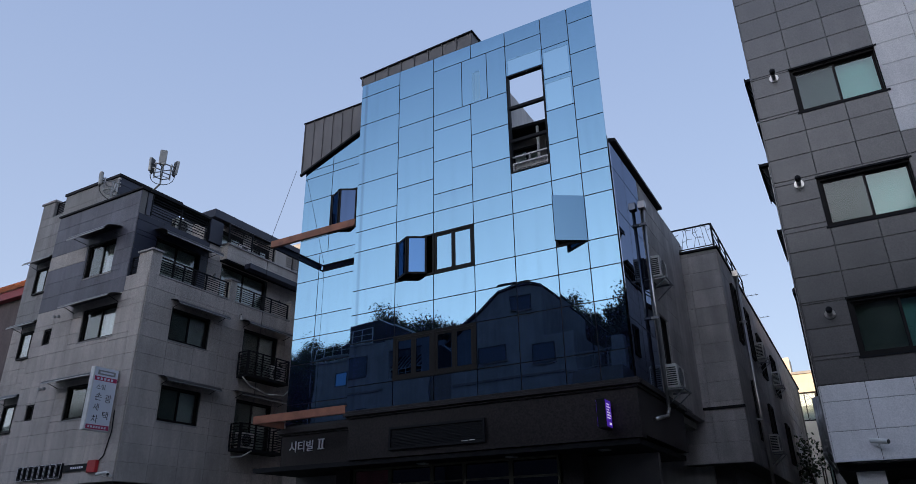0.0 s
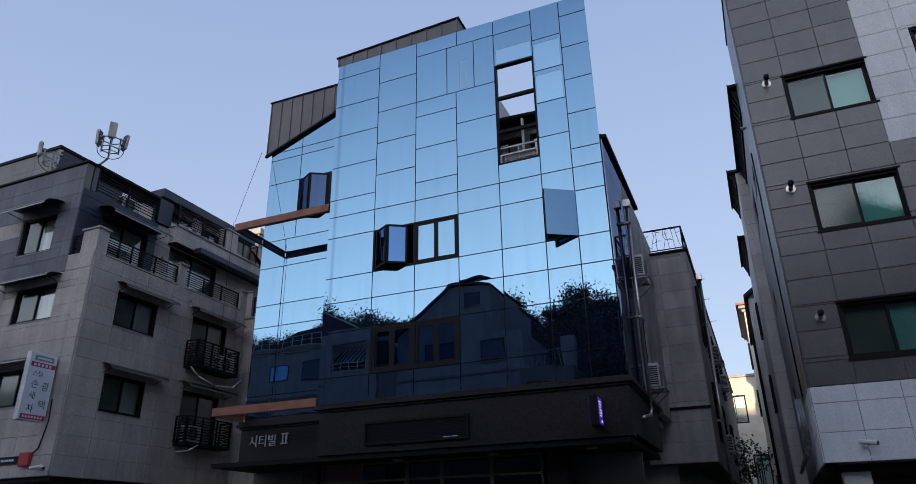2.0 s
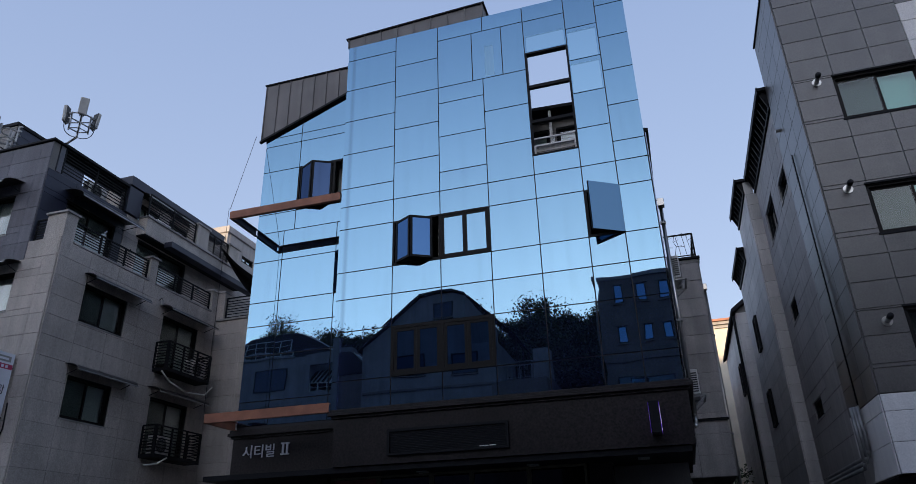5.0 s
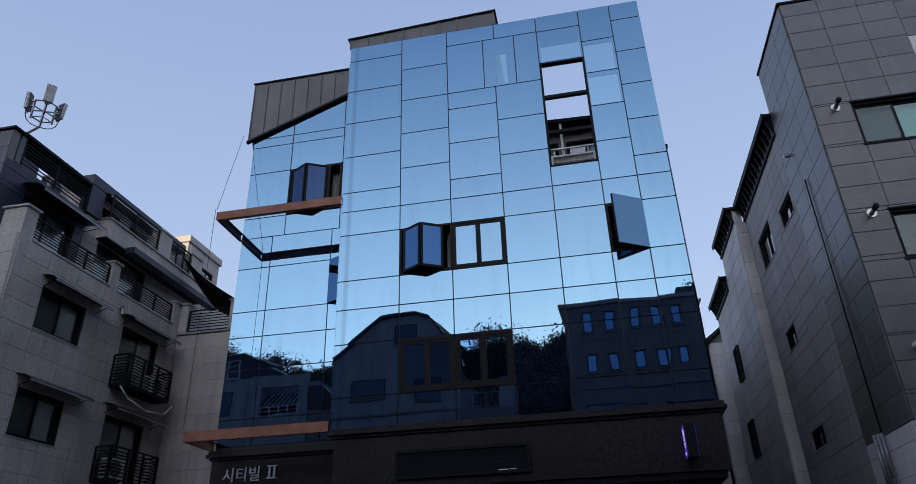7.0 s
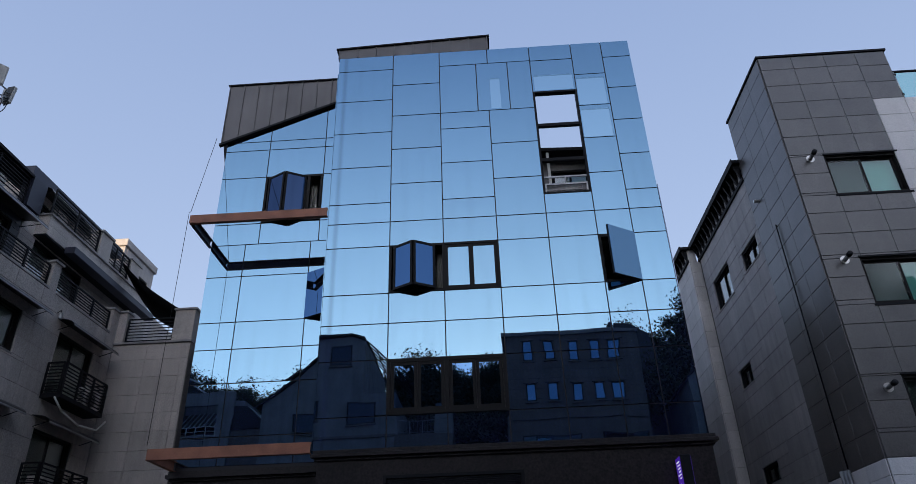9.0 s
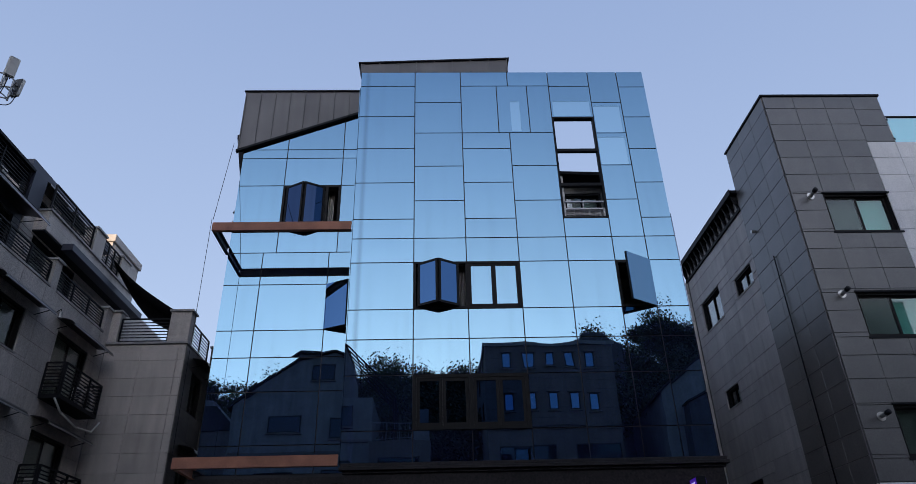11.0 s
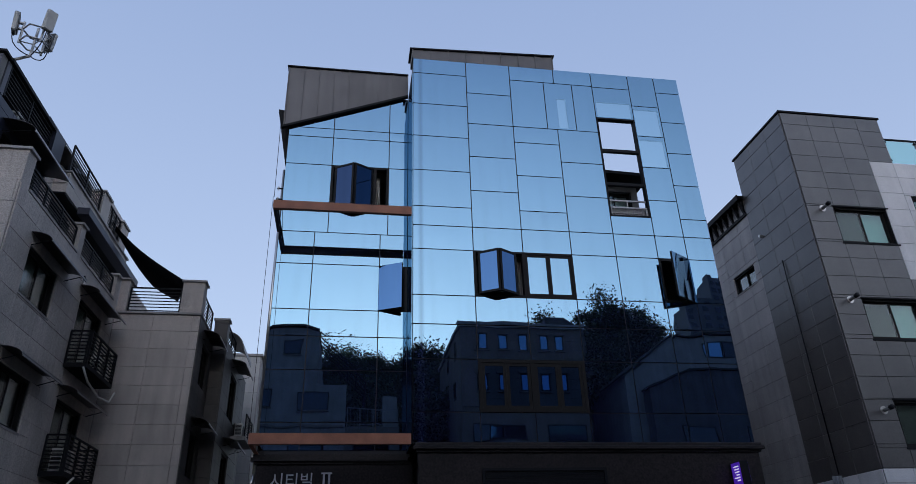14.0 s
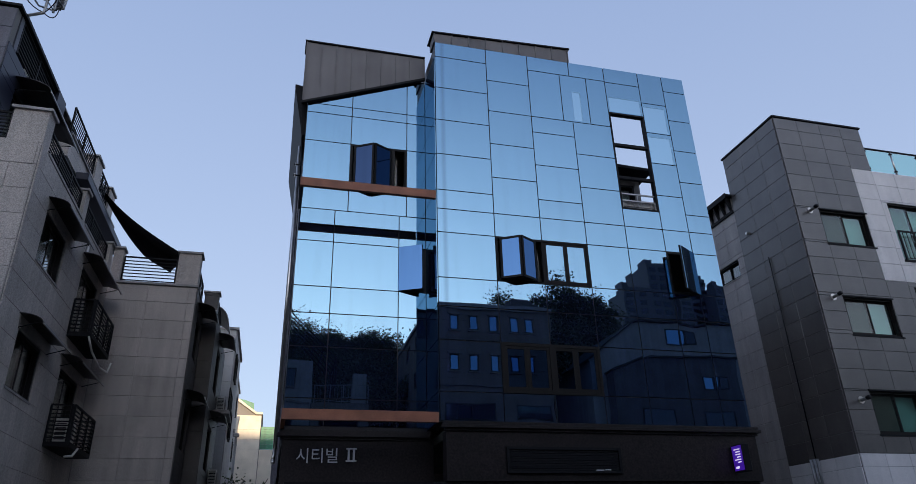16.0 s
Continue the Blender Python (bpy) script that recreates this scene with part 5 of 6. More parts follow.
part("pier_cap", one_box(-19.63, -18.81, 23.06, 23.66, 11.82, 11.89), COPING, pier)
pier = part("pier", one_box(-21.62, -21.32, 23.12, 23.5, 10.69, 11.82), LIGHT_STONE, lb)
part("pier_cap", one_box(-21.66, -21.28, 23.06, 23.55, 11.82, 11.89), COPING, pier)
railing(lb, BF, -21.3, -19.6, 10.76, 11.62, 0.1, posts=2, bars=6)
railing(lb, BE, 23.65, 25.6, 10.76, 11.62, 0.1, posts=3, bars=6)
part("coping", one_box(23.43, 25.69, -0.05, 0.3, 10.61, 10.68), COPING, lb, "", BE)
part("rear_wall", one_box(-22.9, -18.4, 31.51, 31.75, 0, 10.6), STONE_JOINT, lb)
for nm, x, y, z, deep, lab in (("stone_gap_house", -18.12, 34.0, 12.55, 6.0, "pale stone house with a flat coping in the gap"), ("narrow_gap_house", -18.55, 46.0, 13.15, 5.0, "narrow pale stone house further down the gap")):
    gap_house = thing(nm, (x - 2, y, 0), lab, "house")
    part("body", one_box(x - 4.5, x, y, y + deep, 0, z), STONE_JOINT, gap_house)
    part("coping", one_box(x - 4.6, x + 0.12, y - 0.1, y + deep + 0.1, z + 0.002, z + 0.12), COPING, gap_house)
    tiles(gap_house, FRONT(y), x - 1.8, x, 4.0, z, 0.9, 0.75, HOUSE_LIGHT)
    # the east face's shade comes from a darker tile than the front
    tiles(gap_house, EAST(x), y, y + deep, 4.0, z, 1.1, 0.75, SIDE_TILE)
    for v in (z - 2.2, z - 5.0):
        slider(gap_house, EAST(x + 0.14), y + 1.0, y + 2.2, v, v + 1.3)
# Unseen block, added to cut the sky off from the gap's east-facing walls.
nb = thing("rear_neighbour_house", (-13, 34, 0), "unseen plain block added behind the glass building to shade the gap", "house")
part("wall", one_box(-15.2, -9.0, 24.3, 40.0, 0, 14.2), ANNEX_TILE, nb)
part("roof", one_box(-15.3, -8.9, 24.2, 40.1, 14.202, 14.4), ROOF_DARK, nb)

# ---- across the street: houses, wooded slope, far towers (seen in the glass, save the slope's rear ridge) ----
def house_window(parent, m, u0, u1, v0, v1, glass=DIM_GLASS):
    fr = part("window", frame_ring(bmesh.new(), u0, u1, v0, v1, 0.06, -0.05, 0.02), BLACK_METAL, parent, "", m)
    part("pane", one_box(u0 + 0.061, u1 - 0.061, -0.02, -0.008, v0 + 0.061, v1 - 0.061), glass, fr, "", m)


ha = thing("gambrel_house", (-18.0, -7.9, 0), "grey rendered house with a steep broken gable", "house")
HA = BACK(-7.9)
bm = bmesh.new()
prism(bm, [(-22.4, 0), (-13.9, 0), (-13.9, 13.3), (-15.7, 13.3), (-15.7, 16.45), (-16.5, 16.75), (-18.65, 16.65), (-20.7, 14.95), (-22.4, 13.75)], "y", -16.0, -7.9)
part("wall", bm, HOUSE_GREY, ha)
for a, b in (((-22.7, 13.55), (-20.7, 15.0)), ((-20.7, 15.0), (-18.65, 16.7)), ((-18.65, 16.7), (-16.5, 16.8)), ((-16.5, 16.8), (-15.7, 16.5))):
    bm = bmesh.new()
    prism(bm, [a, b, (b[0], b[1] + 0.15), (a[0], a[1] + 0.15)], "y", -16.2, -7.65)
    part("roof", bm, ROOF_DARK, ha)
for u0, u1, v0, v1 in ((16.5, 17.75, 15.05, 16.15), (18.3, 20.4, 11.9, 13.0), (15.0, 16.6, 11.6, 12.8), (18.6, 20.8, 8.4, 9.7), (15.0, 17.0, 8.4, 9.7)):
    house_window(ha, HA, u0, u1, v0, v1)
    part("sill", one_box(u0 - 0.06, u1 + 0.06, -0.12, -0.002, v0 - 0.09, v0 - 0.005), HOUSE_STONE, ha, "", HA)
part("terrace", one_box(-13.89, -10.7, -12.0, -6.9, 0, 10.6), HOUSE_STONE, ha)
railing(ha, HA, 10.75, 13.8, 10.7, 11.55, -0.95, posts=5, bars=14, upright=True, name="balustrade", mat=HOUSE_SHADE)
house_window(ha, BACK(-6.9), 11.3, 13.4, 8.0, 9.6)
tbx = thing("storage_box", (-11.1, -8.2, 10.6), "pale storage cabinet on the terrace across the street", "cabinet")
part("body", one_box(-11.65, -10.75, -8.6, -8.0, 10.62, 12.55, bevel=0.02), HOUSE_SHADE, tbx)
part("door", one_box(-11.6, -11.22, -7.998, -7.97, 10.7, 12.45), HOUSE_SHADE, tbx)
part("door", one_box(-11.18, -10.8, -7.998, -7.97, 10.7, 12.45), HOUSE_SHADE, tbx)
gh = thing("roof_greenhouse", (-14.2, -10.2, 13.2), "black-framed sloping glass lean-to on the roof", "glasshouse")
for i in range(5):
    y = -12.2 + 1.0 * i
    b = bmesh.new()
    rod(b, (-15.65, y, 16.55), (-12.7, y, 13.55), 0.05, 6)
    part("rafter", b, BLACK_METAL, gh)
for i in range(6):
    t = i / 5
    b = bmesh.new()
    rod(b, (-15.65 + 2.95 * t, -12.2, 16.55 - 3.0 * t), (-15.65 + 2.95 * t, -8.2, 16.55 - 3.0 * t), 0.045, 6)
    part("purlin", b, BLACK_METAL, gh)
for y in (-12.2, -10.2, -8.2):
    b = bmesh.new()
    rod(b, (-12.7, y, 10.6), (-12.7, y, 13.55), 0.05, 6)
    part("post", b, BLACK_METAL, gh)
hbx = thing("stone_villa", (-4.0, -6.0, 0), "flat-roofed brown stone house with two rows of small windows", "house")
HB, HBW = BACK(-6.0), WEST(-7.6)
part("wall", one_box(-7.6, -0.4, -15.0, -6.0, 0, 15.5), HOUSE_STONE, hbx)
part("coping", one_box(-7.72, -0.28, -15.1, -5.86, 15.505, 15.72), HOUSE_SHADE, hbx)
B_WIN = [(u, v) for u in (6.66, 5.46, 4.22, 3.02, 2.06) for v in (14.1, 11.78)]
for u, v in B_WIN:
    house_window(hbx, HB, u - 0.54, u, v, v + 0.98, SASH_GLASS)
    part("sill", one_box(u - 0.64, u + 0.1, -0.12, -0.002, v - 0.1, v - 0.01), HOUSE_STONE, hbx, "", HB)
for u, v in ((7.6, 14.1), (10.4, 14.1), (7.8, 11.78), (10.6, 11.78)):
    house_window(hbx, HBW, u, u + 0.6, v, v + 0.98)
for u0, u1 in ((4.0, 7.0), (0.6, 2.9)):
    house_window(hbx, HB, u0, u1, 8.9, 9.95)
    house_window(hbx, HB, u0, u1, 5.4, 6.8)
house_window(hbx, HB, 5.35, 6.25, 8.96, 9.85, SASH_GLASS)
hut = thing("roof_hut", (0.2, -12.0, 15.7), "small dark roof hut with a sloping top", "hut")
b = bmesh.new()
prism(b, [(-0.7, 15.73), (1.9, 15.73), (1.9, 17.7), (0.6, 18.5), (-0.7, 18.5)], "y", -13.5, -12.0)
part("body", b, HOUSE_DARK, hut)
part("support", one_box(-0.27, 1.9, -13.5, -12.0, 0.0, 15.72), HOUSE_DARK, hut)
hc = thing("mansard_house", (-31.5, -9.0, 0), "grey house with a striped metal mansard roof", "house")
HC = BACK(-9.0)
part("wall", one_box(-37.5, -28.61, -19.0, -9.0, 0, 15.0), HOUSE_GREY, hc)
part("parapet", one_box(-37.6, -29.6, -9.3, -8.9, 15.002, 15.12), HOUSE_SHADE, hc)
bm = bmesh.new()
prism(bm, [(-37.3, 15.13), (-26.4, 15.13), (-30.2, 17.25), (-34.2, 17.05), (-36.6, 15.9)], "y", -19.0, -10.4)
mr = part("roof", bm, ROOF_DARK, hc)
for i in range(12):
    y = -18.8 + 0.75 * i
    b = bmesh.new()
    prism(b, [(-26.36, 15.15), (-30.16, 17.27), (-30.16, 17.34), (-26.28, 15.20)], "y", y, y + 0.09)
    part("roof_seam", b, GREY_METAL, mr)
for u0, u1, v0, v1 in ((33.9, 35.2, 12.75, 14.0), (30.1, 32.5, 12.5, 14.2), (34.0, 36.4, 8.6, 10.2), (30.0, 32.6, 8.6, 10.2)):
    house_window(hc, HC, u0, u1, v0, v1, SASH_GLASS if u0 == 33.9 else DIM_GLASS)
railing(hc, HC, 29.7, 37.4, 15.16, 16.15, -0.02, posts=9, bars=1, mat=GREY_METAL)
wall("annex_wall", hc, HOUSE_GREY, HC, 24.7, 28.6, 0.0, 15.1, [(25.4, 28.2, 12.2, 14.25)], 0.0, 0.3)
part("annex_body", one_box(-28.6, -24.7, -18.0, -10.9, 0, 15.0), HOUSE_GREY, hc)
bm = bmesh.new()
prism(bm, [(-10.88, 12.9), (-9.4, 12.9), (-10.88, 14.2)], "x", -28.6, -24.71)
lr = part("recessed_roof", bm, ROOF_DARK, hc)
for i in range(9):
    x = -28.2 + 0.36 * i
    b = bmesh.new()
    prism(b, [(-9.39, 12.91), (-10.87, 14.21), (-10.87, 14.27), (-9.33, 12.96)], "x", x, x + 0.08)
    part("roof_seam", b, GREY_METAL, lr)
railing(hc, HC, 25.45, 28.15, 12.25, 12.85, 0.1, posts=5, bars=1, mat=GREY_METAL)
bm = bmesh.new()
prism(bm, [(-24.69, 0), (-22.5, 0), (-22.5, 12.5), (-24.69, 12.5)], "y", -18.0, -9.2)
part("annex_wall", bm, HOUSE_STONE, hc)
bm = bmesh.new()
prism(bm, [(-24.69, 12.51), (-22.2, 12.51), (-23.9, 14.1), (-24.69, 14.1)], "y", -18.0, -9.1)
lr = part("annex_roof", bm, ROOF_DARK, hc)
for i in range(12):
    y = -17.9 + 0.75 * i
    b = bmesh.new()
    prism(b, [(-22.18, 12.52), (-23.88, 14.11), (-23.86, 14.18), (-22.10, 12.56)], "y", y, y + 0.09)
    part("roof_seam", b, GREY_METAL, lr)
hd = thing("gabled_house", (7.5, -6.0, 0), "pale rendered house with a half gable above a slate-dark lower wing", "house")
bm = bmesh.new()
prism(bm, [(2.0, 0), (13.4, 0), (13.4, 15.45), (5.4, 15.3), (2.0, 12.75)], "y", -14.0, -6.0)
part("wall", bm, HOUSE_SHADE, hd)
for s_ in ((1.8, 12.65, 5.4, 15.35), (5.4, 15.35, 13.6, 15.5)):
    bm = bmesh.new()
    prism(bm, [(s_[0], s_[1]), (s_[2], s_[3]), (s_[2], s_[3] + 0.12), (s_[0], s_[1] + 0.12)], "y", -14.2, -5.8)
    part("roof", bm, ROOF_DARK, hd)
HD, HDL = BACK(-6.0), BACK(-5.0)
house_window(hd, HD, -8.35, -7.35, 13.9, 14.95, SASH_GLASS)
house_window(hd, HD, -9.4, -8.4, 13.9, 14.95)
bm = bmesh.new()
prism(bm, [(2.9, 0), (11.4, 0), (11.4, 12.95), (5.4, 12.85), (2.9, 11.8)], "y", -5.995, -5.0)
part("lower_wing", bm, HOUSE_DARK, hd)
bm = bmesh.new()
prism(bm, [(2.8, 11.8), (5.4, 12.86), (11.5, 12.96), (11.5, 13.06), (5.4, 12.98), (2.8, 11.92)], "y", -5.994, -4.85)
part("lower_roof", bm, ROOF_DARK, hd)
house_window(hd, HDL, -9.55, -8.75, 10.9, 11.75, SASH_GLASS)
house_window(hd, HDL, -10.4, -9.6, 10.9, 11.75)
for u0, u1 in ((-6.6, -4.6), (-10.6, -8.4)):
    house_window(hd, HDL, u0, u1, 8.4, 9.7)

# stone belt courses and window heads
for ob, m, u0, u1, zs in ((ha, HA, 14.0, 22.3, (7.6, 10.75)), (hbx, HB, 0.45, 7.55, (7.7, 10.9)), (hc, HC, 28.7, 37.4, (7.8, 11.4))):
    for z in zs:
        part("belt_course", one_box(u0, u1, -0.09, -0.003, z, z + 0.16), HOUSE_STONE, ob, "", m)
for u, v in B_WIN:
    part("window_head", one_box(u - 0.66, u + 0.12, -0.10, -0.003, v + 1.0, v + 1.14), HOUSE_STONE, hbx, "", HB)
for k in range(18):
    z = 5.2 + 0.56 * k
    if not any(abs(z - c) < 0.2 for c in (7.7, 10.9)):
        part("stone_course", one_box(0.42, 7.58, -0.018, -0.002, z, z + 0.5), HOUSE_STONE, hbx, "", HB)

# wooded slope; its unseen rear ridge is raised to shade the facades
hill = bmesh.new()
rows_ = []
for j, (y, z) in enumerate(((-10, -0.3), (-14, 4.0), (-19, 9.0), (-25, 12.5), (-33, 15.0), (-45, 21.0), (-58, 28.8), (-80, 22.0), (-120, 0.0))):
    rows_.append([hill.verts.new((-160 + 10 * i, y, z + (1.6 * noise.noise((i * 0.37, j * 0.9, 2.0)) if 0 < j < 5 else 0))) for i in range(33)])
for a, b in zip(rows_, rows_[1:]):
    for i in range(32):
        hill.faces.new([a[i], b[i], b[i + 1], a[i + 1]])
bmesh.ops.recalc_face_normals(hill, faces=hill.faces[:])
tagged(part("hillside", hill, GROUND, None), "wooded slope across the street, with an unseen rear ridge added to block the sun", "hill", kind="structure")


def crown_mesh(rng, rx, rz, n, leaf):
    """Leaves gathered in clumps round an uneven crown, with gaps between the clumps."""
    vs, fs = [], []
    clumps = []
    for i in range(34):
        a, e = rng.uniform(0, 2 * math.pi), rng.uniform(-0.5, 1.0)
        k = rng.uniform(0.45, 1.0)
        clumps.append((Vector((rx * k * math.cos(a) * math.sqrt(max(0.05, 1 - e * e * 0.8)), rx * k * math.sin(a) * math.sqrt(max(0.05, 1 - e * e * 0.8)), rz * e * k)), rng.uniform(0.22, 0.42) * rx))
    for i in range(n):
        c, r = clumps[i % len(clumps)]
        p = c + Vector((rng.gauss(0, 0.5), rng.gauss(0, 0.5), rng.gauss(0, 0.42))) * r
        q = Euler((rng.uniform(-1.2, 1.2), rng.uniform(-1.2, 1.2), rng.uniform(0, 6.3))).to_matrix()
        s = leaf * rng.uniform(0.6, 1.3)
        k = len(vs)
        for dx, dy in ((-s, 0), (0, -s * 0.55), (s, 0), (0, s * 0.55)):
            vs.append(p + q @ Vector((dx, dy, 0)))
        fs.append((k, k + 1, k + 2, k + 3))
    me = bpy.data.meshes.new("crown")
    me.from_pydata([tuple(v) for v in vs], [], fs)
    return me


def make_tree(rng, height, rx, rz, n, leaf, name="tree", label="broad-leaved tree in full dark leaf", mat=LEAF):
    t = thing(name, (0, 0, 0), label, "tree", "trees on the slope")
    bm = bmesh.new()
    top = Vector((rng.uniform(-0.3, 0.3), rng.uniform(-0.3, 0.3), height - rz))
    pts = [Vector((0, 0, -0.5)), Vector((0.08, -0.05, height * 0.25)), top * 0.7, top]
    rad = [0.035 * height, 0.026 * height, 0.018 * height, 0.010 * height]
    for i in range(3):
        rod(bm, pts[i], pts[i + 1], (rad[i] + rad[i + 1]) / 2, 8)
    part("trunk", bm, BARK, t)
    for i in range(6):
        a = i * 1.05 + rng.uniform(-0.2, 0.2)
        b = bmesh.new()
        s = pts[1].lerp(pts[2], rng.uniform(0.2, 1))
        e = top + Vector((math.cos(a) * rx * 0.65, math.sin(a) * rx * 0.65, rng.uniform(-0.2, 0.6) * rz))
        mid = s.lerp(e, 0.5) + Vector((0, 0, 0.25))
        rod(b, s, mid, 0.012 * height, 6)
        rod(b, mid, e, 0.007 * height, 6)
        part("limb", b, BARK, t)
    me = crown_mesh(rng, rx, rz, n, leaf)
    me.materials.append(mat)
    put(new("crown", me), t, Matrix.Translation((top.x, top.y, height - rz)))
    return t


rng = random.Random(11)
kinds = [make_tree(rng, 9.0, 3.2, 3.0, 15000, 0.135), make_tree(rng, 8.0, 2.7, 3.0, 13500, 0.13), make_tree(rng, 10.0, 3.4, 3.4, 16500, 0.14)]
spots = []
for i in range(26):
    spots.append((-62 + 3.6 * i + rng.uniform(-1, 1), -24.5 + rng.uniform(-1.6, 1.6), 11.4))
# left end of this row stands higher to keep low sun off the facades
for i in range(22):
    spots.append((-70 + 4.6 * i + rng.uniform(-1, 1), -32.0 + rng.uniform(-2, 2), 15.0 if i < 9 else 12.4))
# low row added to stop sun leaking in below the crowns
for i in range(18):
    spots.append((-72 + 3.5 * i + rng.uniform(-0.8, 0.8), -28.0 + rng.uniform(-1, 1), 9.6))
for x, y, z in ((-11.8, -15.5, 5.6), (-9.2, -17.0, 8.4), (-24.5, -15.5, 5.2), (0.9, -17.0, 8.2), (-12.5, -19.0, 9.0), (-23.0, -19.0, 8.6), (1.0, -13.5, 7.0), (-8.6, -13.0, 5.4), (3.4, -18.5, 9.4), (3.3, -25.5, 14.2), (6.0, -26.0, 13.2), (9.5, -26.0, 15.6), (12.4, -26.5, 15.0), (15.4, -27.0, 14.4)):
    spots.append((x, y, z))
for i, (x, y, z) in enumerate(spots):
    k = kinds[i % 3]
    m = pose(x, y, z, rng.uniform(-3, 3), rng.uniform(-3, 3), rng.uniform(0, 360))
    if i < 3:
        k.matrix_basis = m
    else:
        copy_thing(k, m)
# far towers
for i, (x0, x1, z1, y) in enumerate(((86, 95, 78, -150), (96, 103.5, 87.5, -152), (104, 110, 77, -150), (114, 118, 85, -156), (119, 126, 81, -150))):
    tw = thing("apartment_tower", ((x0 + x1) / 2, y, 0), "tall grey apartment tower far beyond the houses", "tower", "far towers")
    part("body", one_box(x0, x1, y - 12, y, 0, z1), HOUSE_FAR, tw)
    part("lift_house", one_box(x0 + 1.5, x0 + 4, y - 8, y - 3, z1 + 0.01, z1 + 2.6), HOUSE_FAR, tw)
    for k in range(12):
        for u in (x0 + 0.8, (x0 + x1) / 2 + 0.3):
            part("window", one_box(u, u + 2.2, y, y + 0.05, z1 - 3 - 2.9 * k, z1 - 1.4 - 2.9 * k), DIM_GLASS, tw)

# ---- fittings ----
def ac_unit(m, u0, v0, w=0.85, h=0.62, dpt=0.30, label="white outdoor air-conditioner unit on the wall", stand=True, d=-0.08):
    """Outdoor unit against a wall frame: casing, fan guard, blades hub, side louvres, bracket."""
    t = thing("outdoor_unit", m @ Vector((u0 + w / 2, d, v0)), label, "air conditioner", "outdoor units")
    b = bmesh.new()
    box(b, u0, u0 + w, d - dpt, d, v0, v0 + h, bevel=0.015)
    part("casing", b, WHITE_METAL, t, "", m)
    b = bmesh.new()
    cx, cz = u0 + w * 0.40, v0 + h / 2
    ring = [(cx + 0.25 * math.cos(i * math.pi / 12), d - dpt - 0.012, cz + 0.25 * math.sin(i * math.pi / 12)) for i in range(25)]
    path_rod(b, ring, 0.012, 5)
    for r in (0.19, 0.13, 0.07):
        path_rod(b, [(cx + r * math.cos(i * math.pi / 9), d - dpt - 0.012, cz + r * math.sin(i * math.pi / 9)) for i in range(19)], 0.006, 4)
    for i in range(6):
        a = i * math.pi / 6
        rod(b, (cx - 0.25 * math.cos(a), d - dpt - 0.012, cz - 0.25 * math.sin(a)), (cx + 0.25 * math.cos(a), d - dpt - 0.012, cz + 0.25 * math.sin(a)), 0.005, 4)
    part("fan_guard", b, GREY_METAL, t, "", m)
    b = bmesh.new()
    rod(b, (cx, d - dpt + 0.001, cz), (cx, d - dpt - 0.004, cz), 0.245, 24)
    part("fan_opening", b, DARK_GRILLE, t, "", m)
    for i in range(9):
        v = v0 + 0.06 + (h - 0.12) * i / 9
        part("louvre", one_box(u0 - 0.012, u0 - 0.001, d - dpt + 0.03, d - 0.03, v, v + 0.03), DARK_GRILLE, t, "", m)
    if stand:
        b = bmesh.new()
        for u in (u0 + 0.06, u0 + w - 0.06):
            box(b, u - 0.02, u + 0.02, d - dpt - 0.12, 0.0, v0 - 0.05, v0 - 0.004)
            rod(b, (u, 0.0, v0 - 0.45), (u, d - dpt - 0.1, v0 - 0.05), 0.018, 6)
        box(b, u0, u0 + w, d - dpt - 0.12, d - dpt - 0.08, v0 - 0.05, v0 - 0.004)
        part("bracket", b, GREY_METAL, t, "", m)
    return t


ac_unit(EA, 18.25, 5.15)
ac_unit(EA, 17.95, 8.10, label="outdoor air-conditioner unit in a steel wall bracket")
ac_unit(AE, 29.0, 8.0, d=-0.06)
ac_unit(AE, 28.2, 4.4, d=-0.06)
ac_unit(AE, 34.0, 7.8, d=-0.06)
BAL = EAST(-21.68)
ac_unit(BAL, 20.08, 5.06, d=-0.22, stand=False, label="white outdoor air-conditioner unit standing on a balcony")
ac_unit(BAL, 21.40, 7.96, d=-0.22, stand=False, label="white outdoor air-conditioner unit standing on a balcony")
ac_unit(EAST(-23.55), 17.2, 13.74, d=-0.0, stand=False, label="white outdoor air-conditioner unit on the roof terrace")
ac_unit(EAST(-23.4), 20.6, 13.74, d=-0.0, stand=False, label="white outdoor air-conditioner unit on the roof terrace")
ac_unit(VE, 29.6, 7.75, d=-0.06)
ac_unit(VE, 29.6, 4.9, d=-0.06)

# boiler flues on the charcoal building
for v in (11.88, 8.95, 5.86):
    fl = thing("boiler_flue", (0.0, 15.98, v), "short black boiler flue with a steel wall plate", "flue", "boiler flues")
    b = bmesh.new()
    rod(b, (0.0, 0.0 - 0.032, v), (0.0, -0.05, v), 0.105, 20)
    part("wall_plate", b, STAINLESS, fl, "", RF)
    b = bmesh.new()
    rod(b, (0.0, -0.05, v), (0.0, -0.30, v + 0.02), 0.05, 14)
    part("tube", b, GREY_METAL, fl, "", RF, True)
    b = bmesh.new()
    rod(b, (0.0, -0.26, v + 0.017), (0.0, -0.36, v + 0.024), 0.062, 14)
    part("cowl", b, BLACK_METAL, fl, "", RF, True)
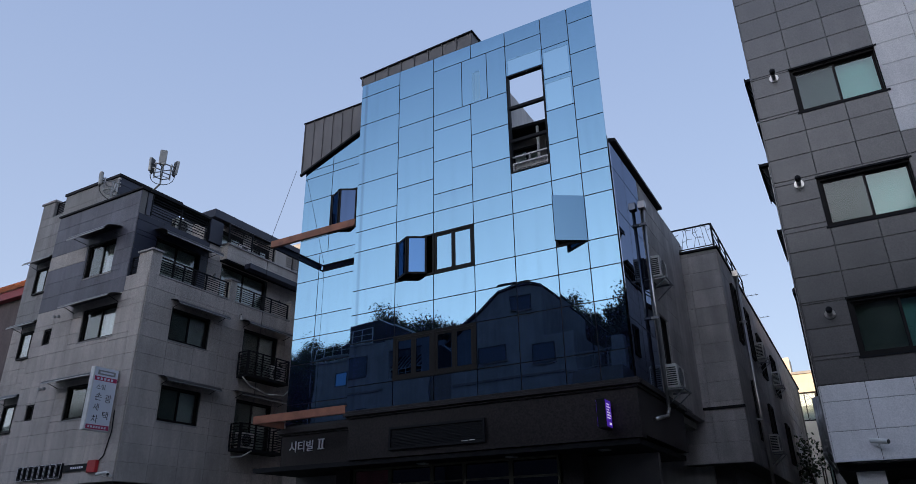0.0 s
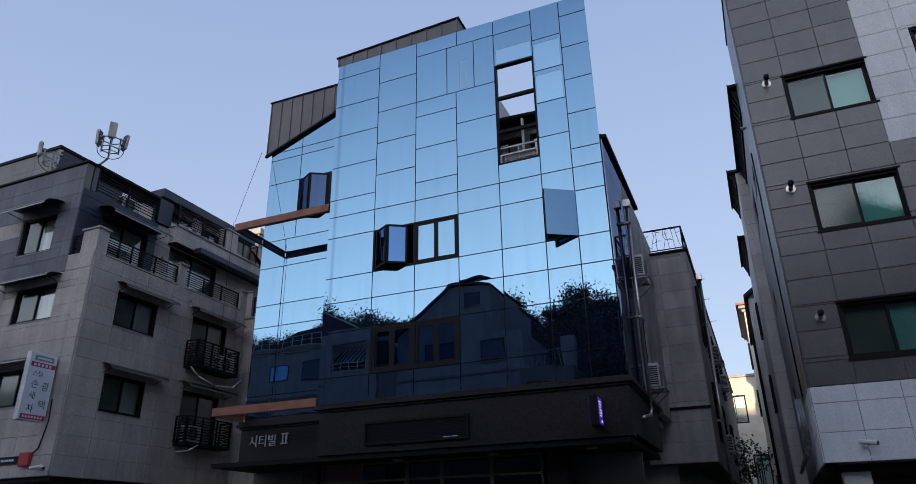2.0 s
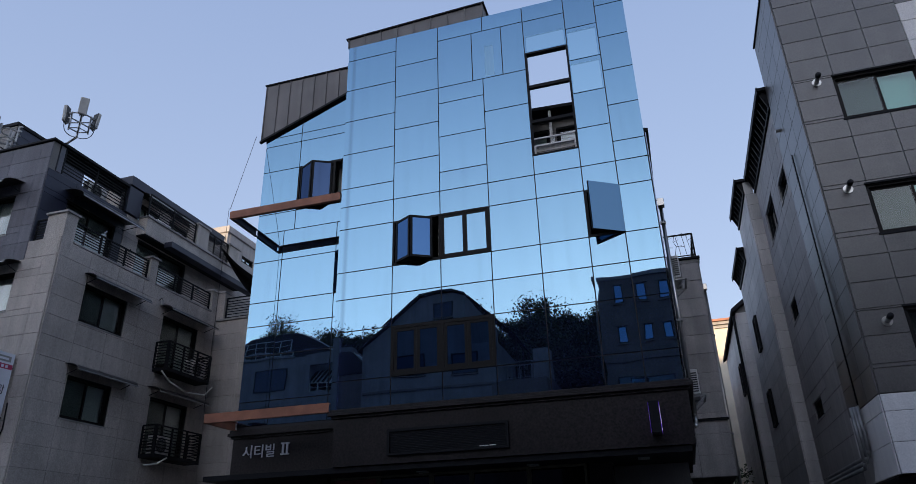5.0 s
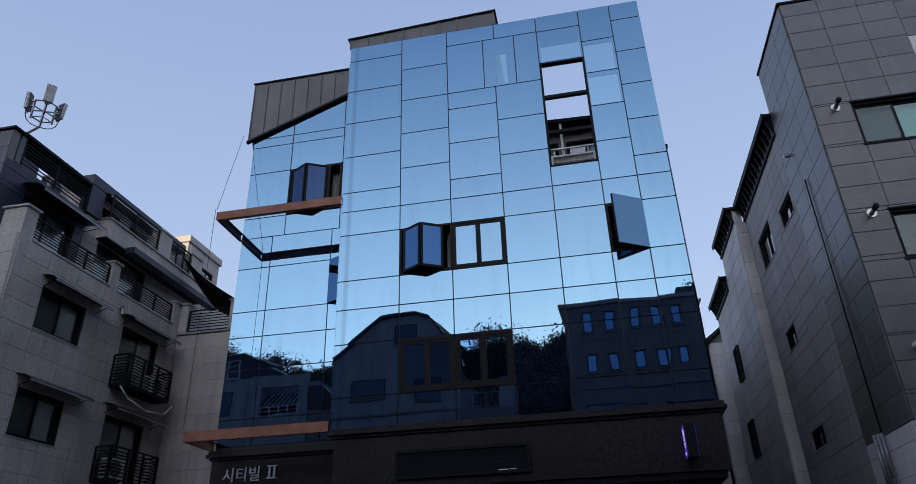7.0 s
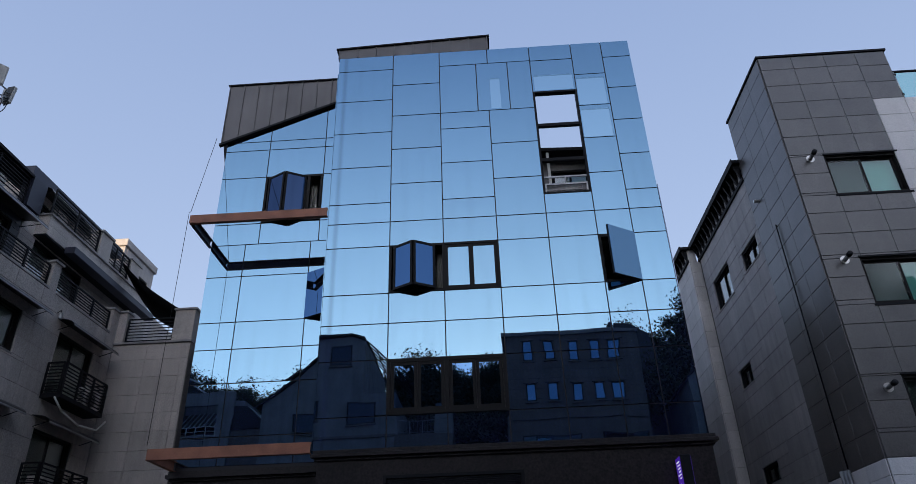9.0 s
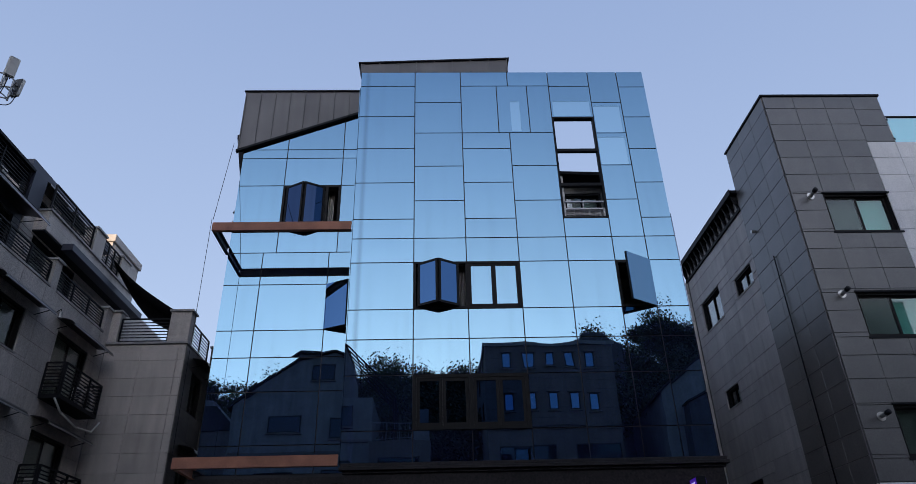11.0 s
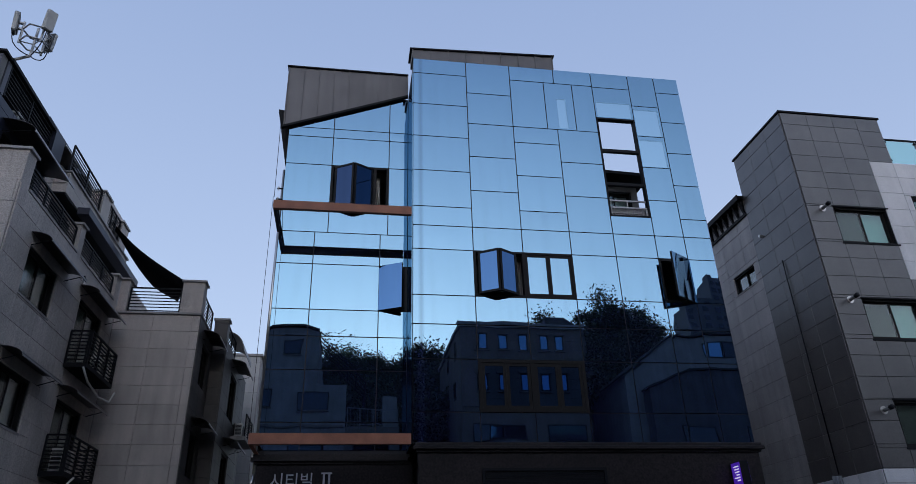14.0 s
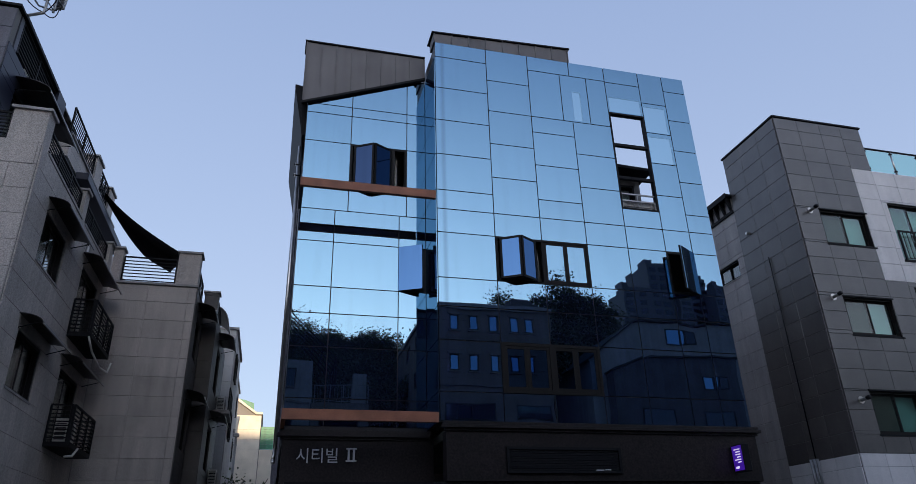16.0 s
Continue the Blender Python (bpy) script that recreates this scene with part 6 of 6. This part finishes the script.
fl = thing("boiler_flue", (-0.5, 18.3, 12.1), "small steel flue on the charcoal side wall", "flue")
b = bmesh.new()
rod(b, (-18.3, -0.03, 12.1), (-18.3, -0.16, 12.1), 0.05, 12)
part("tube", b, STAINLESS, fl, "", RW)


def cctv(m, u, v, side=1):
    t = thing("security_camera", m @ Vector((u, 0, v)), "small white bullet security camera on the wall", "camera")
    b = bmesh.new()
    rod(b, (u, -0.03, v), (u, -0.06, v), 0.05, 12)
    part("mount", b, WHITE_METAL, t, "", m)
    b = bmesh.new()
    path_rod(b, [(u, -0.06, v), (u, -0.12, v - 0.03), (u + 0.05 * side, -0.16, v + 0.03)], 0.018)
    part("arm", b, WHITE_METAL, t, "", m)
    b = bmesh.new()
    rod(b, (u - 0.10 * side, -0.10, v + 0.09), (u + 0.18 * side, -0.28, v + 0.03), 0.05, 12)
    part("barrel", b, WHITE_METAL, t, "", m)
    b = bmesh.new()
    rod(b, (u + 0.18 * side, -0.28, v + 0.03), (u + 0.19 * side, -0.287, v + 0.028), 0.042, 12)
    part("lens", b, DARK_GRILLE, t, "", m)


cctv(RF, 0.28, 3.18)
cctv(LF, -22.0, 3.75, -1)
cctv(LF, -21.75, 3.72)
for u, v in ((-27.0, 10.05), (-26.75, 10.02), (-26.9, 7.15), (-26.65, 7.15)):
    vc = thing("vent_cap", (u, 15.1, v), "small round steel vent cap in the wall", "vent", "vent caps")
    b = bmesh.new()
    rod(b, (u, -0.03, v), (u, -0.12, v - 0.01), 0.055, 12)
    part("cap", b, GREY_METAL, vc, "", LF)


# downpipes
def downpipe(pts, r, label, mat=STAINLESS, hopper=None, clips=()):
    t = thing("downpipe", pts[-1], label, "pipe", "downpipes")
    b = bmesh.new()
    path_rod(b, pts, r, 12)
    part("pipe", b, mat, t, "", None, True)
    if hopper:
        x, y, z = hopper
        b = bmesh.new()
        box(b, x - 0.10, x + 0.10, y - 0.10, y + 0.10, z, z + 0.22, bevel=0.01)
        part("hopper", b, mat, t)
    for c in clips:
        b = bmesh.new()
        box(b, c[0] - 0.28, c[0] + r + 0.02, c[1] - r - 0.015, c[1] + r + 0.015, c[2] - 0.03, c[2] + 0.03)
        part("clip", b, GREY_METAL, t)
    return t


downpipe([(-3.98, 17.75, 10.1), (-3.98, 17.75, 4.55), (-3.99, 17.6, 4.35), (-4.04, 16.6, 4.15)], 0.048, "stainless steel downpipe with a box hopper on the side wall", hopper=(-3.98, 17.75, 10.08), clips=((-3.98, 17.75, 9.6), (-3.98, 17.75, 6.9)))
downpipe([(-2.72, 25.6, 10.3), (-2.72, 25.6, 0.1)], 0.06, "stainless steel downpipe with a box hopper by the alley", hopper=(-2.72, 25.6, 10.3), clips=((-2.72, 25.6, 8.6), (-2.72, 25.6, 5.2)))
downpipe([(-0.57, 17.6, 10.9), (-0.57, 17.6, 4.5)], 0.018, "thin black conduit on the charcoal side wall", BLACK_METAL)
for i in range(3):
    z = 3.42 - 0.12 * i
    downpipe([(-0.62 - 0.05 * i, 17.5 + 0.07 * i, 4.45), (-0.62 - 0.05 * i, 17.5 + 0.07 * i, z + 0.1), (-0.62 - 0.05 * i, 17.6 + 0.07 * i, z), (-0.62 - 0.05 * i, 22.5, z)], 0.04, "bent steel service pipe on the tiled side wall", GREY_METAL)
b = bmesh.new()
path_rod(b, [(-15.92, 17.7, 13.2), (-15.92, 17.7, 4.6), (-15.95, 17.5, 4.3), (-15.95, 17.0, 4.2)], 0.05, 10)
tagged(part("downpipe", b, STAINLESS, None, "", None, True), "stainless steel downpipe with a bent foot on the wing's side", "pipe")

# projecting lit sign
ps = thing("projecting_sign", (-4.82, 15.2, 3.84), "small projecting box sign with lit purple faces", "sign")
part("box", one_box(-4.93, -4.73, 14.98, 15.40, 3.82, 4.46, bevel=0.01), BLACK_METAL, ps)
for x, s in ((-4.934, -1), (-4.726, 1)):
    part("lit_face", one_box(x - 0.003, x + 0.003, 15.0, 15.38, 3.85, 4.43), PURPLE, ps, "lit purple face")
    for i in range(6):
        y0, y1 = (15.06, 15.06 + random.uniform(0.14, 0.26))
        part("writing_bar", one_box(x + s * 0.005 - 0.0015, x + s * 0.005 + 0.0015, y0, y1, 4.33 - 0.06 * i, 4.355 - 0.06 * i), LIT_WHITE, ps)
    part("writing_bar", one_box(x + s * 0.005 - 0.0015, x + s * 0.005 + 0.0015, 15.18, 15.32, 3.90, 3.95), LIT_WHITE, ps)

# car-wash light box on the stone house
cs = thing("light_box_sign", (-22.2, 14.7, 5.15), "white vertical light-box sign for a hand car wash", "sign")
part("box", one_box(-22.42, -22.21, 14.2, 15.12, 5.15, 7.27, bevel=0.01), WHITE_METAL, cs)
SG = EAST(-22.20)
part("face", one_box(14.24, 15.10, -0.004, 0.004, 5.18, 7.24), SIGN_WHITE, cs, "", SG)
part("band", one_box(14.25, 15.09, -0.008, -0.005, 6.80, 6.94), SIGN_PINK, cs, "", SG)
part("band", one_box(14.25, 15.09, -0.008, -0.005, 5.19, 5.34), SIGN_PINK, cs, "", SG)
part("logo_bar", one_box(14.34, 15.0, -0.008, -0.005, 7.0, 7.16), GREY_METAL, cs, "", SG)
part("logo_bar", one_box(14.42, 14.92, -0.012, -0.009, 7.05, 7.11), SIGN_WHITE, cs, "", SG)
for i in range(7):
    part("number_bar", one_box(14.32 + 0.1 * i, 14.38 + 0.1 * i, -0.012, -0.009, 5.23, 5.30), SIGN_WHITE, cs, "", SG)
for i in range(5):
    part("word_bar", one_box(14.34 + 0.13 * i, 14.42 + 0.13 * i, -0.012, -0.009, 6.83, 6.91), SIGN_WHITE, cs, "", SG)
for txt, u, v, s in (("스팀", 14.36, 6.52, 0.20), ("손", 14.38, 6.16, 0.30), ("광", 14.74, 6.12, 0.30), ("세", 14.38, 5.82, 0.26), ("택", 14.74, 5.56, 0.30), ("차", 14.38, 5.42, 0.28)):
    lettering(txt, s, SIGN_INK, SG @ Matrix.Translation((u, -0.006, v)) @ UPRIGHT, cs, "sign_writing", 0.002)
b = bmesh.new()
rod(b, (-22.3, 15.1, 6.9), (-22.3, 15.2, 6.9), 0.03, 8)
rod(b, (-22.3, 15.1, 5.5), (-22.3, 15.2, 5.5), 0.03, 8)
part("bracket", b, BLACK_METAL, cs)
b = bmesh.new()
path_rod(b, [(-22.15, 15.17, 5.9), (-22.1, 15.17, 5.2), (-22.3, 15.17, 4.4), (-22.6, 15.17, 4.2)], 0.02)
tagged(part("sign_cable", b, BLACK_METAL, None), "black cable looped down the stone wall", "cable")
# shop sign in channel shapes, with red end box
ss = thing("shop_sign", (-24.6, 15.1, 3.9), "dark shop sign with outlined channel shapes and a red end box", "sign")
part("backing", one_box(-24.4, -22.75, -0.08, -0.031, 3.98, 4.20), BLACK_METAL, ss, "", LF)
for i in range(8):
    u = -27.05 + 0.33 * i
    cs_ = part("channel_shape", frame_ring(bmesh.new(), u, u + 0.30, 3.78, 4.28, 0.085, -0.12, -0.031), BLACK_METAL, ss, "", LF)
    part("outline", frame_ring(bmesh.new(), u + 0.005, u + 0.295, 3.785, 4.275, 0.016, -0.126, -0.121), LETTER_STEEL, cs_, "", LF)
for i in range(6):
    part("number_bar", one_box(-23.95 + 0.12 * i, -23.87 + 0.12 * i, -0.085, -0.081, 4.05, 4.12), SIGN_WHITE, ss, "", LF)
part("end_box", one_box(-22.95, -22.5, -0.16, -0.032, 3.88, 4.28, bevel=0.01), SIGN_RED, ss, "", LF)


# mobile antennas on the roof
def antenna(x, y, z, s, turn, foot, panels=3):
    t = thing("antenna_mast", (x, y, z), "grey mobile-phone antenna cluster on a roof pole", "antenna", "roof antennas")
    m = pose(x, y, z, 0, 0, turn)
    b = bmesh.new()
    rod(b, (0, 0, 0), (0, 0, 1.2 * s), 0.035, 10)
    part("mast", b, GREY_METAL, t, "", m)
    b = bmesh.new()
    path_rod(b, [(x, y, z + 0.02)] + [(x + p[0], y + p[1], z + p[2]) for p in foot], 0.04)
    part("foot", b, GREY_METAL, t)
    for k in range(3):
        a = k * 2 * math.pi / 3 + math.pi / 2
        c, sn = math.cos(a), math.sin(a)
        px, py = 0.42 * s * c, 0.42 * s * sn
        b = bmesh.new()
        # two six-sided rings carry the poles that hold the panels
        for zz in (0.5, 1.0):
            corners = [(0.42 * s * math.cos(a + q), 0.42 * s * math.sin(a + q), zz * s) for q in (0.0, 1.047, 2.094)]
            for p, q in zip(corners, corners[1:]):
                rod(b, p, q, 0.022, 6)
            if zz < 0.6:
                rod(b, (0, 0, zz * s), (px, py, zz * s), 0.016, 6)
        rod(b, (px, py, 0.42 * s), (px, py, 1.3 * s), 0.032, 8)
        part("arm", b, GREY_METAL, t, "", m)
        b = bmesh.new()
        for zz in (0.98, 1.22):
            box(b, 0.40 * s, 0.60 * s, -0.035, 0.035, zz * s - 0.03, zz * s + 0.03, bevel=0.008)
        part("bracket", b, GREY_METAL, t, "", m @ Matrix.Rotation(a, 4, "Z"))
        if k >= panels:
            continue
        pm = m @ Matrix.Translation((0.66 * s * c, 0.66 * s * sn, 1.17 * s)) @ Matrix.Rotation(a, 4, "Z") @ Matrix.Rotation(radians(4), 4, "Y")
        bb = bmesh.new()
        box(bb, -0.06, 0.06, -0.17 * s, 0.17 * s, -0.40 * s, 0.40 * s, bevel=0.03)
        pn = part("panel", bb, ANTENNA_GREY, t, "pale antenna panel with a dark back", pm)
        part("panel_back", one_box(-0.075, -0.061, -0.145 * s, 0.145 * s, -0.37 * s, 0.37 * s), DARK_GRILLE, pn, "", pm)
        b = bmesh.new()
        for q in (-0.05, 0.05):
            rod(b, (0, q, -0.40 * s - 0.06), (0, q, -0.40 * s + 0.01), 0.018, 8)
        part("plug", b, BLACK_METAL, pn, "", pm)
        b = bmesh.new()
        hang = [(0.66, 0.74), (0.64, 0.58), (0.58, 0.40), (0.46, 0.24), (0.30, 0.12), (0.15, 0.05), (0.04, 0.03)]
        path_rod(b, [(r * s * c, r * s * sn, h * s) for r, h in hang], 0.014)
        part("cable", b, BLACK_METAL, t, "", m)
    return t


antenna(-22.56, 15.65, 15.03, 0.82, -131, [(-0.25, 0.0, -0.1), (-0.6, 0.0, -0.24)])
antenna(-25.3, 15.35, 14.92, 0.74, 158, [(0.0, 0.0, -0.5), (0.0, 0.0, -1.35)], panels=1)

# hoses, black shade cloth, wall lamps
for i, pts in enumerate(([(-21.0, 19.7, 7.75), (-20.95, 20.1, 7.45), (-20.9, 21.0, 7.25), (-20.9, 22.0, 7.35), (-20.95, 22.5, 7.75)], [(-20.95, 19.5, 4.62), (-20.9, 20.0, 4.7), (-20.92, 20.5, 4.95)], [(-22.6, 21.5, 13.75), (-22.55, 21.7, 13.6), (-22.5, 21.8, 13.3)])):
    b = bmesh.new()
    path_rod(b, pts, 0.028, 8)
    tagged(part("drain_hose", b, HOSE, None, "", None, True), "white corrugated drain hose hanging by the balcony", "hose")
b = bmesh.new()
N, K = 10, 5
gridv = []
for i in range(N + 1):
    t = i / N
    row = []
    for k in range(K + 1):
        s = k / K
        p = Vector((-22.85, 24.3, 14.75)).lerp(Vector((-19.5, 23.65, 12.0)), t)
        p += Vector((-0.45, 0.55, -0.55)) * s * (0.10 + 0.90 * min(1, t * 1.35))
        p.z -= 0.22 * math.sin(math.pi * t) + 0.03 * math.sin(7 * t + 4 * s)
        p.y += 0.10 * math.sin(9 * s + 3 * t)
        row.append(b.verts.new(p))
    gridv.append(row)
for i in range(N):
    for k in range(K):
        b.faces.new([gridv[i][k], gridv[i + 1][k], gridv[i + 1][k + 1], gridv[i][k + 1]])
bmesh.ops.solidify(b, geom=b.faces[:], thickness=0.012)
tagged(part("shade_cloth", b, CLOTH, None, "", None, True), "black shade cloth slung between roof and pier", "awning cloth")
for m, u, v in ((LU, 19.2, 12.3), (LE, 19.75, 11.0 - 0.6), (LU, 23.2, 12.2)):
    wl = thing("wall_lamp", m @ Vector((u, 0, v)), "small black lantern on the wall", "lamp", "wall lamps")
    b = bmesh.new()
    path_rod(b, [(u, -0.03, v), (u, -0.14, v + 0.08), (u, -0.16, v)], 0.012)
    part("arm", b, BLACK_METAL, wl, "", m)
    b = bmesh.new()
    rod(b, (u, -0.16, v - 0.2), (u, -0.16, v - 0.01), 0.06, 8)
    part("lantern", b, GREY_METAL, wl, "", m)

# rooftop aerials on the rear building
for y, z in ((30.0, 10.7), (33.0, 10.7), (37.0, 10.7)):
    a = thing("tv_aerial", (-3.2, y, z), "thin rooftop television aerial", "aerial", "aerials")
    b = bmesh.new()
    rod(b, (-3.2, y, z), (-3.2, y, z + 1.1), 0.015, 6)
    rod(b, (-3.6, y, z + 1.1), (-2.7, y, z + 1.1), 0.012, 6)
    part("mast", b, GREY_METAL, a)
    b = bmesh.new()
    for i in range(5):
        x = -3.5 + 0.18 * i
        rod(b, (x, y - 0.2, z + 1.115), (x, y + 0.2, z + 1.115), 0.006, 4)
    part("elements", b, GREY_METAL, a)

# clay-roofed house past the stone house
th = thing("clay_roofed_house", (-40, 24, 0), "house with an orange clay-tile roof and a dark red eave", "house")
part("wall", one_box(-52, -36, 22.0, 34, 0, 16.0), HOUSE_STONE, th)
part("eave", one_box(-52.2, -35.7, 21.6, 22.1, 15.7, 16.2), BLOSSOM, th)
rt = bmesh.new()
prism(rt, [(21.5, 16.21), (28, 20.2), (28, 20.4), (21.4, 16.4)], "x", -52.2, -35.7)
roof = part("roof", rt, ORANGE_TILE, th)
for i in range(40):
    x = -52.0 + 0.41 * i
    b = bmesh.new()
    for k in range(8):
        y0 = 21.45 + 0.8 * k
        z0 = 16.42 + 0.6125 * (y0 - 21.45)
        rod(b, (x, y0, z0), (x, y0 + 0.86, z0 + 0.50), 0.12, 8)
    part("tile_row", b, ORANGE_TILE, roof)

# sunlit house in the gap past the stone house, with a green sheet, and lamp poles
wh = thing("white_gap_house", (-18, 56, 0), "white-walled house with a sloping parapet in low sun", "house")
bm = bmesh.new()
prism(bm, [(-27, 0), (-16.92, 0), (-16.92, 12.65), (-17.36, 12.68), (-19.15, 13.95), (-27, 15.0)], "y", 56.0, 64.0)
part("wall", bm, STONE_JOINT, wh)
tiles(wh, FRONT(56.0), -22.0, -16.93, 7.2, 12.6, 1.7, 0.72, CREAM_WALL)
bm = bmesh.new()
prism(bm, [(-27, 14.95), (-19.15, 13.9), (-17.36, 12.66), (-16.85, 12.66), (-16.85, 12.82), (-17.34, 12.84), (-19.12, 14.1), (-27, 15.15)], "y", 55.75, 64.1)
part("coping", bm, CREAM_WALL, wh)
bm = bmesh.new()
prism(bm, [(-18.95, 14.1), (-17.55, 13.1), (-17.62, 13.75), (-18.3, 13.98)], "y", 57.0, 57.1)
part("roof_sheet", bm, TEAL_SIGN, wh, "green roof sheet")
part("side_wall", one_box(-16.90, -15.2, 56.4, 62.0, 0, 10.1), CREAM_WALL, wh)
for i in range(9):
    part("green_slat", one_box(-16.88, -15.9, 56.35 + 0.02 * (i % 2), 56.42 + 0.02 * (i % 2), 10.12 + 0.19 * i, 10.30 + 0.19 * i), TEAL_SIGN, wh)
part("lean_to", one_box(-21.0, -15.4, 54.0, 55.9, 0, 7.0), HOUSE_GREY, wh)


def lamp_pole(x, y, h):
    po = thing("lamp_pole", (x, y, 0), "slim grey lamp pole with a boxy head between the houses", "pole", "lamp poles")
    b = bmesh.new()
    rod(b, (x, y, 0), (x, y, h), 0.07, 10)
    part("shaft", b, COPING, po, "", None, True)
    part("head", one_box(x - 0.17, x + 0.17, y - 0.2, y + 0.2, h, h + 0.16, bevel=0.02), GREY_METAL, po)
    part("collar", one_box(x - 0.1, x + 0.1, y - 0.1, y + 0.1, h - 0.5, h - 0.44), GREY_METAL, po)


for x, y, h in ((-18.55, 40.0, 10.45), (-18.18, 40.5, 8.75), (-18.0, 42.0, 8.75)):
    lamp_pole(x, y, h)


def shrub(x, y, z, r, n, seed, label):
    rg = random.Random(seed)
    s = thing("shrub", (x, y, 0), label, "shrub", "shrubs in the alleys")
    for i in range(5):
        b = bmesh.new()
        a = rg.uniform(0, 6.28)
        rod(b, (x, y, 0), (x + r * 0.5 * math.cos(a), y + r * 0.5 * math.sin(a), z), 0.035, 6)
        rod(b, (x + r * 0.5 * math.cos(a), y + r * 0.5 * math.sin(a), z), (x + r * math.cos(a), y + r * math.sin(a), z + r * rg.uniform(0.2, 0.9)), 0.018, 5)
        part("stem", b, BARK, s)
    me = crown_mesh(rg, r, r * 0.9, n, 0.10)
    me.materials.append(SHRUB)
    put(new("foliage", me), s, Matrix.Translation((x, y, z)))


shrub(-1.9, 40.0, 4.6, 1.7, 900, 3, "thin dark shrub growing in the alley")
shrub(-17.6, 36.0, 4.4, 1.8, 1300, 4, "thin dark shrub growing between the houses")
